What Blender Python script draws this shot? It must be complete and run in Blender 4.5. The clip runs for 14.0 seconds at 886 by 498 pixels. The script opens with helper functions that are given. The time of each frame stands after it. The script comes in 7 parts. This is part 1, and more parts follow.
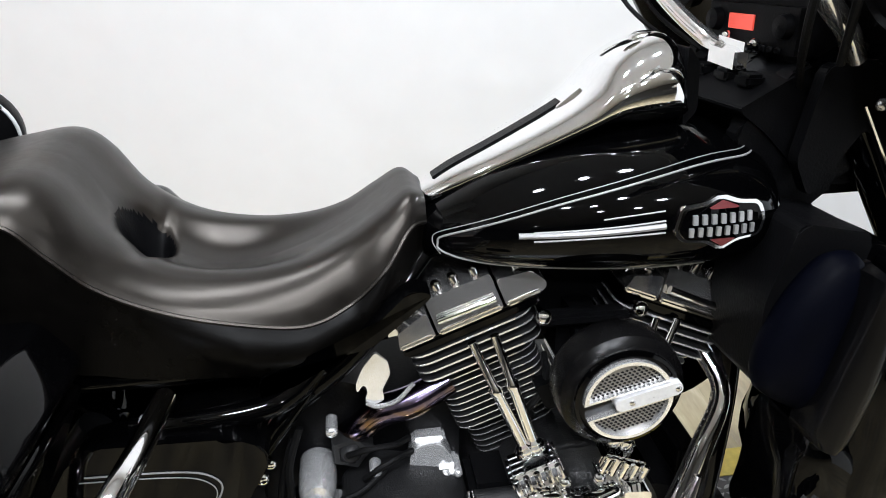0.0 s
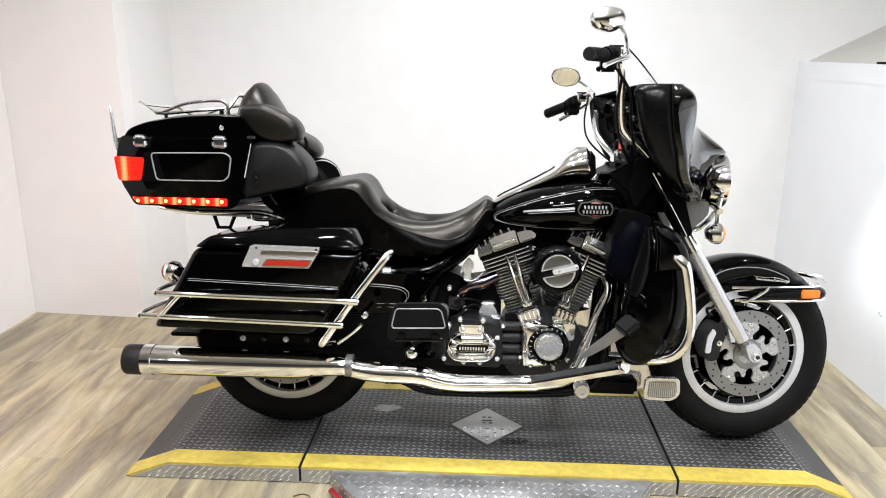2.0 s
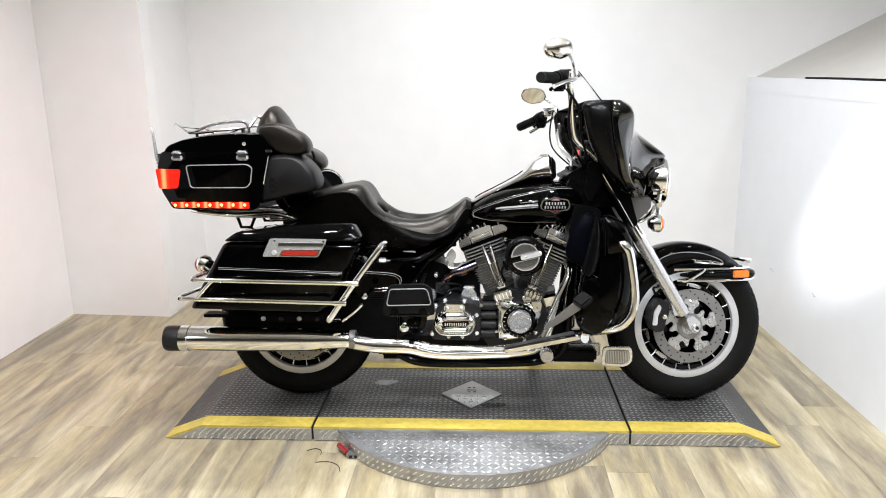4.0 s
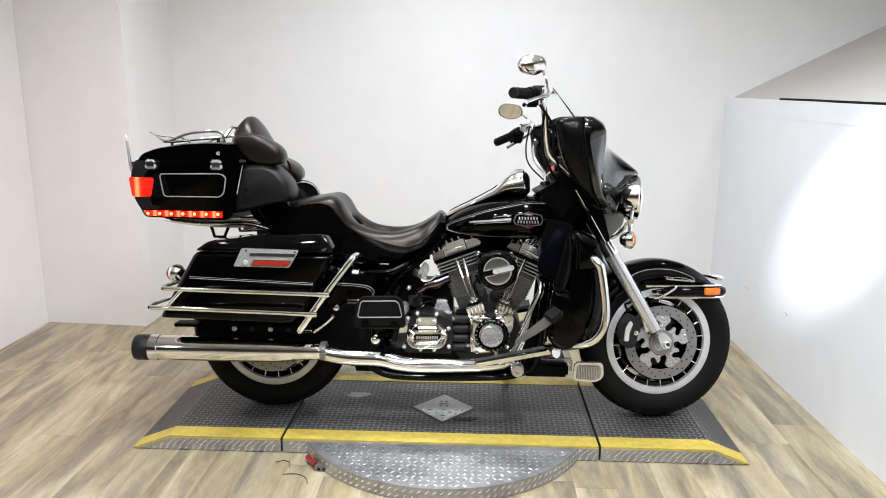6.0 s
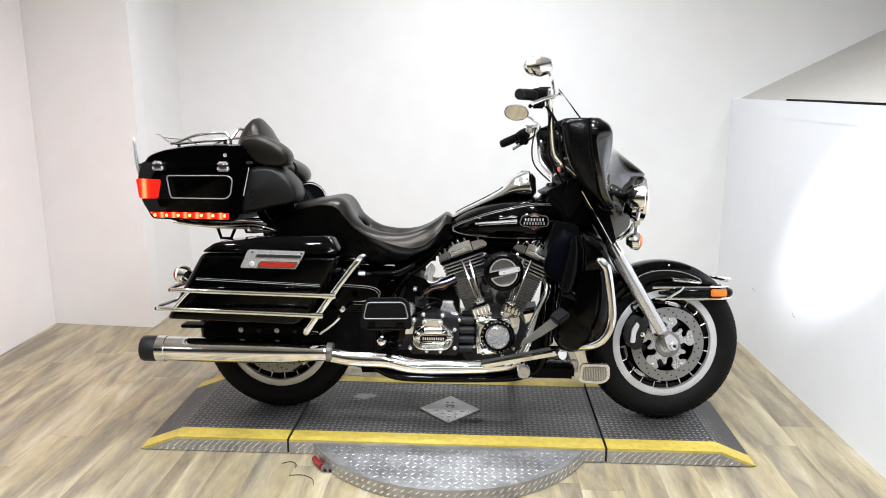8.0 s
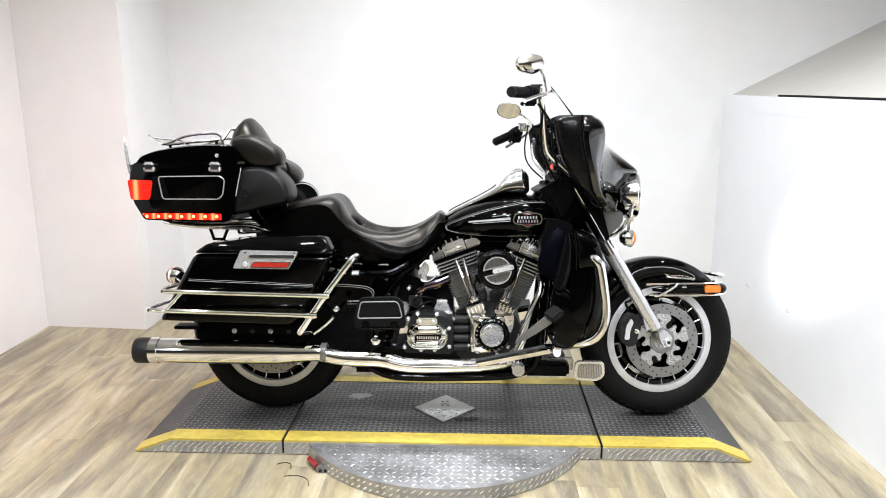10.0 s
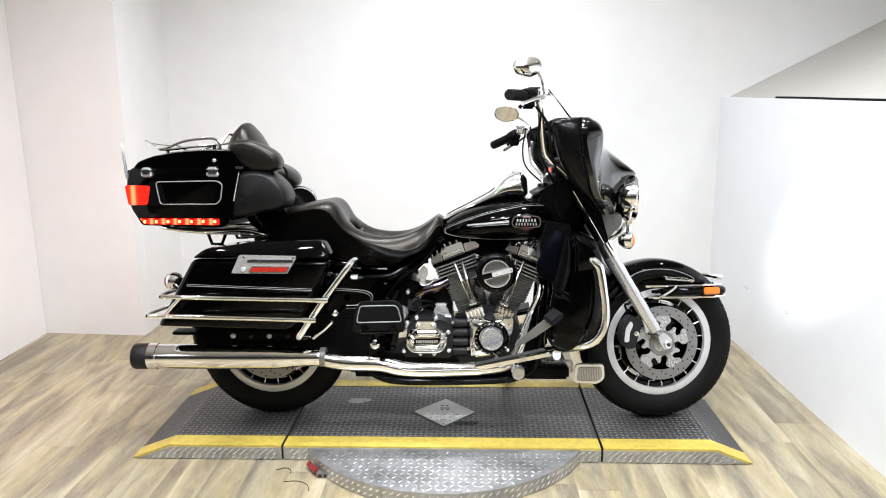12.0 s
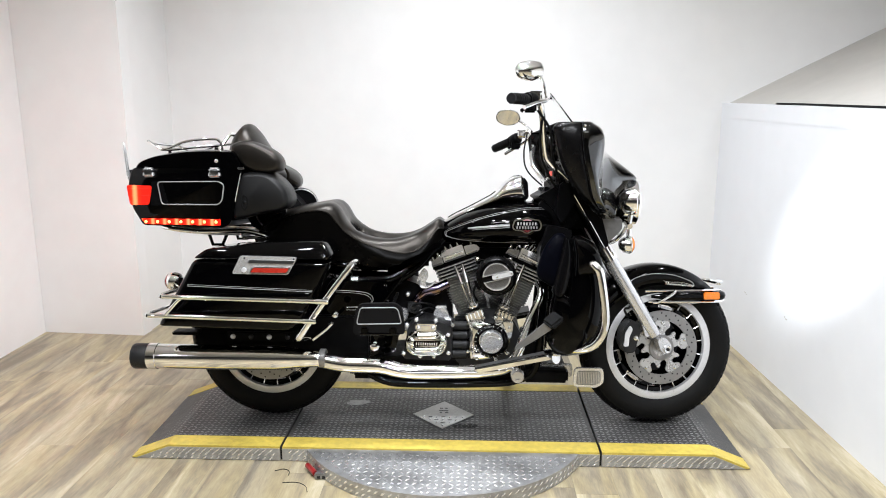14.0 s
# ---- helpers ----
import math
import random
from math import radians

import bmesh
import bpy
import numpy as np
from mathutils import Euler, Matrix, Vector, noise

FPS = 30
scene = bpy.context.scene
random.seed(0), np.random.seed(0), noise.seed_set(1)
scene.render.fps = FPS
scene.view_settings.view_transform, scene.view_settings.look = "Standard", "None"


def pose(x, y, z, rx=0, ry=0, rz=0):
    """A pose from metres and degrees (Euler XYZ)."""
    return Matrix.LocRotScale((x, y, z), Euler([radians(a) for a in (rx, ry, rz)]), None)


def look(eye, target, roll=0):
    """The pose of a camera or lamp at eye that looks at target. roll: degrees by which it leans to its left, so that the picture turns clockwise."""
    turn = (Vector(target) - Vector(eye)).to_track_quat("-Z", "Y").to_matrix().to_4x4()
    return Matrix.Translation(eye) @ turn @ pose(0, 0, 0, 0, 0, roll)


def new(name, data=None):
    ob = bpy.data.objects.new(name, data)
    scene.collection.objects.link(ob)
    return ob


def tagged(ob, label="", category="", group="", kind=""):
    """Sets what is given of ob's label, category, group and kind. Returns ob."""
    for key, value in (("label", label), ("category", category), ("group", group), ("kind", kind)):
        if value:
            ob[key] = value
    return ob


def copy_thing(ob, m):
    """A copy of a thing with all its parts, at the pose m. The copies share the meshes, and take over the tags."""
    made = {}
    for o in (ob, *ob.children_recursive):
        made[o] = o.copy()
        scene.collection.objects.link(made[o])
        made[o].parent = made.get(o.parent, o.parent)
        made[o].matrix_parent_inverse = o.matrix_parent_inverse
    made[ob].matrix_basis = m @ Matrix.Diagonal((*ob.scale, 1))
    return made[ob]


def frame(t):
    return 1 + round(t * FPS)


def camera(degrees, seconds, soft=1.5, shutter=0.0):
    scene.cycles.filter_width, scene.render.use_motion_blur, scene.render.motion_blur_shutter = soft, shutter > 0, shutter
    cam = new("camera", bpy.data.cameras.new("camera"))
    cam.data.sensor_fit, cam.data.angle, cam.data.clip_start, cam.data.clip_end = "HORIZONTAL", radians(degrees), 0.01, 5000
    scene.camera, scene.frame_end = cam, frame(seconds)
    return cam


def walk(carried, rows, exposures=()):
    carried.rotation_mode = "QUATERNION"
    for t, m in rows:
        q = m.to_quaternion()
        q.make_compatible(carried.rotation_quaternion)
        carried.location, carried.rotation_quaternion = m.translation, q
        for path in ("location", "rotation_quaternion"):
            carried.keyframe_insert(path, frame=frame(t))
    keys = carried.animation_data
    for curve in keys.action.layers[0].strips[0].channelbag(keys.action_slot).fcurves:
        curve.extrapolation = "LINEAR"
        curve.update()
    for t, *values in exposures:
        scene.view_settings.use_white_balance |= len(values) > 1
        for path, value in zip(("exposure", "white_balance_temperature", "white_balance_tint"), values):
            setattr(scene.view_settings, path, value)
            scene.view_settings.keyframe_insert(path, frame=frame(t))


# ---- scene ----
cam = camera(62.0, 14.0, soft=1.0)
PATH = [
    (0, (0.628, -0.894, 1.279), (0.87, 0.849, 0.327), -0.58),
    (0.5, (0.588, -1.193, 1.292), (0.797, 0.642, 0.523), 5.03),
    (1, (0.642, -1.65, 1.305), (0.595, 0.242, 0.656), 2.41),
    (1.5, (0.696, -2.121, 1.357), (0.571, -0.214, 0.766), 2.6),
    (2, (0.675, -2.517, 1.393), (0.581, -0.589, 0.868), 0.5),
    (2.5, (0.78, -2.762, 1.43), (0.652, -0.821, 0.967), 1.03),
    (3, (0.811, -2.927, 1.442), (0.726, -0.977, 1.006), -0.12),
    (3.2, (0.743, -2.979, 1.415), (0.626, -1.043, 0.928), -0.89),
    (5.5, (0.848, -2.999, 1.418), (0.77, -1.05, 0.978), 0.0),
    (6, (0.837, -2.998, 1.41), (0.756, -1.047, 0.973), 0.41),
    (6.5, (0.83, -2.995, 1.412), (0.749, -1.044, 0.98), 0.49),
    (7, (0.837, -2.997, 1.413), (0.748, -1.046, 0.982), 0.09),
    (7.5, (0.84, -2.999, 1.411), (0.747, -1.047, 0.985), -0.01),
    (8, (0.835, -2.999, 1.41), (0.739, -1.049, 0.977), 0.3),
    (10.5, (0.841, -2.991, 1.403), (0.766, -1.04, 0.967), -0.38),
    (11, (0.836, -2.985, 1.399), (0.767, -1.036, 0.956), -0.53),
    (11.5, (0.837, -2.983, 1.399), (0.761, -1.034, 0.958), -0.49),
    (12, (0.836, -2.991, 1.402), (0.76, -1.038, 0.979), -0.51),
    (12.5, (0.839, -2.996, 1.409), (0.757, -1.041, 0.998), -0.39),
    (13, (0.838, -2.995, 1.405), (0.761, -1.039, 0.996), -0.35),
    (13.5, (0.84, -2.993, 1.403), (0.766, -1.038, 0.989), -0.24),
    (14, (0.831, -2.996, 1.4), (0.757, -1.041, 0.986), 0.05),
]
EXPOSURES = [(0.0, -0.18, 6200, 10), (1.0, -0.15, 6200, 10), (1.5, -0.12, 6380, 10), (2.5, -0.13, 6450, 10), (3.2, -0.10, 6450, 10), (5.5, -0.38, 6350, 10), (7.0, -0.29, 6350, 10),
             (8.0, -0.22, 6350, 10), (10.5, -0.04, 6350, 10), (12.0, -0.06, 6350, 10), (13.5, -0.14, 6350, 10), (14.0, -0.17, 6350, 10)]
walk(cam, [(t, look(eye, target, roll)) for t, eye, target, roll in PATH], EXPOSURES)

# ---- light ----
world = bpy.data.worlds.new("world")
scene.world = world
world.use_nodes = True
world.node_tree.nodes["Background"].inputs[0].default_value = (0.75, 0.78, 0.85, 1)
world.node_tree.nodes["Background"].inputs[1].default_value = 0.01

CEIL = 2.9
# lamps beyond x -0.5, x 2.5 and y -3.5 are added to brighten walls and reflections
LAMPS = [(0.0, -1.45), (0.4, -1.75), (0.95, -1.35), (0.4, -2.6), (1.2, -2.7), (1.5, -1.9),
         (-0.95, -0.75), (0.15, 0.30), (0.70, 0.30), (1.20, 0.30), (2.75, -0.5), (-2.4, -5.0), (0.6, -5.4), (3.4, -4.0)]


def lamp_light(x, y, z, power, size, tone=(0.955, 0.98, 1.02), aim=None, spread=180):
    data = bpy.data.lights.new("ceiling_light", "AREA")
    data.shape, data.size, data.energy, data.color = "DISK", size, power, tone
    data.spread = radians(spread)
    ob = new("ceiling_light", data)
    ob.matrix_world = look((x, y, z), aim or (x, y + 1e-4, 0))
    return ob


for lx, ly in LAMPS:
    lamp_light(lx, ly, CEIL - 0.035, 15 if lx > 2.5 else 12 if lx < -0.5 and ly > -2 else 17 if ly > 0 else 26 if ly > -3.5 else 18, 0.13, spread=155 if ly > -3.5 else 170)
# the spotlight that burns out a patch of the side wall
spot = bpy.data.lights.new("spotlight", "SPOT")
spot.energy, spot.color, spot.spot_size, spot.spot_blend, spot.shadow_soft_size = 1900, (0.92, 0.97, 1.0), radians(12.5), 1.0, 0.05
new("spotlight", spot).matrix_world = look((0.85, -2.30, 2.82), (2.345, 0.02, 0.885))


# ---- materials ----
def mat(name, color, rough=0.5, metal=0.0, coat=0.0, vary=0.0, vscale=8.0, bump=0.0, bscale=60.0, rvary=0.0, spec=0.5,
        stretch=(1, 1, 1), emit=None, power=0.0, trans=0.0, ior=1.45, coat_rough=0.03):
    m = bpy.data.materials.new(name)
    m.use_nodes = True
    nt = m.node_tree
    b = nt.nodes["Principled BSDF"]
    i = b.inputs
    i["Base Color"].default_value = (*color, 1)
    i["Roughness"].default_value, i["Metallic"].default_value = rough, metal
    i["Coat Weight"].default_value, i["Coat Roughness"].default_value = coat, coat_rough
    i["Specular IOR Level"].default_value, i["IOR"].default_value = spec, ior
    i["Transmission Weight"].default_value = trans
    if emit:
        i["Emission Color"].default_value, i["Emission Strength"].default_value = (*emit, 1), power
    if vary or bump or rvary:
        tc = nt.nodes.new("ShaderNodeTexCoord")
        mp = nt.nodes.new("ShaderNodeMapping")
        mp.inputs["Scale"].default_value = stretch
        nt.links.new(tc.outputs["Object"], mp.inputs["Vector"])
    if vary or rvary:
        n1 = nt.nodes.new("ShaderNodeTexNoise")
        n1.inputs["Scale"].default_value, n1.inputs["Detail"].default_value = vscale, 6
        n2 = nt.nodes.new("ShaderNodeTexNoise")
        n2.inputs["Scale"].default_value, n2.inputs["Detail"].default_value = vscale * 9, 4
        for n in (n1, n2):
            nt.links.new(mp.outputs[0], n.inputs["Vector"])
        mx = nt.nodes.new("ShaderNodeMath")
        mx.operation = "ADD"
        nt.links.new(n1.outputs["Fac"], mx.inputs[0])
        nt.links.new(n2.outputs["Fac"], mx.inputs[1])
        if vary:
            mr = nt.nodes.new("ShaderNodeMapRange")
            mr.inputs["From Min"].default_value, mr.inputs["From Max"].default_value = 0.6, 1.4
            mr.inputs["To Min"].default_value, mr.inputs["To Max"].default_value = 1 - vary, 1 + vary
            nt.links.new(mx.outputs[0], mr.inputs["Value"])
            hs = nt.nodes.new("ShaderNodeHueSaturation")
            hs.inputs["Color"].default_value = (*color, 1)
            nt.links.new(mr.outputs[0], hs.inputs["Value"])
            nt.links.new(hs.outputs[0], i["Base Color"])
        if rvary:
            mr = nt.nodes.new("ShaderNodeMapRange")
            mr.inputs["From Min"].default_value, mr.inputs["From Max"].default_value = 0.6, 1.4
            mr.inputs["To Min"].default_value, mr.inputs["To Max"].default_value = max(0.0, rough - rvary), rough + rvary
            nt.links.new(mx.outputs[0], mr.inputs["Value"])
            nt.links.new(mr.outputs[0], i["Roughness"])
    if bump:
        nb = nt.nodes.new("ShaderNodeTexNoise")
        nb.inputs["Scale"].default_value, nb.inputs["Detail"].default_value = bscale, 5
        nt.links.new(mp.outputs[0], nb.inputs["Vector"])
        bp = nt.nodes.new("ShaderNodeBump")
        bp.inputs["Strength"].default_value, bp.inputs["Distance"].default_value = bump, 0.004
        nt.links.new(nb.outputs["Fac"], bp.inputs["Height"])
        nt.links.new(bp.outputs[0], i["Normal"])
    return m


WHITE_WALL = mat("white_painted_wall", (0.80, 0.795, 0.785), 0.42, vary=0.03, vscale=0.8, bump=0.05, bscale=25, rvary=0.08)
SIDE_WALL = mat("white_panel_wall", (0.74, 0.755, 0.785), 0.34, vary=0.03, vscale=0.9, bump=0.04, bscale=18, rvary=0.08)
# beige of the scuffs and of the shade painted on the slanting surface
SHADE_SCUFF_BEIGE = mat("shade_and_scuff_beige", (0.47, 0.45, 0.415), 0.6, vary=0.05, vscale=1.0, bump=0.05, bscale=30)
CEILING = mat("ceiling_paint", (0.70, 0.71, 0.73), 0.8, vary=0.04, vscale=1.5)
SHOP_WALL = mat("shop_wall", (0.13, 0.13, 0.13), 0.7, vary=0.1, vscale=1.2)
PAINT = mat("black_gloss_paint", (0.0005, 0.0005, 0.0006), 0.035, rvary=0.015, vscale=14, spec=0.18)
SATIN = mat("black_satin_plastic", (0.0025, 0.0025, 0.0028), 0.36, vary=0.2, vscale=20, bump=0.12, bscale=300, rvary=0.08, spec=0.055)
WRINKLE = mat("black_wrinkle_paint", (0.010, 0.010, 0.0105), 0.42, vary=0.2, vscale=30, bump=0.35, bscale=420, rvary=0.1, spec=0.3)
RUBBER = mat("black_rubber", (0.0035, 0.0035, 0.0037), 0.6, vary=0.3, vscale=18, bump=0.2, bscale=200, rvary=0.1, spec=0.13)
TYRE = mat("tyre_rubber", (0.0045, 0.0044, 0.0043), 0.6, vary=0.4, vscale=12, bump=0.25, bscale=150, rvary=0.12, spec=0.16)
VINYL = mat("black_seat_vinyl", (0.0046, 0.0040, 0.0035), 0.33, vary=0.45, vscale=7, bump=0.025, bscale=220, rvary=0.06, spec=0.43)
# darker, duller copy of the seat vinyl; the sides' shade is in its colour
SHADED_VINYL = mat("shaded_seat_vinyl", (0.0016, 0.0014, 0.0012), 0.32, vary=0.4, vscale=7, bump=0.05, bscale=220, rvary=0.1, spec=0.06)
VINYL.node_tree.nodes["Principled BSDF"].inputs["Specular Tint"].default_value = (1.0, 0.91, 0.81, 1)


def worn(m, color, scale, lo, hi):
    """rubs another colour into a material in soft patches"""
    nt = m.node_tree
    base = nt.nodes["Principled BSDF"].inputs["Base Color"]
    tc, n, mr, mix = (nt.nodes.new("ShaderNode" + k) for k in ("TexCoord", "TexNoise", "MapRange", "Mix"))
    n.inputs["Scale"].default_value, n.inputs["Detail"].default_value, n.inputs["Distortion"].default_value = scale, 7, 0.6
    mr.inputs["From Min"].default_value, mr.inputs["From Max"].default_value = lo, hi
    mix.data_type = "RGBA"
    mix.inputs[7].default_value = (*color, 1)
    nt.links.new(tc.outputs["Object"], n.inputs["Vector"])
    nt.links.new(n.outputs["Fac"], mr.inputs["Value"])
    nt.links.new(mr.outputs[0], mix.inputs[0])
    nt.links.new(base.links[0].from_socket, mix.inputs[6])
    nt.links.new(mix.outputs[2], base)


# brown patches: wear, and the seat's brownish highlights put into the colour
worn(VINYL, (0.014, 0.009, 0.005), 6.0, 0.54, 0.78)
POD_SKIN = mat("black_pod_skin", (0.0040, 0.0040, 0.0042), 0.40, vary=0.25, vscale=12, bump=0.05, bscale=260, rvary=0.08, spec=0.36)
CHROME = mat("chrome", (0.90, 0.90, 0.90), 0.06, 1.0, vary=0.05, vscale=20, rvary=0.03)
CAST_CHROME = mat("cast_chrome", (0.92, 0.92, 0.92), 0.07, 1.0, vary=0.05, vscale=20, rvary=0.04, bump=0.32, bscale=34)
POCKET = mat("satin_black_panel", (0.0018, 0.0018, 0.0021), 0.2, vary=0.2, vscale=20, rvary=0.02, spec=0.16)
BOARD_RUBBER = mat("grey_board_rubber", (0.016, 0.016, 0.0165), 0.45, vary=0.3, vscale=14, bump=0.2, bscale=160, rvary=0.1, spec=0.4)
FLAP = mat("soft_black_cover", (0.0008, 0.0010, 0.0026), 0.5, vary=0.3, vscale=16, bump=0.2, bscale=40, spec=0.035)
MIRROR = mat("mirror_glass", (0.9, 0.9, 0.9), 0.02, 1.0)
CONCRETE = mat("grey_concrete", (0.11, 0.11, 0.108), 0.7, vary=0.2, vscale=3, bump=0.1, bscale=60)
POLISHED = mat("polished_alloy", (0.62, 0.62, 0.63), 0.24, 0.75, vary=0.04, vscale=6)
ALLOY = mat("silver_alloy", (0.60, 0.60, 0.61), 0.34, 0.30, vary=0.10, vscale=25, rvary=0.08)
ROTOR = mat("brake_steel", (0.25, 0.245, 0.24), 0.32, 0.7, vary=0.10, vscale=14)
CARRIER = mat("rotor_carrier_alloy", (0.46, 0.455, 0.445), 0.28, 0.65, vary=0.06, vscale=12, rvary=0.05)
DARK_METAL = mat("dark_steel", (0.03, 0.03, 0.032), 0.38, 0.8, vary=0.3, vscale=20, rvary=0.1)
FIN_EDGE = mat("machined_edge", (0.80, 0.80, 0.80), 0.24, 0.75, vary=0.1, vscale=40)
STRIPE = mat("silver_pinstripe", (0.27, 0.27, 0.27), 0.4, 0.2, vary=0.05, vscale=30)
INNER = mat("satin_black_fairing", (0.0022, 0.0021, 0.0022), 0.26, vary=0.15, vscale=6, rvary=0.03, spec=0.17)
# lit copy of the black paint: extra gloss lifts the fairing's highlight
SHELL = mat("black_gloss_lit_copy", (0.0006, 0.0006, 0.0007), 0.05, coat=1.0, rvary=0.015, vscale=10, spec=0.5)
ROCKER = mat("rocker_chrome", (0.90, 0.89, 0.88), 0.11, 0.95, vary=0.05, vscale=20, rvary=0.04)
TINTED = mat("heat_tinted_chrome", (0.17, 0.14, 0.21), 0.14, 1.0, vary=0.6, vscale=16, rvary=0.05)
worn(TINTED, (0.34, 0.21, 0.08), 22.0, 0.45, 0.65)

REFLEX = mat("red_reflector_plastic", (0.34, 0.022, 0.012), 0.22, coat=0.5, vary=0.25, vscale=60)
DULL_NICKEL = mat("emblem_silver", (0.34, 0.34, 0.34), 0.3, 0.5, vary=0.2, vscale=90)
DULL_RED = mat("dull_red_enamel", (0.10, 0.016, 0.018), 0.3, coat=0.3, vary=0.15, vscale=60)
RED_LENS = mat("red_lens", (0.20, 0.007, 0.005), 0.15, coat=0.6, vary=0.1, vscale=40)
RED_HOT = mat("lit_red_lamp_core", (0.8, 0.2, 0.1), 0.2, emit=(1.0, 0.30, 0.08), power=6.0)


def lit_lens(name, x0, period, reach):
    """a red lens lit from behind by diodes at x0, x0 + period, ... so that it glows hotter near them"""
    m = mat(name, (0.5, 0.015, 0.008), 0.2, coat=0.4)
    nt = m.node_tree
    tc, sep = nt.nodes.new("ShaderNodeTexCoord"), nt.nodes.new("ShaderNodeSeparateXYZ")
    nt.links.new(tc.outputs["Object"], sep.inputs[0])
    sub = nt.nodes.new("ShaderNodeMath")
    sub.operation = "SUBTRACT"
    sub.inputs[1].default_value = x0
    nt.links.new(sep.outputs["X"], sub.inputs[0])
    ping = nt.nodes.new("ShaderNodeMath")
    ping.operation = "PINGPONG"
    ping.inputs[1].default_value = period / 2
    nt.links.new(sub.outputs[0], ping.inputs[0])
    mr = nt.nodes.new("ShaderNodeMapRange")
    mr.interpolation_type = "SMOOTHSTEP"
    mr.inputs["From Max"].default_value = reach
    nt.links.new(ping.outputs[0], mr.inputs["Value"])
    ramp = nt.nodes.new("ShaderNodeValToRGB")
    e = ramp.color_ramp.elements
    e[0].color, e[1].color = (1.0, 0.24, 0.09, 1), (0.60, 0.007, 0.002, 1)
    mid = e.new(0.35)
    mid.color = (1.0, 0.030, 0.006, 1)
    nt.links.new(mr.outputs[0], ramp.inputs["Fac"])
    power = nt.nodes.new("ShaderNodeMapRange")
    power.inputs["To Min"].default_value, power.inputs["To Max"].default_value = 2.6, 0.75
    nt.links.new(mr.outputs[0], power.inputs["Value"])
    b = nt.nodes["Principled BSDF"]
    nt.links.new(ramp.outputs["Color"], b.inputs["Emission Color"])
    nt.links.new(power.outputs[0], b.inputs["Emission Strength"])
    return m


LIT_STRIP = lit_lens("lit_strip_lens", -0.418, 0.0455, 0.022)
LIT_CORNER = lit_lens("lit_corner_lens", -0.438, 0.4, 0.030)
REAR_BAR = mat("lit_rear_bar_lens", (0.5, 0.015, 0.008), 0.2, emit=(1.0, 0.06, 0.02), power=42.0)
AMBER = mat("amber_lens", (0.75, 0.20, 0.01), 0.18, coat=0.6, vary=0.1, vscale=50)
RED_PAINT = mat("red_enamel", (0.24, 0.015, 0.015), 0.3, coat=0.3, vary=0.15, vscale=60)
GLASS = mat("clear_glass", (0.95, 0.95, 0.95), 0.02, trans=1.0, ior=1.45)
SMOKE = mat("clear_screen_plastic", (1.0, 1.0, 1.0), 0.02, trans=1.0, ior=1.02, spec=0.2)
LCD = mat("red_display", (0.5, 0.05, 0.03), 0.3, emit=(1.0, 0.12, 0.08), power=0.5)
YELLOW = mat("yellow_safety_paint", (0.52, 0.40, 0.075), 0.5, vary=0.3, vscale=5, bump=0.2, bscale=90, rvary=0.1)
DECK = mat("dark_tread_plate", (0.055, 0.054, 0.053), 0.44, 0.2, vary=0.75, vscale=3, bump=0.2, bscale=120, rvary=0.16)
# paler than the plate: light caught by the lugs, also the worn spot
DARK_LUG = mat("lit_lug_and_worn_spot", (0.27, 0.27, 0.265), 0.36, 0.5, vary=0.6, vscale=5, rvary=0.1)
TREAD = mat("aluminium_tread_plate", (0.40, 0.40, 0.405), 0.46, 0.75, vary=0.28, vscale=7, bump=0.1, bscale=90, rvary=0.14)
ACCESS = mat("bright_access_plate", (0.50, 0.50, 0.49), 0.42, 0.5, vary=0.25, vscale=12, bump=0.1, bscale=90, rvary=0.1)
LUG = mat("bright_tread_lug", (0.86, 0.86, 0.86), 0.24, 0.8, vary=0.15, vscale=20)
GAP = mat("dark_gap", (0.01, 0.01, 0.01), 0.8)
LAMP_GLOW = mat("lamp_glow", (1, 1, 1), 0.4, emit=(1.0, 0.95, 0.88), power=30.0)


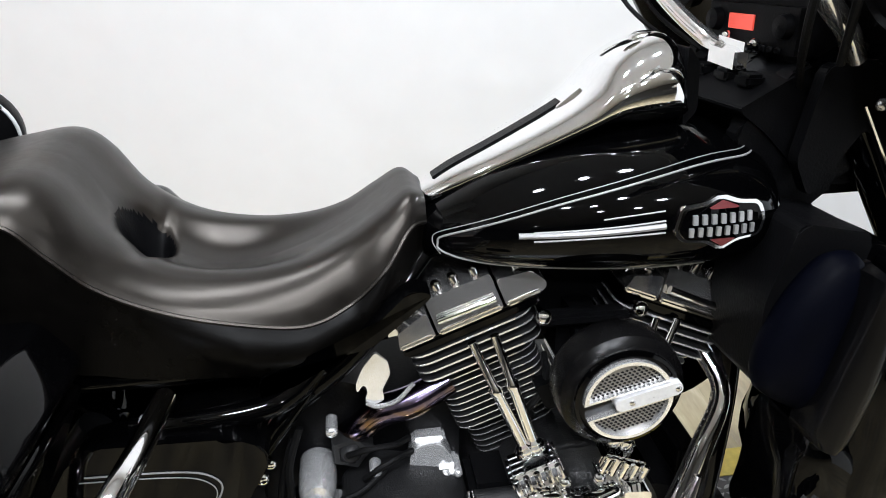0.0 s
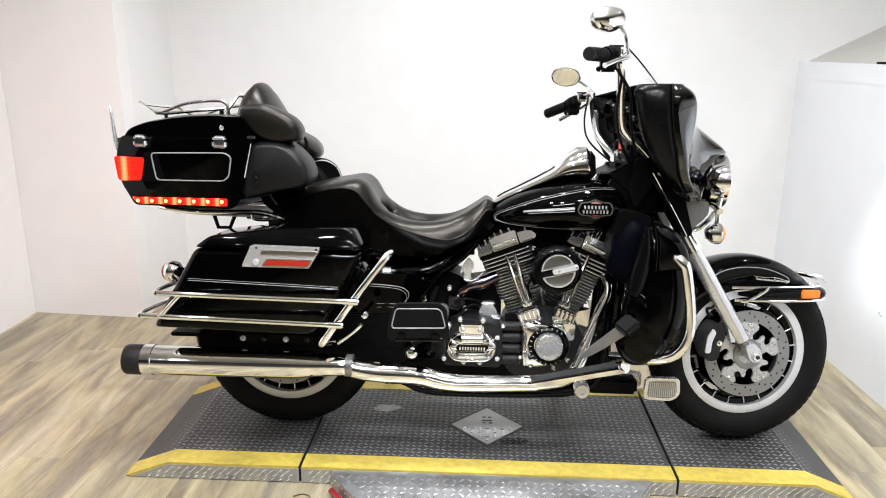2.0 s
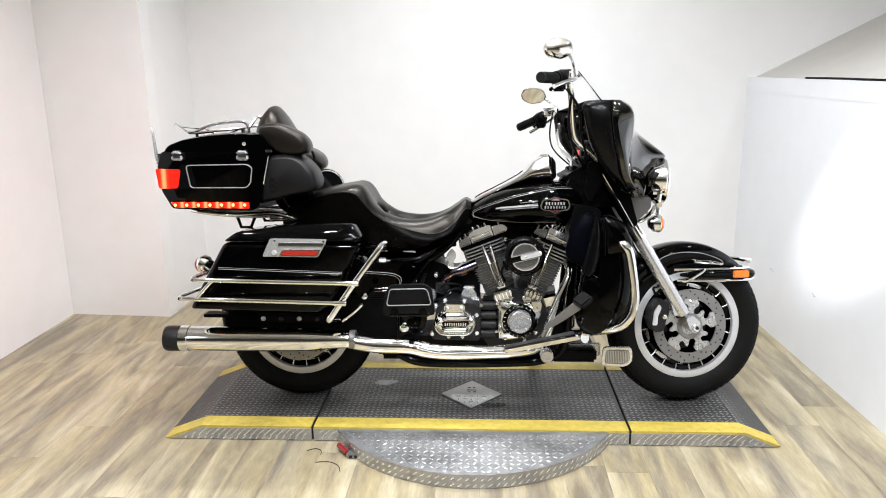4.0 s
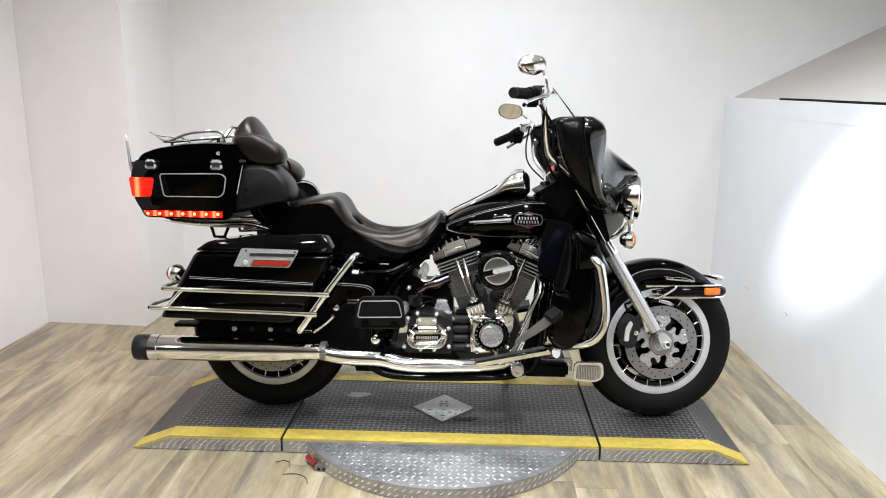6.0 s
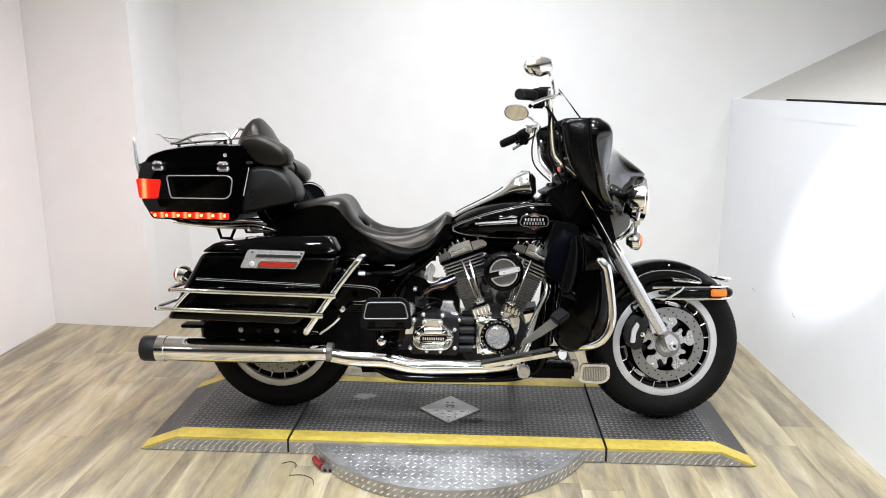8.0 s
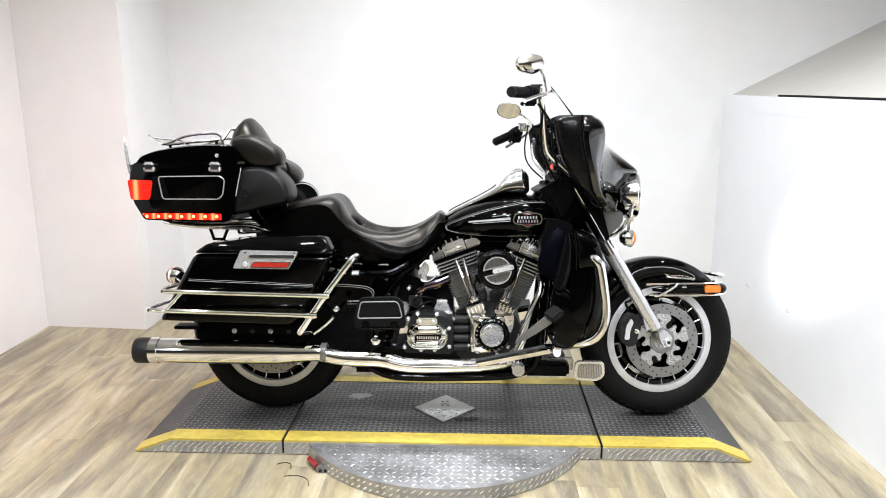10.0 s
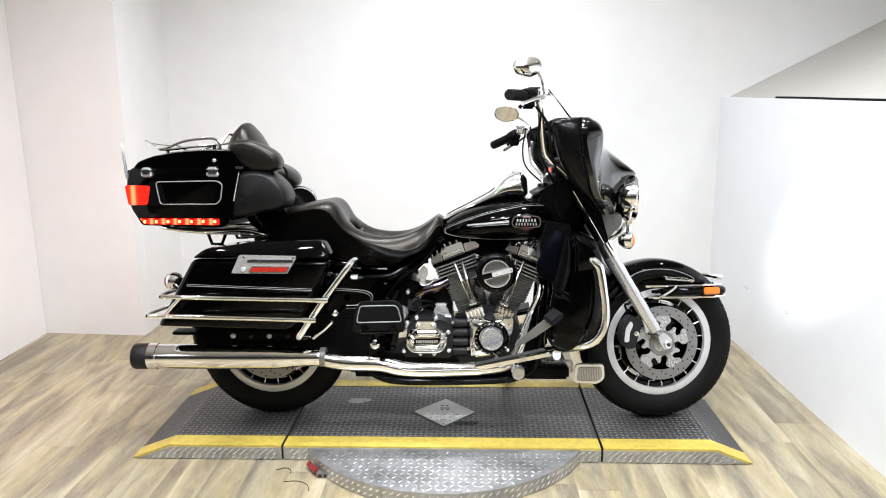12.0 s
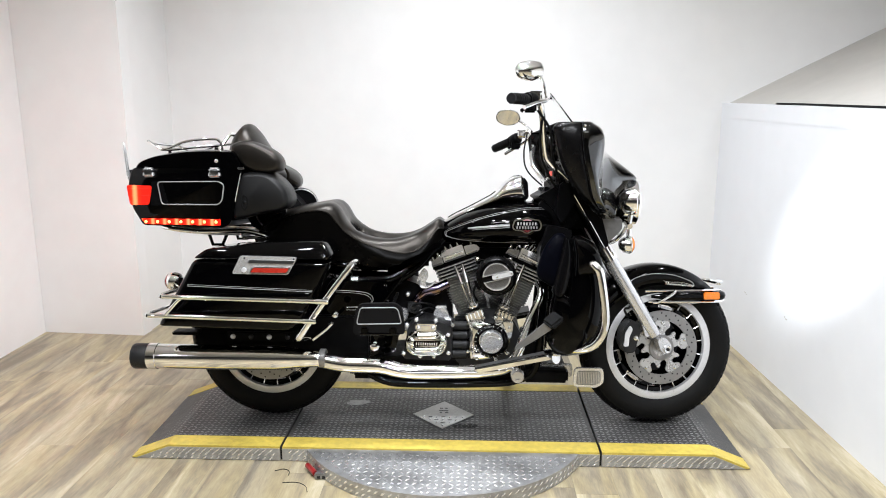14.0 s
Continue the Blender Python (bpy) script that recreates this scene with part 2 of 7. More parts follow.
def plank_material():
    m = bpy.data.materials.new("oak_vinyl_plank")
    m.use_nodes = True
    nt = m.node_tree
    b = nt.nodes["Principled BSDF"]
    tc, oi = nt.nodes.new("ShaderNodeTexCoord"), nt.nodes.new("ShaderNodeObjectInfo")
    add = nt.nodes.new("ShaderNodeVectorMath")
    add.operation = "MULTIPLY_ADD"
    add.inputs[1].default_value = (1, 1, 1)
    sc = nt.nodes.new("ShaderNodeVectorMath")
    sc.operation = "SCALE"
    sc.inputs[0].default_value = (37.0, 91.0, 13.0)
    nt.links.new(oi.outputs["Random"], sc.inputs["Scale"])
    nt.links.new(tc.outputs["Object"], add.inputs[0])
    nt.links.new(sc.outputs[0], add.inputs[2])
    mp = nt.nodes.new("ShaderNodeMapping")
    mp.inputs["Scale"].default_value = (11, 1.6, 11)
    nt.links.new(add.outputs[0], mp.inputs["Vector"])
    n1, n2, n3 = (nt.nodes.new("ShaderNodeTexNoise") for _ in range(3))
    for n, s, d in ((n1, 1.05, 4), (n2, 12.0, 8), (n3, 0.9, 2)):
        n.inputs["Scale"].default_value, n.inputs["Detail"].default_value = s, d
        nt.links.new(mp.outputs[0], n.inputs["Vector"])
    n1.inputs["Distortion"].default_value, n2.inputs["Distortion"].default_value = 0.9, 0.6
    ramp = nt.nodes.new("ShaderNodeValToRGB")
    e = ramp.color_ramp.elements
    e[0].position, e[0].color = 0.26, (0.180, 0.144, 0.090, 1)
    e[1].position, e[1].color = 0.74, (0.505, 0.437, 0.288, 1)
    for at, tone_at in ((0.38, (0.248, 0.205, 0.132)), (0.50, (0.338, 0.275, 0.155)), (0.62, (0.410, 0.343, 0.200))):
        ramp.color_ramp.elements.new(at).color = (*tone_at, 1)
    mixf = nt.nodes.new("ShaderNodeMath")
    mixf.operation = "MULTIPLY_ADD"
    mixf.inputs[1].default_value = 0.30
    nt.links.new(n2.outputs["Fac"], mixf.inputs[0])
    sum1 = nt.nodes.new("ShaderNodeMath")
    sum1.operation = "MULTIPLY_ADD"
    sum1.inputs[1].default_value, sum1.inputs[2].default_value = 1.12, -0.15
    nt.links.new(n1.outputs["Fac"], sum1.inputs[0])
    nt.links.new(sum1.outputs[0], mixf.inputs[2])
    tone = nt.nodes.new("ShaderNodeMath")
    tone.operation = "MULTIPLY_ADD"
    tone.inputs[1].default_value = 0.10
    nt.links.new(oi.outputs["Random"], tone.inputs[0])
    sh = nt.nodes.new("ShaderNodeMath")
    sh.operation = "SUBTRACT"
    sh.inputs[1].default_value = 0.12
    nt.links.new(mixf.outputs[0], sh.inputs[0])
    nt.links.new(sh.outputs[0], tone.inputs[2])
    nt.links.new(tone.outputs[0], ramp.inputs["Fac"])
    hs = nt.nodes.new("ShaderNodeHueSaturation")
    mr = nt.nodes.new("ShaderNodeMapRange")
    mr.inputs["To Min"].default_value, mr.inputs["To Max"].default_value = 0.6, 1.15
    nt.links.new(n3.outputs["Fac"], mr.inputs["Value"])
    nt.links.new(mr.outputs[0], hs.inputs["Saturation"])
    nt.links.new(ramp.outputs["Color"], hs.inputs["Color"])
    nt.links.new(hs.outputs[0], b.inputs["Base Color"])
    b.inputs["Roughness"].default_value = 0.42
    bp = nt.nodes.new("ShaderNodeBump")
    bp.inputs["Strength"].default_value, bp.inputs["Distance"].default_value = 0.15, 0.002
    nt.links.new(n2.outputs["Fac"], bp.inputs["Height"])
    nt.links.new(bp.outputs[0], b.inputs["Normal"])
    return m


PLANK = plank_material()


# ---- mesh helpers ----
STEEP = [False]  # the upper parts were drawn for a steeper lean; part() warps them to fit the camera's view

def part(name, bm, material, parent=None, label="", smooth=40, mods=()):
    if STEEP[0] and parent and sum(v.co.z for v in bm.verts) > 0.46 * len(bm.verts):
        for v in bm.verts:
            h = v.co.z
            v.co.z = h + 0.0143 - 0.0522 * v.co.y - 0.0145 * h
            v.co.x -= 0.018 * (v.co.x - 0.83) * h
    me = bpy.data.meshes.new(name)
    bmesh.ops.recalc_face_normals(bm, faces=bm.faces)
    bm.to_mesh(me)
    bm.free()
    ob = new(name, me)
    me.materials.append(material)
    if smooth:
        me.shade_smooth()
        me.set_sharp_from_angle(angle=radians(smooth))
    if parent:
        ob.parent = parent
    if label:
        ob["label"] = label
    return ob


def share(name, ob, parent, m):
    """another object on the same mesh"""
    o = new(name, ob.data)
    o.parent, o.matrix_basis = parent, m
    return o


def join(*bms):
    out = bmesh.new()
    for b in bms:
        me = bpy.data.meshes.new("tmp")
        b.to_mesh(me)
        b.free()
        out.from_mesh(me)
        bpy.data.meshes.remove(me)
    return out


def moved(bm, m):
    bmesh.ops.transform(bm, matrix=m, verts=bm.verts)
    return bm


def flip(bm):
    """mirror to the other side of the middle plane"""
    for v in bm.verts:
        v.co.y = -v.co.y
    return bm


def spline(pts, k=6, closed=False):
    pts = [Vector(p) for p in pts]
    if k <= 1 or len(pts) < 3:
        return pts
    n, out = len(pts), []
    for a in range(n if closed else n - 1):
        if closed:
            p0, p1, p2, p3 = pts[a - 1], pts[a], pts[(a + 1) % n], pts[(a + 2) % n]
        else:
            p1, p2 = pts[a], pts[a + 1]
            p0 = pts[a - 1] if a else p1 * 2 - p2
            p3 = pts[a + 2] if a + 2 < n else p2 * 2 - p1
        for j in range(k):
            t = j / k
            out.append(0.5 * ((2 * p1) + (p2 - p0) * t + (2 * p0 - 5 * p1 + 4 * p2 - p3) * t * t + (3 * p1 - p0 - 3 * p2 + p3) * t ** 3))
    if not closed:
        out.append(pts[-1])
    return out


def loft(rings, ring_closed=True, caps=True, closed=False):
    bm = bmesh.new()
    vs = [[bm.verts.new(p) for p in r] for r in rings]
    n = len(rings[0])
    m = len(vs)
    for a in range(m if closed else m - 1):
        r0, r1 = vs[a], vs[(a + 1) % m]
        for j in range(n if ring_closed else n - 1):
            k = (j + 1) % n
            bm.faces.new((r0[j], r0[k], r1[k], r1[j]))
    if caps and ring_closed and not closed:
        bm.faces.new(vs[0])
        bm.faces.new(list(reversed(vs[-1])))
    return bm


def tube(pts, r, n=10, k=6, closed=False, flat=1.0):
    """a bent round bar; r one radius or one for each given point; flat squeezes it upright"""
    path = spline(pts, k, closed)
    m = len(path)
    if isinstance(r, (int, float)):
        rad = [r] * m
    else:
        rad = [float(np.interp(a / max(1, k if len(pts) > 2 else 1), range(len(r)), r)) for a in range(m)]
    rings, up = [], None
    for a, p in enumerate(path):
        d = (path[(a + 1) % m] - path[a - 1]) if closed else (path[min(a + 1, m - 1)] - path[max(a - 1, 0)])
        d.normalize()
        if up is None:
            up = Vector((0, 0, 1)) if abs(d.z) < 0.9 else Vector((1, 0, 0))
        side = d.cross(up)
        side.normalize()
        up = side.cross(d)
        rings.append([p + rad[a] * (math.cos(2 * math.pi * j / n) * side + flat * math.sin(2 * math.pi * j / n) * up) for j in range(n)])
    return loft(rings, closed=closed)


def lathe(profile, c=(0, 0, 0), axis="y", n=48, closed=False):
    """turn a profile of (radius, height along the axis) round an axis through c"""
    rings = []
    for j in range(n):
        a = 2 * math.pi * j / n
        ca, sa = math.cos(a), math.sin(a)
        ring = []
        for r, h in profile:
            p = {"y": (r * ca, h, r * sa), "z": (r * ca, r * sa, h), "x": (h, r * ca, r * sa)}[axis]
            ring.append(Vector(c) + Vector(p))
        rings.append(ring)
    bm = loft(rings, ring_closed=closed, caps=False, closed=True)
    bmesh.ops.remove_doubles(bm, verts=bm.verts, dist=1e-6)
    return bm


def prism(outline, y0, y1, bev=0.003, seg=2):
    """a plate: an outline in x and z, between two depths"""
    bm = bmesh.new()
    a = [bm.verts.new((x, y0, z)) for x, z in outline]
    b = [bm.verts.new((x, y1, z)) for x, z in outline]
    n = len(a)
    bm.faces.new(a)
    bm.faces.new(list(reversed(b)))
    for j in range(n):
        bm.faces.new((a[j], b[j], b[(j + 1) % n], a[(j + 1) % n]))
    if bev:
        bmesh.ops.bevel(bm, geom=bm.edges[:], offset=bev, segments=seg, affect="EDGES", clamp_overlap=True)
    return bm


def slab(x0, x1, y0, y1, z0, z1, bev=0.003, seg=2):
    return prism([(x0, z0), (x1, z0), (x1, z1), (x0, z1)], y0, y1, bev, seg)


def rod(p, q, r, n=12, r2=None):
    return tube([p, q], [r, r if r2 is None else r2], n, 1)


def dome(c, r, d, axis="y", sign=-1, n=20):
    """a low round cap of radius r and depth d that faces along the axis"""
    prof = [(0.0005, sign * d)] + [(r * math.sin(t), sign * d * math.cos(t)) for t in (0.35, 0.7, 1.05, 1.35, 1.57)] + [(r * 0.98, -sign * 0.002)]
    return lathe(prof, c, axis, n)


def rounded(outline, r, k=4):
    """round the corners of an outline"""
    out, n = [], len(outline)
    for a in range(n):
        p0, p1, p2 = (Vector(outline[(a + o) % n]) for o in (-1, 0, 1))
        u, v = (p0 - p1), (p2 - p1)
        l = min(r, u.length * 0.45, v.length * 0.45)
        u, v = p1 + u.normalized() * l, p1 + v.normalized() * l
        for j in range(k + 1):
            t = j / k
            out.append(tuple(u * (1 - t) ** 2 + p1 * 2 * t * (1 - t) + v * t * t))
    return out


def domed(outline, y0, y1, bulge, r=0.014):
    """a cast cover: an outline in x and z whose outer face swells towards y1 - bulge"""
    out = rounded(outline, r, 4)
    cx = sum(p[0] for p in out) / len(out)
    cz = sum(p[1] for p in out) / len(out)
    rings = []
    for y, g in ((y0, 1.0), (y1, 1.0), (y1 - bulge * .35, 0.96), (y1 - bulge * .62, 0.88), (y1 - bulge * .82, 0.74), (y1 - bulge * .94, 0.52), (y1 - bulge, 0.2)):
        rings.append([Vector((cx + (x - cx) * g, y, cz + (z - cz) * g)) for x, z in out])
    return loft(rings)

# ---- the booth ----
def wall(name, p, q, z0, z1, thick, material, label):
    """an upright wall on the floor line p to q; thick: to the left of that way"""
    p, q = Vector((*p, 0)), Vector((*q, 0))
    d = (q - p).normalized()
    s = Vector((-d.y, d.x, 0)) * thick
    bm = bmesh.new()
    lo = [bm.verts.new(v + Vector((0, 0, z0))) for v in (p, q, q + s, p + s)]
    hi = [bm.verts.new(v + Vector((0, 0, z1))) for v in (p, q, q + s, p + s)]
    bm.faces.new(lo)
    bm.faces.new(hi)
    for j in range(4):
        k = (j + 1) % 4
        bm.faces.new((lo[j], lo[k], hi[k], hi[j]))
    ob = part(name, bm, material, smooth=0)
    return tagged(ob, label, "wall", kind="structure")


LEDGE = 1.345
FAR_R = 5.2
wall("wall_left", (-1.70, 1.12), (-1.66, -1.2), 0, CEIL, -0.12, WHITE_WALL, "plain white painted booth side wall")
wall("wall_left_panel", (-1.82, 1.13), (-1.085, 1.08), 0, CEIL, 0.10, WHITE_WALL, "white painted wall panel standing forward of the back wall")
wall("wall_left_return", (-1.085, 1.185), (-1.085, 1.74), 0, CEIL, 0.10, WHITE_WALL, "white painted return of the wall panel")
wall("wall_back", (-1.4, 1.745), (FAR_R, 1.26), 0, CEIL, 0.12, WHITE_WALL, "large plain white painted back wall")
low_wall = wall("wall_right_low", (2.303, 1.49), (2.385, -2.0), 0, LEDGE - 0.085, 0.10, SIDE_WALL, "white panelled half-height side wall with a burnt-out lamp patch")
wall("wall_right_cap", (2.3015, 1.488), (2.3835, -2.0), LEDGE - 0.0848, LEDGE, 0.14, SIDE_WALL, "white trim board capping the half-height wall")
for y, z, w, h in ((0.913, 0.348, 0.012, 0.004), (0.890, 0.343, 0.008, 0.003), (0.410, 0.353, 0.009, 0.005), (0.425, 0.360, 0.004, 0.006)):
    x = 2.303 + (1.49 - y) / 3.49 * 0.082
    part("scuff_mark", slab(x - 0.0022, x + 0.002, y - w, y + w, z - h / 2, z + h / 2, 0.0008, 1), SHADE_SCUFF_BEIGE, low_wall, "small grey scuff", smooth=0)
# unseen walls added to close the room, dark to keep reflections dark
wall("wall_shop_left", (-4.5, 1.9), (-4.5, -7.5), 0, CEIL, -0.1, SHOP_WALL, "plain dim shop wall")
wall("wall_shop_behind", (-4.5, -7.5), (6.5, -7.5), 0, CEIL, -0.1, SHOP_WALL, "plain dim shop wall")
wall("wall_shop_right", (6.5, -7.5), (6.5, 1.9), 0, CEIL, -0.1, SHOP_WALL, "plain dim shop wall")
wall("wall_shop_back", (-4.5, 1.9), (6.5, 1.9), 0, CEIL, 0.1, SHOP_WALL, "plain dim shop wall behind the booth")

# slanting surface added beyond the half-height wall, its beige standing in for shade
bm = bmesh.new()
lo = [bm.verts.new(v) for v in ((2.345, 1.47, LEDGE + 0.001), (4.9, 1.28, 2.66), (5.3, -2.6, 2.66), (2.445, -2.6, LEDGE + 0.001))]
hi = [bm.verts.new(v.co + Vector((0.08, 0, -0.12))) for v in lo]
bm.faces.new(lo)
bm.faces.new(hi)
for j in range(4):
    bm.faces.new((lo[j], lo[(j + 1) % 4], hi[(j + 1) % 4], hi[j]))
tagged(part("wall_slope", bm, SHADE_SCUFF_BEIGE, smooth=0), "beige slanting surface above the half-height wall, standing in for shade", "wall", kind="structure")
tagged(part("cable", tube([(2.328, 0.75, LEDGE + 0.005), (2.337, 0.4, LEDGE + 0.006), (2.345, 0.0, LEDGE + 0.005), (2.38, -1.5, LEDGE + 0.005)], 0.005, 8, 5), RUBBER),
       "thin black cable lying along the white wall ledge", "cable")

# unseen ceiling added, pale so it brightens upper walls and the fairing's reflection
tagged(part("ceiling", slab(-4.6, 6.6, -7.6, 2.0, CEIL, CEIL + 0.1, 0), CEILING, smooth=0), "plain pale shop ceiling", "ceiling", kind="structure")
for j, (lx, ly) in enumerate(LAMPS):
    if j == 0:
        first = new("ceiling_downlight")
        first.location = (lx, ly, CEIL)
        tagged(first, "round white recessed ceiling downlight, switched on", "ceiling light", "ceiling downlights")
        part("trim_ring", lathe([(0.075, 0.0), (0.095, -0.004), (0.095, -0.014), (0.078, -0.018), (0.068, -0.006)], axis="z", n=28), CEILING, first)
        part("diffuser", lathe([(0.0005, -0.010), (0.066, -0.010), (0.066, -0.004)], axis="z", n=24), LAMP_GLOW, first)
    else:
        copy_thing(first, pose(lx, ly, CEIL))

sub = slab(-4.6, 6.6, -7.6, 2.0, -0.1, -0.006, 0)
floor = part("floor", sub, CONCRETE, smooth=0)
tagged(floor, "light oak vinyl plank floor with staggered boards", "floor", kind="structure")

# ---- the platform ----
TOP = 0.058
XA, XB, YN, YF = -0.49, 1.905, -0.386, 0.275
SEAMS = (0.105, 1.335)
lift = new("motorcycle_platform")
tagged(lift, "low steel motorcycle turntable platform with dark tread plate and yellow edges", "platform")


def deck(x0, x1, slope0, slope1):
    a, b = (x0 + 0.150 if slope0 else x0), (x1 - 0.140 if slope1 else x1)
    outline = [(x0, 0.003 if slope0 else 0.0), (x1, 0.003 if slope1 else 0.0), (b, TOP), (a, TOP)]
    if not slope1:
        outline[1:2] = [(x1, 0.0)]
    return prism(outline, YN, YF, 0.0015, 1)


def strip(x0, x1, slope0, slope1, y0, y1):
    a, b = (x0 + 0.150 if slope0 else x0 + 0.001), (x1 - 0.140 if slope1 else x1 - 0.001)
    e = 0.0025
    top = [(a, TOP + e), (b, TOP + e)]
    low = [(b, TOP - 0.006), (a, TOP - 0.006)]
    if slope0:
        top.insert(0, (x0 + 0.004, 0.006))
        low.append((x0 + 0.022, 0.003))
    if slope1:
        top.append((x1 - 0.004, 0.006))
        low.insert(0, (x1 - 0.022, 0.003))
    return prism(top + low, y0, y1, 0)


for x0, x1, s0, s1 in ((XA, SEAMS[0] - 0.004, True, False), (SEAMS[0] + 0.004, SEAMS[1] - 0.004, False, False), (SEAMS[1] + 0.004, XB, False, True)):
    d = part("deck_plate", deck(x0, x1, s0, s1), DECK, lift, "dark grey worn tread plate", smooth=0)
    part("edge_stripe", strip(x0, x1, s0, s1, YN - 0.002, YN + 0.080), YELLOW, d, "yellow painted edge", smooth=0)
    part("edge_stripe", strip(x0, x1, s0, s1, YF - 0.075, YF + 0.002), YELLOW, d, "yellow painted edge", smooth=0)
    a, b = (x0 + 0.150 if s0 else x0), (x1 - 0.140 if s1 else x1)
    face = [(x0 + (0.02 if s0 else 0), 0.003), (x1 - (0.02 if s1 else 0), 0.003), (b, TOP - 0.006), (a, TOP - 0.006)]
    part("side_plate", prism(face, YN - 0.004, YN, 0), TREAD, d, "bright aluminium tread plate", smooth=0)
part("centre_beam", slab(SEAMS[0] - 0.02, SEAMS[1] + 0.02, YN + 0.01, YF - 0.01, 0.0, TOP - 0.02, 0), GAP, lift, smooth=0)

# the half disc of the turntable in front
TC, TR = (0.729, -0.130), 0.583
a0 = math.asin((YN - 0.005 - TC[1]) / TR)
arc = [(TC[0] + TR * math.cos(t), TC[1] + TR * math.sin(t)) for t in np.linspace(math.pi - a0, 2 * math.pi + a0, 56)]
bm = bmesh.new()
up = [bm.verts.new((x, y, TOP - 0.003)) for x, y in arc]
dn = [bm.verts.new((x, y, 0.002)) for x, y in arc]
bm.faces.new(up)
bm.faces.new(dn)
for j in range(len(arc)):
    k = (j + 1) % len(arc)
    bm.faces.new((up[j], dn[j], dn[k], up[k]))
disc = part("turntable_disc", bm, TREAD, lift, "bright aluminium tread plate half disc", smooth=30)


def lugs(points, length, width, height, base, flat=True):
    """raised lens-shaped tread lugs, alternating in direction, as one mesh"""
    verts, faces = [], []
    for (p, u, v, w, turn) in points:
        c, s = math.cos(turn), math.sin(turn)
        a, b = u * c + v * s, v * c - u * s
        o = len(verts)
        verts += [p - a * length, p - a * length * .3 - b * width, p + a * length * .3 - b * width, p + a * length,
                  p + a * length * .3 + b * width, p - a * length * .3 + b * width,
                  p + w * height - a * length * .45, p + w * height + a * length * .45]
        faces += [(o, o + 1, o + 6), (o + 1, o + 2, o + 7, o + 6), (o + 2, o + 3, o + 7), (o + 3, o + 4, o + 7),
                  (o + 4, o + 5, o + 6, o + 7), (o + 5, o, o + 6)]
    me = bpy.data.meshes.new("tread_lugs")
    me.from_pydata([tuple(v) for v in verts], [], faces)
    me.shade_smooth()
    return me


EX, EY, EZ = Vector((1, 0, 0)), Vector((0, 1, 0)), Vector((0, 0, 1))
pts, i = [], 0
for x in np.arange(XA + 0.16, XB - 0.15, 0.021):
    i += 1
    for k, y in enumerate(np.arange(YN + 0.095, YF - 0.08, 0.021)):
        if abs(x - SEAMS[0]) < 0.014 or abs(x - SEAMS[1]) < 0.014 or abs(x - 0.723) + abs(y + 0.074) < 0.15:
            continue
        pts.append((Vector((x, y, TOP)), EX, EY, EZ, 0.6 if (i + k) % 2 else -0.6))
for x0, sl, x1 in ((XA, TOP / 0.15, 0.15), (XB, -TOP / 0.14, 0.14)):
    for d in np.arange(0.03, x1, 0.021):
        i += 1
        x = x0 + (d if x0 < 0 else -d)
        for k, y in enumerate(np.arange(YN + 0.095, YF - 0.08, 0.021)):
            u = Vector((1, 0, sl)).normalized()
            pts.append((Vector((x, y, d * abs(sl))), u, EY, u.cross(EY), 0.6 if (i + k) % 2 else -0.6))
o = new("tread_lug_field", lugs(pts, 0.0105, 0.0034, 0.0014, TOP))
o.data.materials.append(DARK_LUG)
o.parent = lift
tagged(o, "small raised lugs of the dark tread plate", kind="stuff")
pts, i = [], 0
for x in np.arange(TC[0] - TR, TC[0] + TR, 0.026):
    i += 1
    for k, y in enumerate(np.arange(TC[1] - TR, YN, 0.026)):
        if math.hypot(x - TC[0], y - TC[1]) < TR - 0.018 and y < YN - 0.02:
            pts.append((Vector((x, y, TOP - 0.003)), EX, EY, EZ, 0.7 if (i + k) % 2 else -0.7))
for x in np.arange(XA + 0.06, XB - 0.05, 0.026):
    i += 1
    if SEAMS[0] + 0.1 < x < SEAMS[1] - 0.08 or abs(x - SEAMS[0]) < 0.015 or abs(x - SEAMS[1]) < 0.015:
        continue
    edge = min(x - XA, XB - x)
    for k, z in enumerate((0.010, 0.026, 0.042)):
        if z < TOP * min(1, edge / 0.145) - 0.014:
            pts.append((Vector((x + 0.008 * (k % 2), YN - 0.004, z)), EX, EZ, -EY, 0.7))
for t in np.arange(math.pi - a0 + 0.03, 2 * math.pi + a0, 0.046):
    u = Vector((-math.sin(t), math.cos(t), 0))
    w = Vector((math.cos(t), math.sin(t), 0))
    for z in (0.014, 0.038):
        pts.append((Vector((TC[0], TC[1], z)) + w * TR, u, EZ, w, 0.7))
o = new("bright_lug_field", lugs(pts, 0.0120, 0.0029, 0.0020, TOP))
o.data.materials.append(LUG)
o.parent = disc
tagged(o, "raised lugs of the aluminium tread plate", kind="stuff")

bm = prism([(-0.130, 0), (0, 0.134), (0.130, 0), (0, -0.134)], -0.004, 0, 0.001, 1)
moved(bm, Matrix.Translation((0.723, -0.074, TOP + 0.0012)) @ pose(0, 0, 0, -90, 0, 0))
dp = part("diamond_plate", bm, ACCESS, lift, "square steel access plate set on its corner", smooth=0)
# lugs on the near half only; they stand in for light falling there
pts = []
for a in range(-4, 5):
    for b in range(-4, 5):
        x, y = a * 0.027, b * 0.027
        if abs(x) + abs(y) < 0.115 and y < 0.0:
            pts.append((Vector((0.723 + x, -0.074 + y, TOP + 0.005)), EX, EY, EZ, 0.1 if (a + b) % 2 else 1.4))
o = new("plate_lug_field", lugs(pts, 0.012, 0.0035, 0.002, TOP))
o.data.materials.append(LUG)
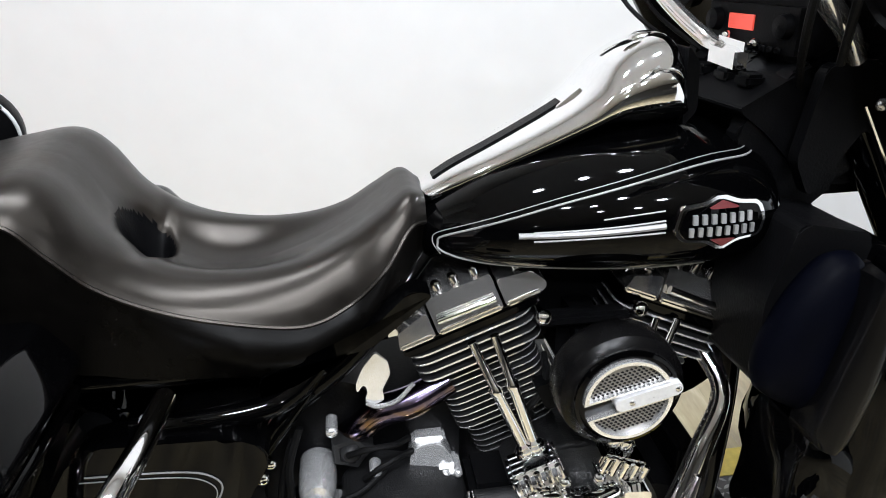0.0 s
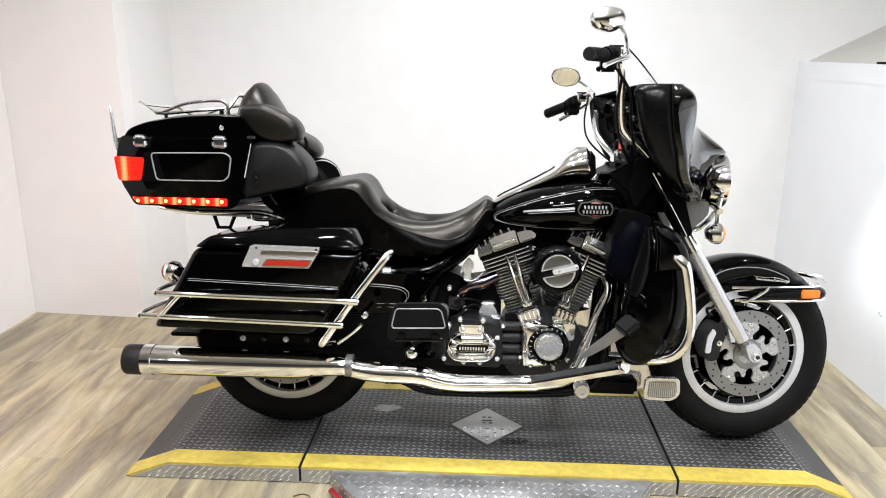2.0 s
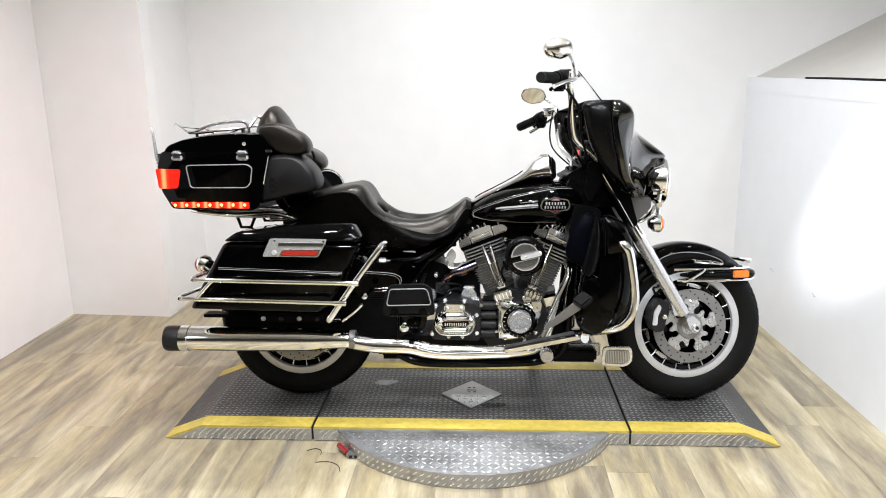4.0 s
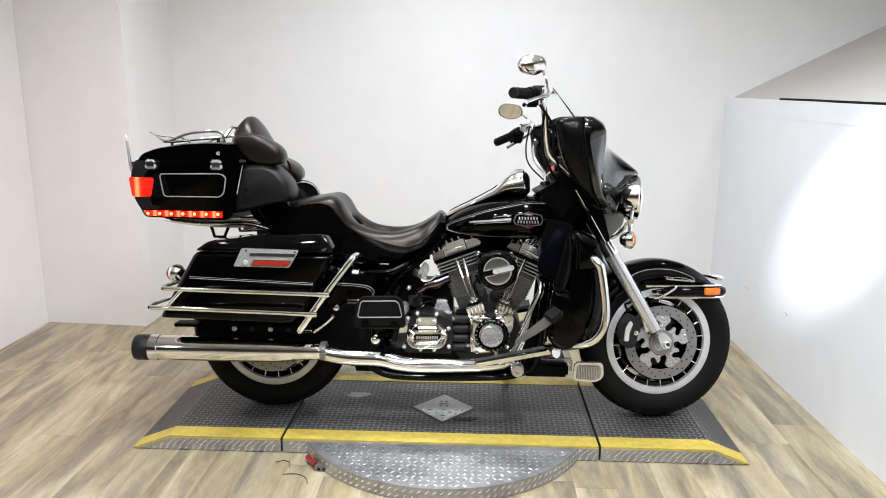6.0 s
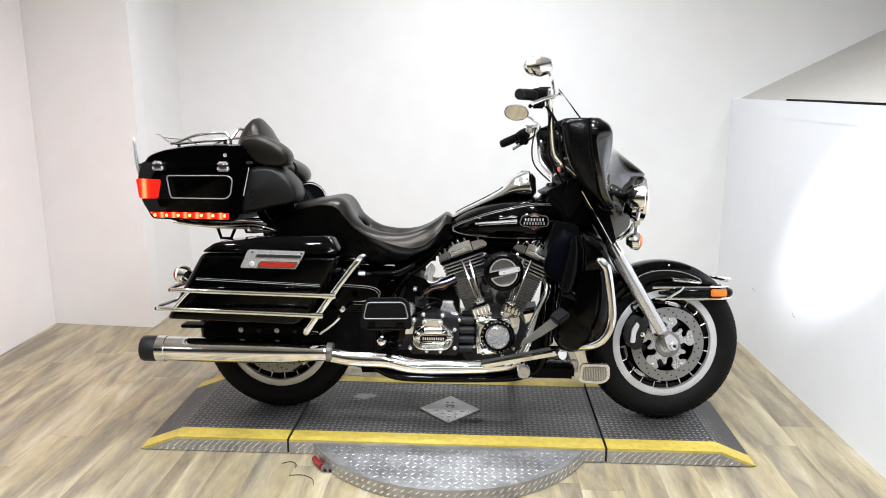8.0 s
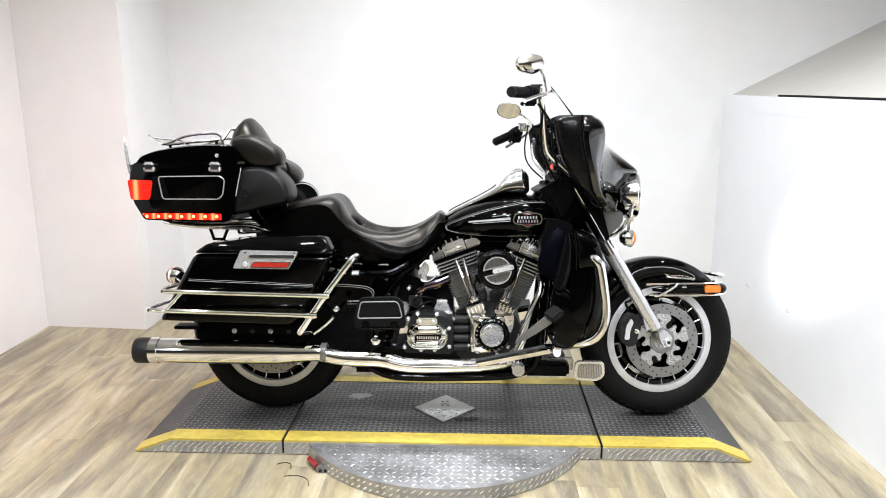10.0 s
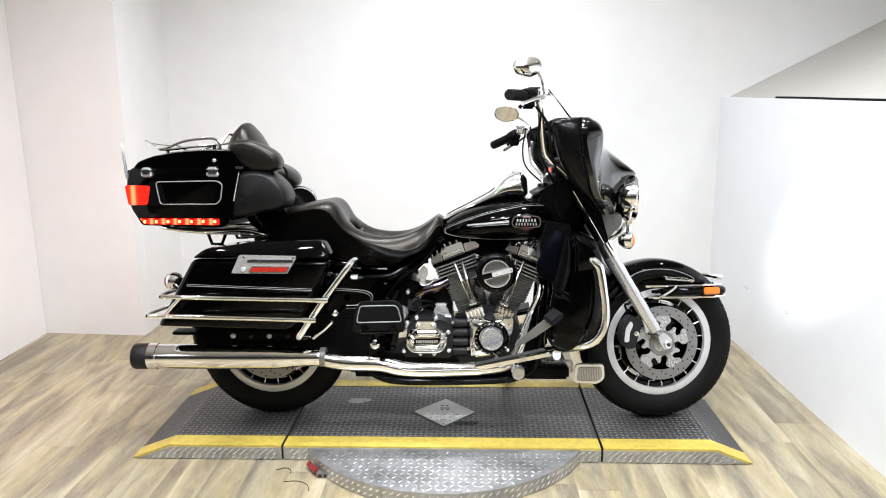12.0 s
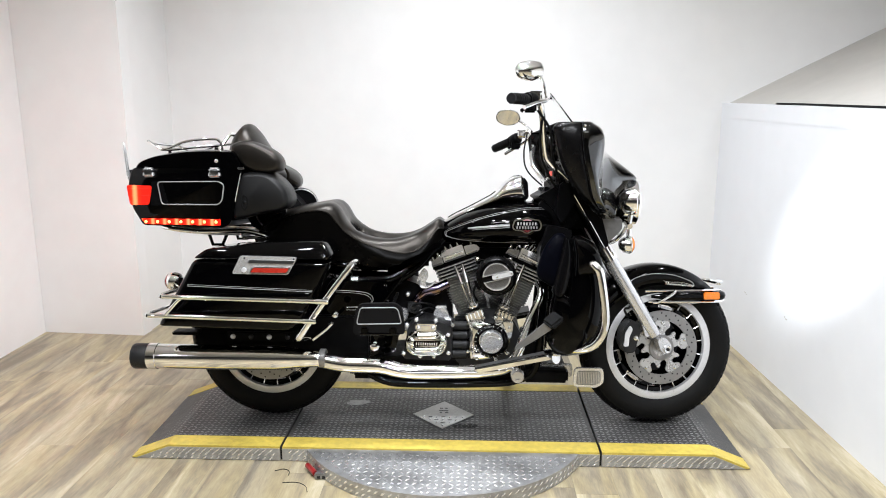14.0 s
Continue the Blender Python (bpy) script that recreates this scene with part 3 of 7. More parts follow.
o.parent = dp
tagged(o, "raised lugs standing in for the access plate's lit half", kind="stuff")
for x0, x1, z in ((-0.018, -0.004, 0.055), (0.004, 0.016, 0.055), (-0.02, 0.02, 0.03), (-0.016, -0.006, 0.012), (0.006, 0.02, 0.012)):
    part("stamped_mark", slab(0.723 + x0, 0.723 + x1, -0.074 + z, -0.074 + z + 0.008, TOP + 0.005, TOP + 0.0058, 0), DARK_METAL, dp, smooth=0)

# spills on the deck: a dark oily one beside the access plate, a dusty pale one
rng = random.Random(5)
for cx, cy, rx, ry, m, words in ((0.815, -0.175, 0.055, 0.022, GAP, "dark oily stain"), (0.345, 0.045, 0.055, 0.030, TREAD, "pale worn spot")):
    ring = []
    for a in range(22):
        t = a * math.tau / 22
        k = rng.uniform(0.72, 1.12)
        ring.append((rx * k * math.cos(t) + 0.012 * math.sin(t), ry * k * math.sin(t)))
    bm = prism(ring, -0.0004, 0, 0)
    moved(bm, Matrix.Translation((cx, cy, TOP + 0.0004)) @ pose(0, 0, 0, -90, 0, 0))
    part("deck_stain", bm, DARK_LUG if m is TREAD else m, lift, words, smooth=0)

# red-handled latch pin in front of the disc
pin = new("latch_pin")
tagged(pin, "small steel latch with a red grip beside the turntable disc", "latch")
part("block", slab(0.262, 0.315, -0.525, -0.495, 0.001, 0.022, 0.003), ROTOR, pin, "grey steel block")
part("block_arm", rod((0.315, -0.50, 0.016), (0.335, -0.465, 0.018), 0.007), ROTOR, pin)
part("grip", rod((0.262, -0.508, 0.017), (0.222, -0.455, 0.020), 0.0105), RED_PAINT, pin, "worn red plastic grip")
# dark slabs on the block's face paint the shade of its slots
for a in range(2):
    part("slot", slab(0.272 + a * 0.02, 0.284 + a * 0.02, -0.5275, -0.524, 0.006, 0.016, 0), GAP, pin, smooth=0)
tagged(part("wire", tube([(0.10, -0.47, 0.003), (0.13, -0.455, 0.003), (0.155, -0.47, 0.003), (0.16, -0.50, 0.003)], 0.0012, 6, 5), DARK_METAL),
       "thin bent wire lying on the plank floor", "wire")
tagged(part("wire", tube([(0.15, -0.555, 0.003), (0.20, -0.55, 0.003), (0.24, -0.575, 0.003), (0.255, -0.615, 0.003)], 0.0012, 6, 5), DARK_METAL),
       "thin bent wire lying on the plank floor", "wire")

# ---- the motorcycle: x ahead, y to its left, z up from the tyres' tread ----
bike = new("motorcycle")
bike.matrix_basis = pose(0, -0.05, 0.06, -4, 0, 0)
tagged(bike, "black and chrome touring motorcycle leaning on its stand on the platform", "motorcycle")
STEEP[0] = True
WB, AXLE, TYRE_R = 1.613, 0.303, 0.306


def both(name, make, material, parent=bike, label="", smooth=40):
    """a part on the right and its twin on the left"""
    part(name, make(), material, parent, label, smooth)
    part(name, flip(make()), material, parent, label, smooth)


def wheel(name, x, width, rotors):
    c = (x, 0, AXLE)
    w = width / 2
    rim = part(name, lathe([(0.186, -w * .78), (0.205, -w * .80), (0.214, -w * .74), (0.214, -w * .66), (0.200, -w * .55), (0.192, 0),
                            (0.200, w * .55), (0.214, w * .66), (0.214, w * .74), (0.205, w * .80), (0.186, w * .78), (0.182, 0)], c, n=72, closed=True),
               ALLOY, bike, "cast wheel with a silver rim and black spokes", smooth=35)
    prof = [(0.208, -w * .70), (0.226, -w * .90), (0.250, -w), (0.272, -w * .96), (0.289, -w * .80), (0.299, -w * .52), (0.3045, -w * .22), (TYRE_R, 0),
            (0.3045, w * .22), (0.299, w * .52), (0.289, w * .80), (0.272, w * .96), (0.250, w), (0.226, w * .90), (0.208, w * .70)]
    part("tyre", lathe(prof, c, n=96), TYRE, rim, "black road tyre with a dusty tread", smooth=50)
    # tread blocks on the shoulder
    verts, faces = [], []
    for side in (-1, 1):
        for j in range(64):
            for (r0, y0, r1, y1, d) in ((0.2895, .82, 0.3035, .50, 0.0), (0.3035, .46, 0.3075, .10, 0.5)):
                t0 = 2 * math.pi * (j + d) / 64
                t1 = t0 + 2 * math.pi * 0.66 / 64
                o = len(verts)
                for t, sh in ((t0, 0), (t1, 0), (t1 + 0.03, 1), (t0 + 0.03, 1)):
                    r, y = ((r0, y0), (r1, y1))[sh]
                    verts.append((x + (r + .0008) * math.cos(t), side * y * w, AXLE + (r + .0008) * math.sin(t)))
                for t, sh in ((t0, 0), (t1, 0), (t1 + 0.03, 1), (t0 + 0.03, 1)):
                    r, y = ((r0, y0), (r1, y1))[sh]
                    verts.append((x + (r - .006) * math.cos(t), side * y * w, AXLE + (r - .006) * math.sin(t)))
                faces += [(o, o + 1, o + 2, o + 3), (o, o + 1, o + 5, o + 4), (o + 1, o + 2, o + 6, o + 5), (o + 2, o + 3, o + 7, o + 6), (o + 3, o, o + 4, o + 7)]
    me = bpy.data.meshes.new("tread")
    me.from_pydata(verts, [], faces)
    ob = new("tread", me)
    me.materials.append(TYRE)
    ob.parent = rim
    tagged(ob, "tread blocks", kind="stuff")
    # black dished centre with slots, bright slivers between the spokes
    for sg in (-1, 1):
        part("wheel_centre", lathe([(0.149, sg * w * .30), (0.146, sg * w * .40), (0.06, sg * w * .34), (0.045, sg * w * .80), (0.0005, sg * w * .82)], c, n=56), PAINT, rim, "black cast wheel centre")
        part("spoke_ring", lathe([(0.191, sg * w * .54), (0.170, sg * w * .50), (0.164, sg * w * .44), (0.164, sg * w * .2), (0.191, sg * w * .2)], c, n=64), PAINT, rim, "black outer spoke ring")
    for j in range(9):
        t = 2 * math.pi * j / 9 + 0.25
        d, e = Vector((math.cos(t), 0, math.sin(t))), Vector((-math.sin(t), 0, math.cos(t)))
        ring = lambda r, h: [Vector(c) + d * r + e * a * h + Vector((0, b * w * .42, 0)) for a, b in ((-1, -1), (1, -1), (1, 1), (-1, 1))]
        part("spoke_pad", prism(rounded([(c[0] + r * math.cos(t + q), c[2] + r * math.sin(t + q)) for r, q in ((0.150, 0.20), (0.150, 0.50), (0.160, 0.52), (0.161, 0.18))], .004), -w * .30, -w * .10, 0.001, 1), POLISHED, rim, "machined spoke face")
        part("spoke", loft([ring(0.135, 0.020), ring(0.150, 0.015), ring(0.172, 0.022)]), PAINT, rim, "black cast spoke")
    for j in range(20):
        t = 2 * math.pi * j / 20 + 0.1
        d = Vector((math.cos(t), 0, math.sin(t)))
        base = Vector(c)
        part("spoke_edge", rod(base + d * 0.162 + Vector((0, -w * .51, 0)), base + d * 0.188 + Vector((0, -w * .545, 0)), 0.0024, 6), FIN_EDGE, rim)
    part("hub", lathe([(0.0005, -0.075), (0.022, -0.075), (0.030, -0.068), (0.034, 0.0), (0.030, 0.068), (0.022, 0.075), (0.0005, 0.075)], c, n=28), ALLOY, rim, "silver hub")
    for y in rotors:
        rotor(rim, c, y)
    return rim


def rotor(parent, c, y):
    sg = -1 if y < 0 else 1
    # slotted floating disc
    ring = part("brake_rotor", lathe([(0.107, y - .003), (0.146, y - .003), (0.146, y + .003), (0.107, y + .003)], c, n=72, closed=True), ROTOR, parent, "drilled steel brake rotor", smooth=30)
    # flat dark discs paint the shade inside the drilled holes
    verts = bmesh.new()
    for j in range(44):
        t = 2 * math.pi * j / 44
        r = (0.115, 0.126, 0.137)[j % 3]
        moved_c = Vector((c[0] + r * math.cos(t), y + sg * 0.0034, c[2] + r * math.sin(t)))
        vs = [verts.verts.new(moved_c + Vector((0.0034 * math.cos(a), 0, 0.0034 * math.sin(a)))) for a in np.linspace(0, 5.5, 8)]
        verts.faces.new(vs)
    ob = part("drilled_pattern", verts, GAP, ring, "dark discs for drilled holes", smooth=0)
    ob["kind"] = "stuff"
    # carrier with curled bays
    outline = []
    n = 5
    for j in range(n):
        for dt, r in ((0.00, 0.050), (0.10, 0.064), (0.02, 0.076), (-0.10, 0.086), (-0.06, 0.099), (0.04, 0.109), (0.50, 0.109), (0.58, 0.100), (0.52, 0.090), (0.40, 0.084), (0.36, 0.074), (0.46, 0.064),
                      (0.62, 0.066), (0.74, 0.080), (0.86, 0.082), (0.92, 0.072), (0.88, 0.060), (1.00, 0.052)):
            t = 2 * math.pi * (j / n) + dt
            outline.append((c[0] + r * math.cos(t), c[2] + r * math.sin(t)))
    part("rotor_carrier", prism(outline, y - 0.004, y + 0.004, 0.001, 1), CARRIER, ring, "polished rotor carrier with curled arms")
    part("carrier_hub", lathe([(0.034, y - sg * .002), (0.034, y + sg * .008), (0.048, y + sg * .008), (0.052, y + sg * .003)], c, n=32), ROTOR, ring, "silver carrier hub")
    for j in range(n):
        t = 2 * math.pi * j / n + 0.3
        part("rotor_bolt", dome((c[0] + 0.099 * math.cos(t), y + sg * .003, c[2] + 0.099 * math.sin(t)), 0.006, 0.004, sign=sg, n=10), CHROME, ring)


front_wheel = wheel("front_wheel", WB, 0.130, (-0.072, 0.072))
rear_wheel = wheel("rear_wheel", 0.0, 0.138, (-0.080,))
for o, x in ((front_wheel, WB), (rear_wheel, 0.0)):
    o.matrix_basis = Matrix.Translation((x, 0, 0.3145)) @ Matrix.Scale(1.036, 4) @ Matrix.Translation((-x, 0, -AXLE))

# front fork
ft, fb = (1.235, 0.955), (1.613, 0.318)


def fork_pt(z, y=-0.115):
    t = (z - fb[1]) / (ft[1] - fb[1])
    return (fb[0] - 0.034 + t * (ft[0] - fb[0]) + 0.012, y, z)


both("fork_slider", lambda: tube([fork_pt(0.345), fork_pt(0.40), fork_pt(0.60), fork_pt(0.615), fork_pt(0.66)], [0.026, 0.027, 0.0265, 0.0255, 0.0265], 20, 1), POLISHED, label="brushed alloy fork slider", smooth=60)
both("fork_cover", lambda: tube([fork_pt(0.655), fork_pt(0.70), fork_pt(0.725)], [0.030, 0.030, 0.028], 20, 1), CHROME, label="chrome fork cover")
both("fork_tube", lambda: tube([fork_pt(0.70), fork_pt(0.97)], [0.024, 0.024], 16, 1), PAINT, label="black upper fork tube")
both("axle_clamp", lambda: prism(rounded([(1.572, 0.345), (1.602, 0.356), (1.632, 0.326), (1.628, 0.294), (1.604, 0.284), (1.586, 0.304)], 0.010), -0.140, -0.095, 0.004), POLISHED, label="alloy axle clamp")
both("axle_nut", lambda: lathe([(0.0005, -0.140), (0.007, -0.140), (0.007, -0.150), (0.014, -0.151), (0.016, -0.148), (0.016, -0.12)], (1.612, 0, 0.308), n=16), FIN_EDGE, label="axle end")
# dark plug stands in for the shade in the axle's hole
both("axle_socket", lambda: rod((1.612, -0.1495, 0.308), (1.612, -0.1525, 0.308), 0.0068, 6), GAP, label="dark plug for the axle socket")
both("brake_caliper", lambda: prism(rounded([(1.432, 0.330), (1.440, 0.385), (1.472, 0.425), (1.506, 0.410), (1.512, 0.372), (1.496, 0.330), (1.490, 0.292), (1.452, 0.288)], 0.012), -0.118, -0.050, 0.008), WRINKLE, label="black brake caliper")
both("caliper_face", lambda: prism(rounded([(1.440, 0.318), (1.447, 0.372), (1.466, 0.402), (1.477, 0.388), (1.463, 0.355), (1.460, 0.318)], 0.006), -0.124, -0.114, 0.002), ALLOY, label="silver caliper face")
both("caliper_bolt", lambda: dome((1.492, -0.118, 0.350), 0.011, 0.006), CHROME)
both("caliper_bracket", lambda: prism(rounded([(1.495, 0.470), (1.520, 0.475), (1.555, 0.365), (1.530, 0.352)], 0.006), -0.125, -0.100, 0.003), POLISHED, label="alloy caliper bracket")
both("brake_line", lambda: tube([(1.470, -0.09, 0.420), (1.455, -0.10, 0.452), (1.475, -0.105, 0.462), (1.490, -0.10, 0.520), (1.440, -0.09, 0.62), (1.38, -0.08, 0.72)], 0.005, 8), RUBBER, label="brake hose")

# front fender: an arch over the wheel with deep valances
rings = []
for t in np.linspace(math.radians(176), math.radians(37), 40):
    f = (math.degrees(t) - 37) / 139
    r = 0.338 + 0.018 * math.sin(math.pi * f)
    hw = 0.086 * min(1.0, 0.55 + 2.2 * min(f, 1 - f) ** 0.6)
    drop = 0.088 * math.sin(math.pi * min(1, max(0.0, f * 1.02))) ** 0.55 + 0.004
    c, s = math.cos(t), math.sin(t)
    ring = []
    for y, d in ((-1, drop), (-1.0, drop * .5), (-.97, .030), (-.86, .012), (-.6, .003), (-.3, 0), (0, -.002), (.3, 0), (.6, .003), (.86, .012), (.97, .030), (1.0, drop * .5), (1, drop)):
        rr = r - d
        ring.append(Vector((WB + rr * c, y * hw, AXLE + rr * s)))
    rings.append(ring)
fender = part("front_fender", loft(rings, ring_closed=False, caps=False), PAINT, bike, "black gloss front fender", smooth=60)
mod = fender.modifiers.new("thickness", "SOLIDIFY")
mod.thickness = 0.003

both("fender_rail", lambda: tube([(1.545, -0.090, 0.545), (1.70, -0.094, 0.545), (1.83, -0.092, 0.545), (1.872, -0.070, 0.546), (1.892, -0.02, 0.547)], 0.0055, 8), CHROME, fender, "chrome fender trim rail")
both("fender_rail", lambda: tube([(1.56, -0.090, 0.500), (1.70, -0.094, 0.497), (1.84, -0.092, 0.498), (1.884, -0.070, 0.500), (1.902, -0.02, 0.502)], 0.0055, 8), CHROME, fender, "chrome fender trim rail")
both("fender_skirt_band", lambda: tube([(1.575, -0.078, 0.522), (1.66, -0.092, 0.521), (1.84, -0.090, 0.521), (1.878, -0.066, 0.523), (1.895, -0.02, 0.524)], [0.006, 0.019, 0.019, 0.019, 0.016], 10, flat=1.0), PAINT, fender, "black fender skirt band")
both("side_reflector", lambda: slab(1.783, 1.850, -0.117, -0.105, 0.508, 0.538, 0.004), AMBER, fender, "amber side reflector")
part("fender_tip_trim", tube([(1.830, -0.062, 0.586), (1.872, -0.052, 0.580), (1.898, -0.020, 0.574), (1.898, 0.020, 0.574), (1.872, 0.052, 0.580), (1.830, 0.062, 0.586)], [0.003, 0.008, 0.011, 0.011, 0.008, 0.003], 12), CHROME, fender, "chrome fender tip trim")
both("fender_stay", lambda: tube([(1.575, -0.098, 0.497), (1.60, -0.104, 0.500), (1.655, -0.106, 0.532), (1.668, -0.104, 0.548)], 0.0055, 8), CHROME, fender, "chrome fender stay")
both("fender_pinstripe", lambda: tube([(1.475, -0.0880, 0.570), (1.50, -0.0885, 0.596), (1.57, -0.0885, 0.614), (1.66, -0.0885, 0.610), (1.735, -0.0880, 0.584), (1.752, -0.0870, 0.566), (1.74, -0.0875, 0.558)], 0.0016, 6), STRIPE, fender, "silver pinstripe")
# script badge as plain strokes
for a in range(11):
    x0 = 1.630 + a * 0.0108
    z0 = 0.5735 - a * 0.0010
    part("script_stroke", tube([(x0, -0.0893, z0 - 0.003), (x0 + 0.003, -0.0896, z0 + (0.0085 if a in (0, 6) else 0.0035)), (x0 + 0.007, -0.0893, z0 - 0.0025), (x0 + 0.0105, -0.0896, z0 + 0.001)], 0.0013, 6, 4), CHROME, fender, "plain silver script stroke")
part("script_line", tube([(1.622, -0.0895, 0.5855), (1.66, -0.090, 0.5795), (1.70, -0.0895, 0.5785), (1.752, -0.0885, 0.5645)], 0.0008, 6), CHROME, fender, "plain silver script stroke")

# tank
TANK = [(0.700, 0.752, 0.775, 0.034), (0.728, 0.742, 0.812, 0.088), (0.800, 0.734, 0.858, 0.145), (0.900, 0.727, 0.893, 0.182), (1.000, 0.724, 0.908, 0.197),
        (1.080, 0.727, 0.908, 0.195), (1.140, 0.738, 0.886, 0.170), (1.172, 0.765, 0.850, 0.120)]


def tank_at(x):
    return [float(np.interp(x, [s[0] for s in TANK_FINE], [s[k] for s in TANK_FINE])) for k in (1, 2, 3)]


TANK_FINE = [(v.x, v.y, v.z, w.x) for v, w in zip(spline([(s[0], s[1], s[2]) for s in TANK], 8), spline([(s[3], s[0], 0) for s in TANK], 8))]


def tank_ring(zb, zt, hw, n=36, grow=0.0):
    zm = zb + 0.40 * (zt - zb)
    ring = []
    for j in range(n):
        t = 2 * math.pi * j / n
        c, s = math.cos(t), math.sin(t)
        p = 2 / 2.35
        y = (hw + grow) * math.copysign(abs(c) ** p, c)
        z = zm + ((zt - zm + grow) if s > 0 else (zm - zb + grow)) * math.copysign(abs(s) ** p, s)
        ring.append((y, z))
    return ring


def tank_side(x, z, out=0.0012):
    """the tank's right flank at x and z"""
    zb, zt, hw = tank_at(x)
    zm = zb + 0.40 * (zt - zb)
    h = (z - zm) / ((zt - zm) if z > zm else (zm - zb))
    h = min(0.999, max(-0.999, h))
    return (x, -hw * (1 - abs(h) ** 2.35) ** (1 / 2.35) - out, z)


tank = part("fuel_tank", loft([[Vector((x, y, z)) for y, z in tank_ring(zb, zt, hw)] for x, zb, zt, hw in TANK_FINE]), PAINT, bike, "black gloss fuel tank", smooth=60)


def ribbon(pts, w=0.0016, k=8):
    path = spline([(x, 0, z) for x, z in pts], k)
    return tube([tank_side(p.x, p.z, 0.0005) for p in path], w, 6, 1)


def tank_mark(name, pts, w, material, label="", k=8):
    part(name, ribbon(pts, w, k), material, tank, label)
    part(name, flip(ribbon(pts, w, k)), material, tank, label)


tank_mark("pinstripe", [(1.125, 0.878), (1.06, 0.879), (0.99, 0.868), (0.888, 0.844), (0.805, 0.816), (0.742, 0.788), (0.732, 0.776), (0.740, 0.764), (0.80, 0.752), (0.92, 0.745), (1.06, 0.747)], 0.0014, STRIPE, "silver pinstripe")
tank_mark("pinstripe", [(1.125, 0.883), (1.06, 0.885), (0.99, 0.874), (0.888, 0.850), (0.805, 0.822), (0.738, 0.792), (0.726, 0.777), (0.735, 0.760)], 0.0007, STRIPE, "silver pinstripe")
tank_mark("badge_bar", [(0.822, 0.801), (0.90, 0.808), (0.985, 0.816)], 0.0038, STRIPE, "silver tapering bar", 4)
tank_mark("badge_bar", [(0.838, 0.806), (0.90, 0.8125), (0.985, 0.822)], 0.0012, STRIPE, "bright bar", 4)
tank_mark("badge_bar", [(0.838, 0.795), (0.90, 0.8015), (0.985, 0.808)], 0.0012, STRIPE, "bright bar", 4)
tank_mark("badge_bar", [(0.915, 0.824), (0.985, 0.833)], 0.0010, STRIPE, "bright bar", 2)


def badge(sign):
    """the tank emblem: a bar across a shield, as plain shapes"""
    bx, bz = 1.052, 0.816
    y = tank_side(bx, bz, 0)[1]
    plate = rounded([(bx - .060, bz - .006), (bx - .050, bz + .022), (bx - .020, bz + .026), (bx, bz + .034), (bx + .022, bz + .026), (bx + .052, bz + .022), (bx + .060, bz), (bx + .052, bz - .020),
                     (bx + .020, bz - .022), (bx, bz - .034), (bx - .020, bz - .022), (bx - .050, bz - .020)], 0.006)
    inner = [(bx + (x - bx) * .90, bz + (z - bz) * .84) for x, z in plate]

    def s(bm):
        # bend to the flank
        for v in bm.verts:
            v.co.y += tank_side(v.co.x, v.co.z, 0)[1] - y
        return flip(bm) if sign > 0 else bm
    b = part("tank_badge", s(prism(plate, y - 0.0045, y + 0.004, 0.001, 1)), CHROME, tank, "chrome shield emblem with plain bars")
    part("emblem_field", s(prism(inner, y - 0.0058, y - 0.003, 0)), PAINT, b, "black emblem field", smooth=0)
    part("emblem_red", s(prism(rounded([(bx - .018, bz + .0195), (bx, bz + .0275), (bx + .020, bz + .0195), (bx + .016, bz + .0185), (bx - .014, bz + .0185)], .002), y - 0.0075, y - 0.004, 0)), DULL_RED, b, "dark red field", smooth=0)
    part("emblem_red", s(prism(rounded([(bx - .016, bz - .0175), (bx + .016, bz - .0175), (bx, bz - .027)], .002), y - 0.0075, y - 0.004, 0)), DULL_RED, b, "dark red field", smooth=0)
    for row, (z0, z1, n, half) in enumerate(((bz + .0015, bz + .0125, 7, .040), (bz - .0130, bz - .0025, 8, .044))):
        step = 2 * half / n
        for a in range(n):
            x0 = bx - half + a * step
            part("emblem_bar", s(slab(x0 + step * .20, x0 + step * .68, y - 0.0078, y - 0.004, z0, z1, 0)), DULL_NICKEL, b, smooth=0)


badge(-1)
badge(1)

# console along the tank's top
CON = [(0.716, 0.800, 0.824, 0.030), (0.760, 0.822, 0.852, 0.050), (0.820, 0.852, 0.882, 0.066), (0.895, 0.884, 0.922, 0.080), (0.935, 0.898, 0.950, 0.086), (0.965, 0.902, 0.986, 0.090), (1.000, 0.902, 1.008, 0.092), (1.038, 0.900, 1.016, 0.090), (1.050, 0.898, 0.990, 0.084)]
CONF = [(v.x, v.y, v.z, w.x) for v, w in zip(spline([(s[0], s[1], s[2]) for s in CON], 6), spline([(s[3], s[0], 0) for s in CON], 6))]
console = part("tank_console", loft([[Vector((x, y, z)) for y, z in tank_ring(zb, zt, hw, 28)] for x, zb, zt, hw in CONF]), CHROME, bike, "chrome tank console", smooth=60)
part("console_strip", loft([[Vector((x, y, z)) for y, z in ((-.013, zt - .004), (-.013, zt + .0025), (.013, zt + .0025), (.013, zt - .004))] for x, zb, zt, hw in CONF[3:24]]), SATIN, console, "black console insert", smooth=30)
part("console_edge", tube([(x, -hw * 0.985, zb + 0.30 * (zt - zb)) for x, zb, zt, hw in CONF[2:48]], 0.0035, 8, 1), PAINT, console, "black rubber console edge")
part("filler_door", prism(rounded([(0.900, 0.926), (0.932, 0.951), (0.935, 0.945), (0.904, 0.920)], .002), -0.02, 0.02, 0.002), CHROME, console, "bright hinge")
part("console_face", prism(rounded([(1.046, 1.006), (1.062, 0.985), (1.066, 0.925), (1.048, 0.905)], .006), -0.080, 0.080, 0.006), SATIN, console, "black console front")
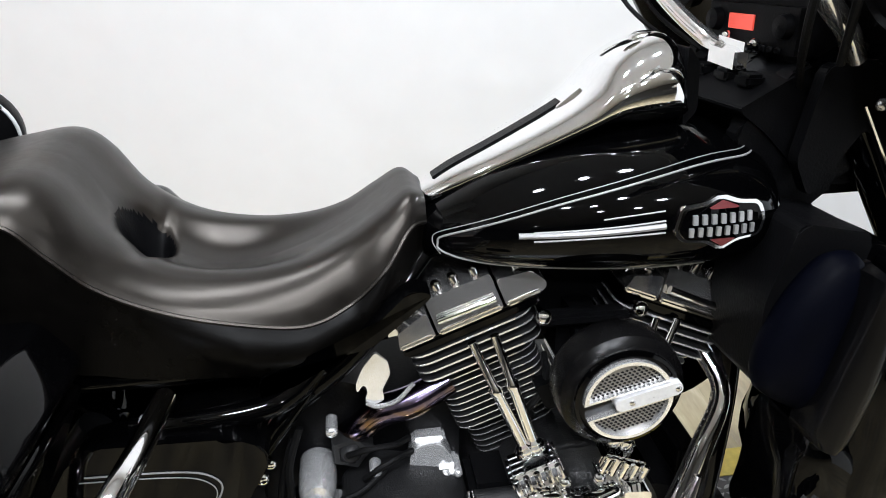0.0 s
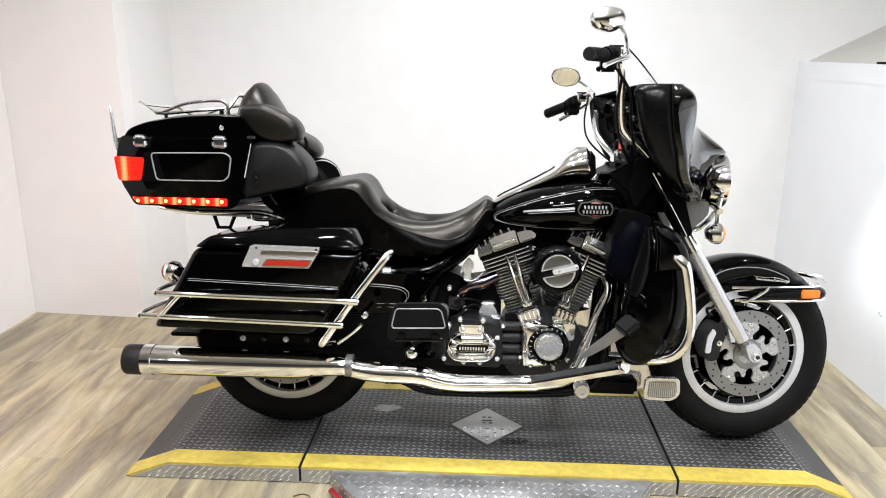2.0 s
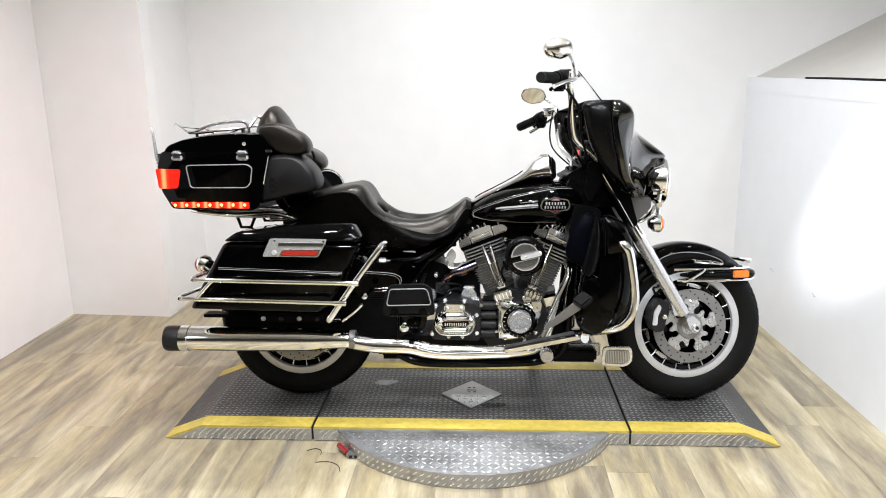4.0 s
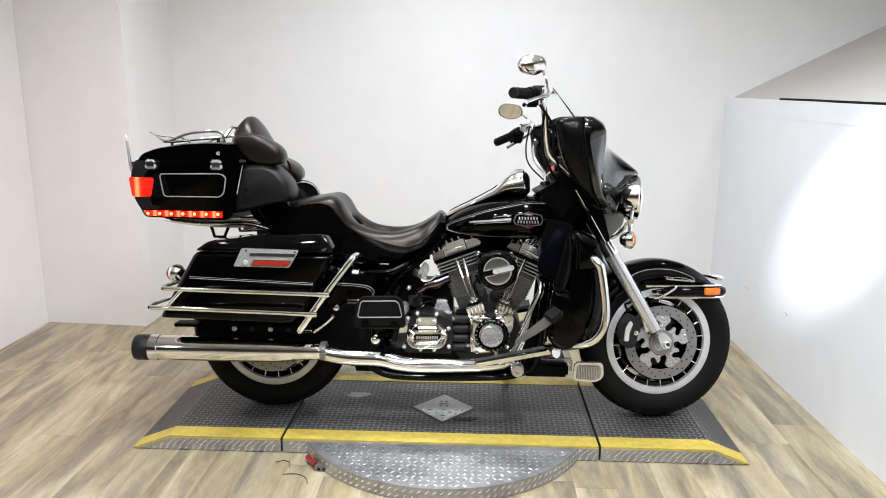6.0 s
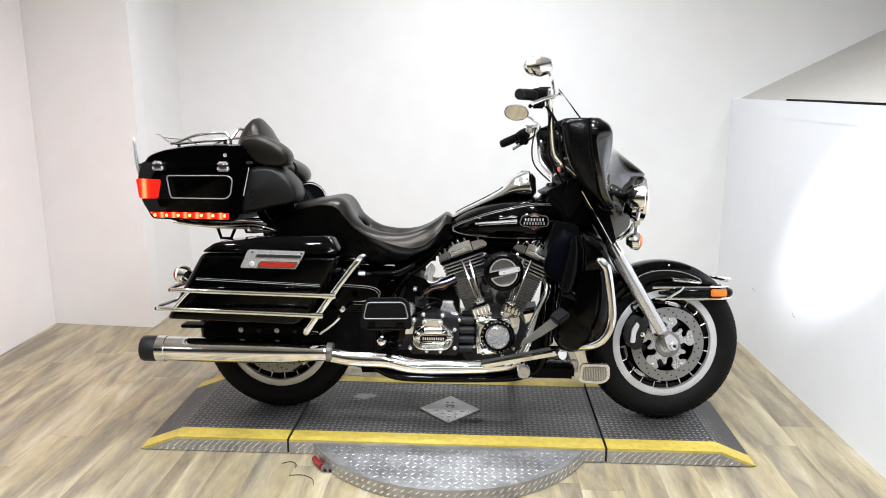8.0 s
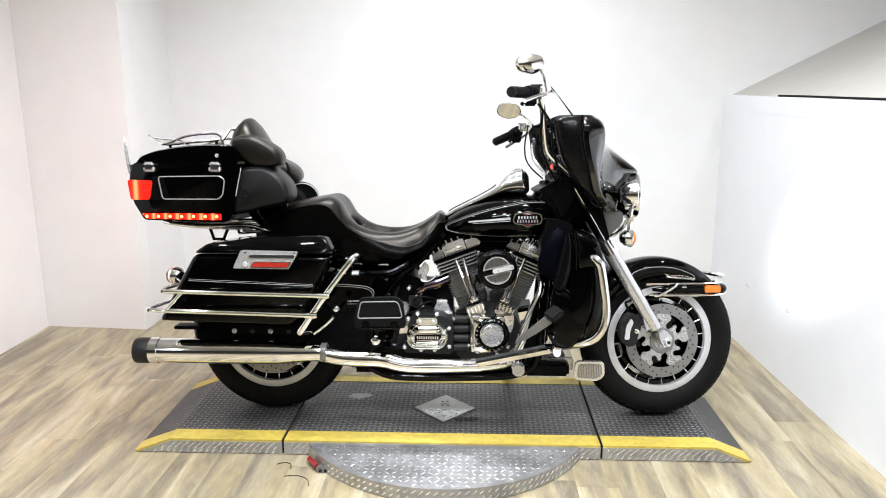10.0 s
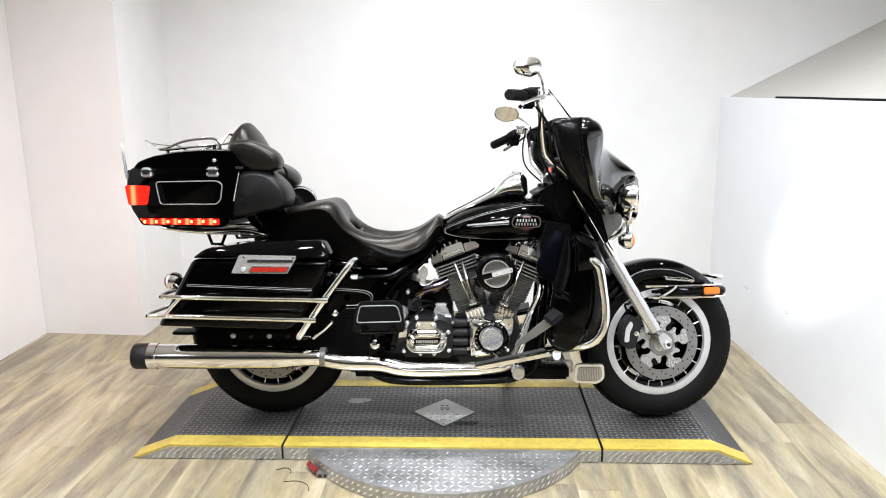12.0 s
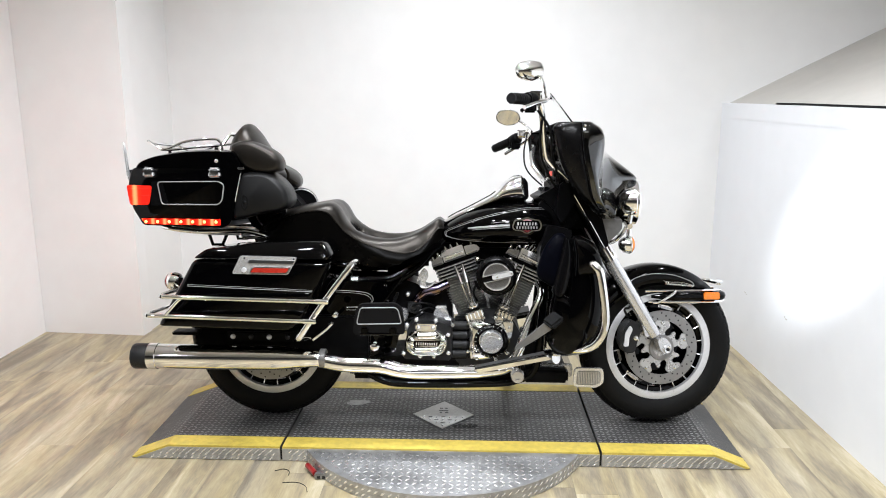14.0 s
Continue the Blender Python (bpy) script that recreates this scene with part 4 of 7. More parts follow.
part("ignition_switch", lathe([(0.0005, 0.010), (0.012, 0.010), (0.020, 0.004), (0.024, -0.01)], (1.020, 0, 1.006), "z", 20), CHROME, console, "chrome ignition switch")

# ---- seat ----
STEEP[0] = False
SEAT = [  # x, rim height, edge seam height, lower edge height, half width
    (-0.035, 0.780, 0.768, 0.745, 0.120), (0.030, 0.850, 0.825, 0.745, 0.155), (0.120, 0.880, 0.860, 0.710, 0.165), (0.210, 0.898, 0.878, 0.690, 0.168), (0.268, 0.905, 0.872, 0.680, 0.168),
    (0.305, 0.885, 0.832, 0.668, 0.166), (0.345, 0.822, 0.789, 0.660, 0.163), (0.410, 0.778, 0.751, 0.652, 0.158), (0.490, 0.763, 0.724, 0.645, 0.152), (0.565, 0.768, 0.709, 0.645, 0.142),
    (0.620, 0.787, 0.722, 0.660, 0.122), (0.665, 0.815, 0.759, 0.695, 0.112), (0.700, 0.838, 0.802, 0.745, 0.088), (0.724, 0.828, 0.800, 0.765, 0.060)]
fine = [(*a, *b[:2]) for a, b in zip(spline([(s[0], s[1], s[2]) for s in SEAT], 24), spline([(s[3], s[4], 0) for s in SEAT], 24))]
rings, skirts, seam = [], [], []


def pit(x, y):
    """how deep the pocket in the middle of the seat is, 0 to 1"""
    return math.exp(-(((x - 0.364) / 0.024) ** 2 + (y / 0.036) ** 2) ** 1.6)


for x, zt, ze, zb, hw in fine:
    dish = 0.030 * math.exp(-((x - 0.45) / 0.11) ** 2)
    d = zt - ze
    dent = 0.009 * math.exp(-((x - 0.374) / 0.011) ** 2)
    half = [(p.x, p.y) for p in spline([(0.0, zt - dish - dent, 0), (0.25, zt - dish * .8 - dent, 0), (0.50, zt - dish * .1 - dent * .6, 0), (0.68, zt - 0.06 * d, 0), (0.82, zt - 0.26 * d, 0), (0.93, zt - 0.60 * d, 0), (1.0, ze, 0)], 10)]
    half = [(u, z - 0.075 * pit(x, hw * u)) for u, z in half]
    rings.append([Vector((x, -hw * u, z)) for u, z in reversed(half)] + [Vector((x, hw * u, z)) for u, z in half[1:]])
    h = ze - zb
    puff = max(0.0, min(1.0, (x - 0.36) / 0.12)) * max(0.0, min(1.0, (0.70 - x) / 0.06))
    side = [(p.x, p.y) for p in spline([(1.0, ze, 0), (0.997 + 0.085 * puff, ze - 0.22 * h, 0), (0.992 + 0.125 * puff, ze - 0.45 * h, 0), (0.985 + 0.10 * puff, ze - 0.70 * h, 0), (0.96, zb, 0)], 3)]
    lean = max(0.0, 1 - abs(x - 0.40) / 0.20) * 0.7
    skirts.append([Vector((x + (ze - z) * lean, -hw * u, z)) for u, z in side] + [Vector((x, -hw * 0.6, zb - .004)), Vector((x, hw * 0.6, zb - .004))] + [Vector((x + (ze - z) * lean, hw * u, z)) for u, z in reversed(side)])
    seam.append((x, -hw * 1.002, ze))
cut = sum(1 for f in fine if f[0] < 0.40)
seat = part("seat", loft(skirts[:cut + 1], ring_closed=False, caps=False), SHADED_VINYL, bike, "two-up black vinyl seat, wear and brownish highlights in its colour", smooth=50)
part("seat_side", loft(skirts[cut:], ring_closed=False, caps=False), SHADED_VINYL, seat, "padded black vinyl seat side", smooth=60)
cushion = loft(rings, ring_closed=False, caps=False)
# faces inside the pit are split off and blackened to paint its shade
pocket = cushion.copy()
for bm, inside in ((cushion, True), (pocket, False)):
    bmesh.ops.delete(bm, geom=[f for f in bm.faces if (pit(f.calc_center_median().x, f.calc_center_median().y) > 0.10) == inside], context="FACES")
part("seat_cushion", cushion, VINYL, seat, "black vinyl seat cushion", smooth=60)
part("seat_pocket", pocket, SATIN, seat, "pocket between seat and rear cushion, blackened for its shade", smooth=60)
part("seat_piping", tube(seam, 0.0028, 6, 1), VINYL, seat, "stitched seam")
part("seat_piping", flip(tube(seam, 0.0028, 6, 1)), VINYL, seat, "stitched seam")
part("seat_base", prism([(-0.02, 0.740), (0.15, 0.66), (0.56, 0.64), (0.69, 0.745), (0.64, 0.72), (0.50, 0.69), (0.30, 0.70), (0.0, 0.75)], -0.11, 0.11, 0.01), SATIN, seat, "black seat pan")

STEEP[0] = True
# ---- frame, side covers and rear fender ----
both("frame_rail", lambda: tube([(1.19, -0.05, 0.86), (1.14, -0.10, 0.70), (1.125, -0.135, 0.50), (1.10, -0.140, 0.26), (1.03, -0.135, 0.195), (0.88, -0.13, 0.175), (0.54, -0.13, 0.172), (0.42, -0.13, 0.21)], 0.017, 12), PAINT, label="black frame tube")
both("frame_rail", lambda: tube([(0.72, -0.06, 0.745), (0.62, -0.11, 0.640), (0.52, -0.13, 0.56), (0.44, -0.13, 0.42), (0.40, -0.13, 0.24)], 0.017, 12), PAINT, label="black frame tube")
both("frame_rail", lambda: tube([(0.66, -0.09, 0.655), (0.45, -0.13, 0.640), (0.2, -0.15, 0.655), (-0.12, -0.15, 0.66)], 0.014, 10), PAINT, label="black frame tube")
part("backbone", tube([(1.20, 0, 0.92), (1.00, 0, 0.78), (0.68, 0, 0.715), (0.50, 0, 0.66)], 0.030, 12), PAINT, bike, "black frame backbone")
part("steering_head", rod((1.235, 0, 0.985), (1.285, 0, 0.83), 0.034, 18), PAINT, bike, "black steering head")
both("side_cover", lambda: prism(rounded([(0.290, 0.592), (0.47, 0.586), (0.512, 0.562), (0.492, 0.515), (0.445, 0.445), (0.300, 0.430), (0.235, 0.50)], 0.03), -0.205, -0.150, 0.012, 3), PAINT, label="black gloss side cover")
STEEP[0] = False
SIDE_LINE = [(0.300, 0.570), (0.380, 0.566), (0.425, 0.560), (0.446, 0.548), (0.451, 0.532), (0.440, 0.510), (0.424, 0.486), (0.358, 0.405)]
for grow, wide in ((0.0, 0.0012), (0.007, 0.0008)):
    both("side_pinstripe", lambda: tube([(x - grow, -0.2062, z - grow) for x, z in SIDE_LINE], wide, 6), STRIPE, label="silver pinstripe")
# highlights along the cover joint, drawn as chrome rods
for z in (0.491, 0.503):
    both("cover_joint", lambda: rod((0.345, -0.2055, z - 0.001), (0.455, -0.2055, z + 0.001), 0.0018, 8), CHROME, label="highlight along the joint between the covers, drawn as a chrome rod")
both("seat_rail", lambda: tube([(0.350, -0.165, 0.600), (0.42, -0.165, 0.602), (0.505, -0.160, 0.609), (0.545, -0.150, 0.624), (0.575, -0.135, 0.648)], 0.0155, 16), PAINT, label="black gloss frame tube under the seat")
both("rail_sleeve", lambda: rod((0.362, -0.166, 0.601), (0.388, -0.166, 0.602), 0.0175, 16), POLISHED, label="bright sleeve")
both("frame_strut", lambda: rod((0.437, -0.150, 0.450), (0.562, -0.140, 0.614), 0.007, 10), PAINT, label="black frame strut")
for x, z, r, m in ((0.536, 0.416, 0.019, CHROME), (0.578, 0.403, 0.014, POLISHED), (0.485, 0.474, 0.010, CHROME), (0.499, 0.497, 0.008, CHROME), (0.582, 0.539, 0.008, FIN_EDGE)):
    part("chrome_stud", join(dome((x, -0.130, z), r, r * .6), rod((x, -0.130, z), (x, -0.10, z), r)), m, bike, "bright stud behind the side cover")
part("cable_loom", tube([(0.515, -0.125, 0.40), (0.520, -0.13, 0.44), (0.522, -0.128, 0.49), (0.540, -0.12, 0.545)], 0.006, 8), RUBBER, bike, "black cable loom")
part("cable_loom", tube([(0.505, -0.12, 0.39), (0.508, -0.125, 0.45), (0.530, -0.12, 0.53)], 0.005, 8), RUBBER, bike, "black cable loom")
STEEP[0] = True
both("frame_cover", lambda: prism(rounded([(0.50, 0.640), (0.64, 0.668), (0.72, 0.735), (0.69, 0.742), (0.60, 0.655), (0.50, 0.600)], 0.012), -0.160, -0.120, 0.008), PAINT, label="black frame cover")
rings = []
for t in np.linspace(math.radians(28), math.radians(196), 34):
    ring = []
    for y, d in ((-.098, .07), (-.098, .02), (-.086, .006), (-.05, 0), (0, -.003), (.05, 0), (.086, .006), (.098, .02), (.098, .07)):
        r = 0.345 - d
        ring.append(Vector((0.01 + r * math.cos(t), y, AXLE + 0.055 + r * math.sin(t))))
    rings.append(ring)
rear_fender = part("rear_fender", loft(rings, ring_closed=False, caps=False), PAINT, bike, "black rear fender", smooth=60)
mod = rear_fender.modifiers.new("thickness", "SOLIDIFY")
mod.thickness = 0.004
part("swingarm", prism(rounded([(-0.05, 0.285), (0.0, 0.335), (0.42, 0.36), (0.47, 0.30), (0.42, 0.27)], .015), -0.125, -0.095, 0.006), PAINT, bike, "black swingarm")
part("swingarm", prism(rounded([(-0.05, 0.285), (0.0, 0.335), (0.42, 0.36), (0.47, 0.30), (0.42, 0.27)], .015), 0.095, 0.125, 0.006), PAINT, bike, "black swingarm")
both("shock", lambda: rod((0.10, -0.135, 0.33), (0.30, -0.135, 0.59), 0.024), SATIN, label="black rear shock")


# ---- saddlebags ----
def bag(s):
    def f(bm):
        return moved(flip(bm), Matrix.Translation((0, 0, -0.03))) if s > 0 else bm

    def shell(rows, radius=0.018):
        """stations from the inner to the outer face, each an outline with the same corners"""
        rings = []
        for y, grow, out in rows:
            cx = sum(p[0] for p in out) / len(out)
            cz = sum(p[1] for p in out) / len(out)
            rings.append([Vector((cx + (x - cx) * grow, y, cz + (z - cz) * grow)) for x, z in rounded(out, radius, 4)])
        return f(loft(rings))
    low = [(-0.330, 0.440), (0.165, 0.428), (0.215, 0.460), (0.325, 0.690), (-0.190, 0.694)]
    rows = [(-0.205, 0.97, low), (-0.215, 1.0, low), (-0.395, 1.0, low), (-0.420, 0.985, low), (-0.431, 0.955, low), (-0.435, 0.90, low)]
    body = part("saddlebag", shell(rows), PAINT, bike, "black gloss hard saddlebag with chrome rails", smooth=50)
    top = [(-0.190, 0.698), (0.320, 0.697), (0.327, 0.712), (0.290, 0.764), (0.060, 0.758), (-0.145, 0.732)]
    rows = [(-0.200, 0.98, top), (-0.215, 1.0, top), (-0.412, 1.0, top), (-0.426, 0.985, top), (-0.434, 0.955, top), (-0.437, 0.90, top)]
    lid = shell(rows, 0.014)
    for v in lid.verts:
        if abs(v.co.y) > 0.36:
            v.co.y -= math.copysign(0.75 * max(0.0, v.co.z - 0.712), v.co.y)
    part("saddlebag_lid", lid, PAINT, body, "black gloss saddlebag lid", smooth=50)
    part("pinstripe", f(tube([(-0.205, -0.4365, 0.596), (0.02, -0.4375, 0.588), (0.255, -0.4365, 0.579)], 0.0013, 6)), STRIPE, body, "silver pinstripe")
    part("pinstripe", f(tube([(-0.205, -0.4365, 0.602), (0.02, -0.4375, 0.594), (0.255, -0.4365, 0.585)], 0.0008, 6)), STRIPE, body, "silver pinstripe")
    plate = [(-0.004, 0.712), (0.203, 0.708), (0.200, 0.696), (0.170, 0.643), (-0.034, 0.645), (-0.030, 0.656)]
    lt = part("latch_plate", f(prism(rounded(plate, .005), -0.450, -0.430, 0.004)), FIN_EDGE, body, "chrome latch plate")
    part("reflector", f(prism(rounded([(0.046, 0.668), (0.176, 0.667), (0.166, 0.651), (0.034, 0.652)], .004), -0.4565, -0.447, 0.002)), REFLEX, lt, "red reflector")
    part("reflector_bezel", f(prism(rounded([(0.044, 0.6715), (0.182, 0.6705), (0.169, 0.6475), (0.027, 0.6485)], .005), -0.4535, -0.447, 0.002)), CHROME, lt, "chrome bezel")
    part("latch_step", f(prism(rounded([(0.030, 0.697), (0.196, 0.695), (0.190, 0.684), (0.024, 0.686)], .003), -0.4535, -0.448, 0.001, 1)), CHROME, lt)
    part("key_lock", f(lathe([(0.0005, -0.4555), (0.008, -0.4555), (0.010, -0.449)], (0.010, 0, 0.660), n=16)), ALLOY, lt, "round key lock")
    for x, z in ((0.012, 0.704), (0.192, 0.701)):
        part("rivet", f(dome((x, -0.449, z), 0.004, 0.003, n=10)), DARK_METAL, lt)
    # guard rails
    for (xa, za, xb, zb) in ((-0.285, 0.561, 0.322, 0.548), (-0.338, 0.490, 0.276, 0.474)):
        part("guard_rail", f(tube([(xa, -0.474, za), (0, -0.474, (za + zb) / 2), (xb, -0.470, zb)], 0.0085, 12, 4)), CHROME, body, "chrome saddlebag guard rail")
        part("rail_end", f(rod((xa - 0.006, -0.474, za), (xa + 0.003, -0.474, za), 0.0068)), DARK_METAL, body)
        part("rail_clamp", f(rod((xb - 0.045, -0.470, zb + .001), (xb - 0.004, -0.470, zb), 0.0105)), CHROME, body, "chrome rail clamp")
    part("rail_strut", f(tube([(-0.215, -0.470, 0.556), (-0.228, -0.476, 0.545), (-0.275, -0.476, 0.492), (-0.283, -0.470, 0.484)], 0.0065, 10)), CHROME, body, "chrome rail strut")
    part("rail_return", f(tube([(-0.285, -0.474, 0.561), (-0.300, -0.455, 0.562), (-0.304, -0.40, 0.562), (-0.295, -0.24, 0.560)], 0.0075, 10)), CHROME, body, "chrome rail around the back")
    part("rail_return", f(tube([(-0.338, -0.474, 0.490), (-0.352, -0.455, 0.491), (-0.355, -0.40, 0.490), (-0.345, -0.24, 0.490)], 0.0075, 10)), CHROME, body, "chrome rail around the back")
    part("guard_bar", f(tube([(0.215, -0.33, 0.385), (0.200, -0.40, 0.396), (0.212, -0.425, 0.418), (0.30, -0.438, 0.545), (0.384, -0.428, 0.661), (0.404, -0.402, 0.684), (0.408, -0.33, 0.678), (0.40, -0.20, 0.650)], 0.0125, 14)), CHROME, body, "chrome saddlebag crash bar")
    part("bar_brace", f(tube([(0.235, -0.32, 0.400), (0.285, -0.33, 0.440), (0.315, -0.34, 0.470)], 0.007, 10)), CHROME, body, "chrome brace")
    part("brace_foot", f(dome((0.322, -0.345, 0.478), 0.014, 0.012)), CHROME, body)
    part("rear_bracket", f(slab(-0.300, -0.205, -0.34, -0.28, 0.415, 0.428, 0.003)), SATIN, body, "black bracket under the bag")
    # added dark plate that hides the floor between bag and muffler
    part("back_plate", f(slab(-0.26, 0.44, -0.215, -0.195, 0.30, 0.47, 0.006)), SATIN, body, "black plate behind the muffler")
    part("support_bracket", f(slab(-0.10, 0.16, -0.31, -0.22, 0.385, 0.425, 0.006)), SATIN, body, "black bag support")
    for a in range(4):
        part("bracket_bolt", f(dome((-0.075 + a * 0.07, -0.312, 0.405), 0.010, 0.006)), DARK_METAL if a % 2 else ALLOY, body)
    return body


bag(-1)
bag(1)


# ---- exhaust ----
def muffler(s):
    def f(bm):
        return flip(bm) if s > 0 else bm
    y = -0.325
    m = part("muffler", f(lathe([(0.030, 0.272), (0.033, 0.255), (0.036, 0.20), (0.046, 0.10), (0.0475, 0.0), (0.0475, -0.36), (0.050, -0.362), (0.050, -0.395), (0.047, -0.398)], (0, y, 0.328), "x", 40)), CHROME, bike, "chrome slip-on muffler with a black tip", smooth=40)
    part("muffler_tip", f(lathe([(0.046, -0.397), (0.049, -0.402), (0.0495, -0.448), (0.046, -0.456), (0.038, -0.455), (0.034, -0.42), (0.0005, -0.41)], (0, y, 0.328), "x", 36)), WRINKLE, m, "black muffler end cap")
    part("clamp", f(lathe([(0.0325, 0.262), (0.0365, 0.264), (0.0365, 0.284), (0.0325, 0.286)], (0, y, 0.328), "x", 28, True)), ROTOR, m, "steel exhaust clamp")
    part("heat_shield", f(tube([(0.262, y, 0.322), (0.36, y, 0.306), (0.49, y, 0.302), (0.56, y, 0.286), (0.64, y + .004, 0.277), (0.76, y + .01, 0.278), (0.87, y + .02, 0.279)], [0.030, 0.030, 0.030, 0.0285, 0.027, 0.026, 0.026], 22)), CHROME, m, "chrome exhaust heat shield")
    return m


muffler(-1)
muffler(1)
part("shield_seam", tube([(0.52, -0.352, 0.306), (0.60, -0.350, 0.288), (0.70, -0.346, 0.287), (0.86, -0.338, 0.289)], 0.004, 8), CHROME, bike, "chrome shield lip")
STEEP[0] = False
part("front_pipe", tube([(0.86, -0.305, 0.279), (0.96, -0.270, 0.283), (1.010, -0.225, 0.306), (1.042, -0.195, 0.385), (1.080, -0.175, 0.480), (1.112, -0.150, 0.555), (1.098, -0.10, 0.600)], [0.026, 0.026, 0.022, 0.019, 0.016, 0.013, 0.012], 18), CHROME, bike, "chrome front exhaust header")
part("pipe_shield", tube([(1.000, -0.240, 0.300), (1.036, -0.217, 0.370), (1.070, -0.196, 0.455)], [0.012, 0.017, 0.008], 12), CAST_CHROME, bike, "chrome header shield")
STEEP[0] = True


# ---- tour box, backrest and rear lights ----
carrier = part("luggage_carrier", tube([(0.02, -0.17, 0.762), (-0.06, -0.20, 0.785), (-0.25, -0.20, 0.782), (-0.40, -0.18, 0.800), (-0.42, 0, 0.802), (-0.40, 0.18, 0.800), (-0.25, 0.20, 0.782), (-0.06, 0.20, 0.785), (0.02, 0.17, 0.762), (0.03, 0, 0.758)], 0.009, 10, closed=True), CHROME, bike, "chrome luggage carrier")
part("carrier_plate", prism([(-0.40, 0.795), (-0.22, 0.776), (-0.05, 0.772), (-0.05, 0.765), (-0.22, 0.768), (-0.40, 0.787)], -0.17, 0.17, 0.002), ALLOY, carrier, "silver carrier plate")
both("carrier_leg", lambda: tube([(-0.222, -0.16, 0.775), (-0.206, -0.16, 0.728), (-0.166, -0.16, 0.728), (-0.148, -0.16, 0.772)], 0.007, 8, 1), PAINT, carrier, "black carrier bracket")
both("carrier_hook", lambda: tube([(-0.086, -0.165, 0.778), (-0.078, -0.168, 0.760), (-0.02, -0.170, 0.760), (0.006, -0.170, 0.768)], 0.007, 10), CHROME, carrier, "chrome carrier hook")


def level(x, z, y=-0.29):
    """a height as it stands, brought to the steeper lean in which the box is drawn"""
    return (x + 0.018 * (x - 0.83) * z, y, (z - 0.0143 + 0.0522 * y) / 0.9855)


TB_LOW = [(-0.505, 0.966), (-0.490, 0.880), (-0.464, 0.840), (-0.448, 0.812), (-0.12, 0.803), (-0.09, 0.822), (-0.038, 1.031), (-0.488, 1.033)]


def box_shell(out, rows):
    rings = []
    for y, sx in rows:
        rings.append([Vector((-0.06 + (x + 0.06) * sx, y, z)) for x, z in rounded(out, 0.022, 4)])
    return loft(rings)


ys = [-0.288, -0.284, -0.270, -0.235, -0.16, 0, 0.16, 0.235, 0.270, 0.284, 0.288]
sx = [0.945, 0.96, 0.97, 0.98, 0.985, 0.985, 0.985, 0.98, 0.97, 0.96, 0.945]
tour = part("top_box", box_shell(TB_LOW, list(zip(ys, sx))), PAINT, bike, "black gloss top box with lit red lamps", smooth=50)
TB_TOP = [(-0.482, 1.016), (-0.036, 1.016), (-0.072, 1.104), (-0.20, 1.106), (-0.31, 1.098), (-0.405, 1.080), (-0.462, 1.056)]
ys2 = [-0.286, -0.280, -0.26, -0.22, -0.15, 0, 0.15, 0.22, 0.26, 0.280, 0.286]
rings = []
for y, s in zip(ys2, sx):
    drop = 0.84 + 0.16 * min(1.0, (0.290 - abs(y)) / 0.05)
    rings.append([Vector((-0.06 + (x + 0.06) * s, y, 1.033 + (z - 1.033) * (drop if z > 1.036 else 1))) for x, z in rounded(TB_TOP, 0.02, 4)])
part("top_box_lid", loft(rings), PAINT, tour, "black gloss top box lid", smooth=50)
PANEL = [level(x, z)[::2] for x, z in ((-0.350, 0.9935), (-0.116, 0.9965), (-0.096, 0.984), (-0.105, 0.925), (-0.122, 0.909), (-0.336, 0.909))]
both("box_pinstripe", lambda: tube([(x, -0.2895, z) for x, z in rounded(PANEL, 0.014, 4)], 0.0024, 6, 1, True), STRIPE, tour, "silver pinstripe panel")
for lx0, lx1 in ((-0.402, -0.358), (-0.153, -0.106)):
    (ax, _, az), (bx_, _, bz_) = level(lx0, 1.011), level(lx1, 1.049)
    both("box_latch", lambda: join(slab(ax, bx_, -0.300, -0.272, az, az + 0.024, 0.006, 3), slab(ax + .003, bx_ - .003, -0.303, -0.272, az + 0.020, bz_, 0.006, 3)), FIN_EDGE, tour, "chrome box latch")
    both("latch_hook", lambda: slab(ax + .010, bx_ - .006, -0.3060, -0.290, az + 0.012, az + 0.030, 0.003, 2), CHROME, tour, "bright latch tongue")
lk = level(-0.123, 1.073)
both("lock_button", lambda: dome((lk[0], -0.280, lk[2]), 0.010, 0.009), CHROME, tour, "chrome lock button")
hg = level(-0.03, 1.046)
both("hinge", lambda: slab(hg[0] - 0.013, hg[0] + 0.013, -0.292, -0.27, hg[2] - .005, hg[2] + .005, 0.002), CHROME, tour, "chrome hinge")
# the highlight on the box's black rim is drawn as a chrome strip
both("box_edge", lambda: tube([(-0.047, -0.287, 1.012), (-0.052, -0.289, 0.985), (-0.062, -0.289, 0.94), (-0.070, -0.287, 0.905)], 0.0024, 8), CHROME, tour, "highlight on the front edge, drawn as a chrome strip")


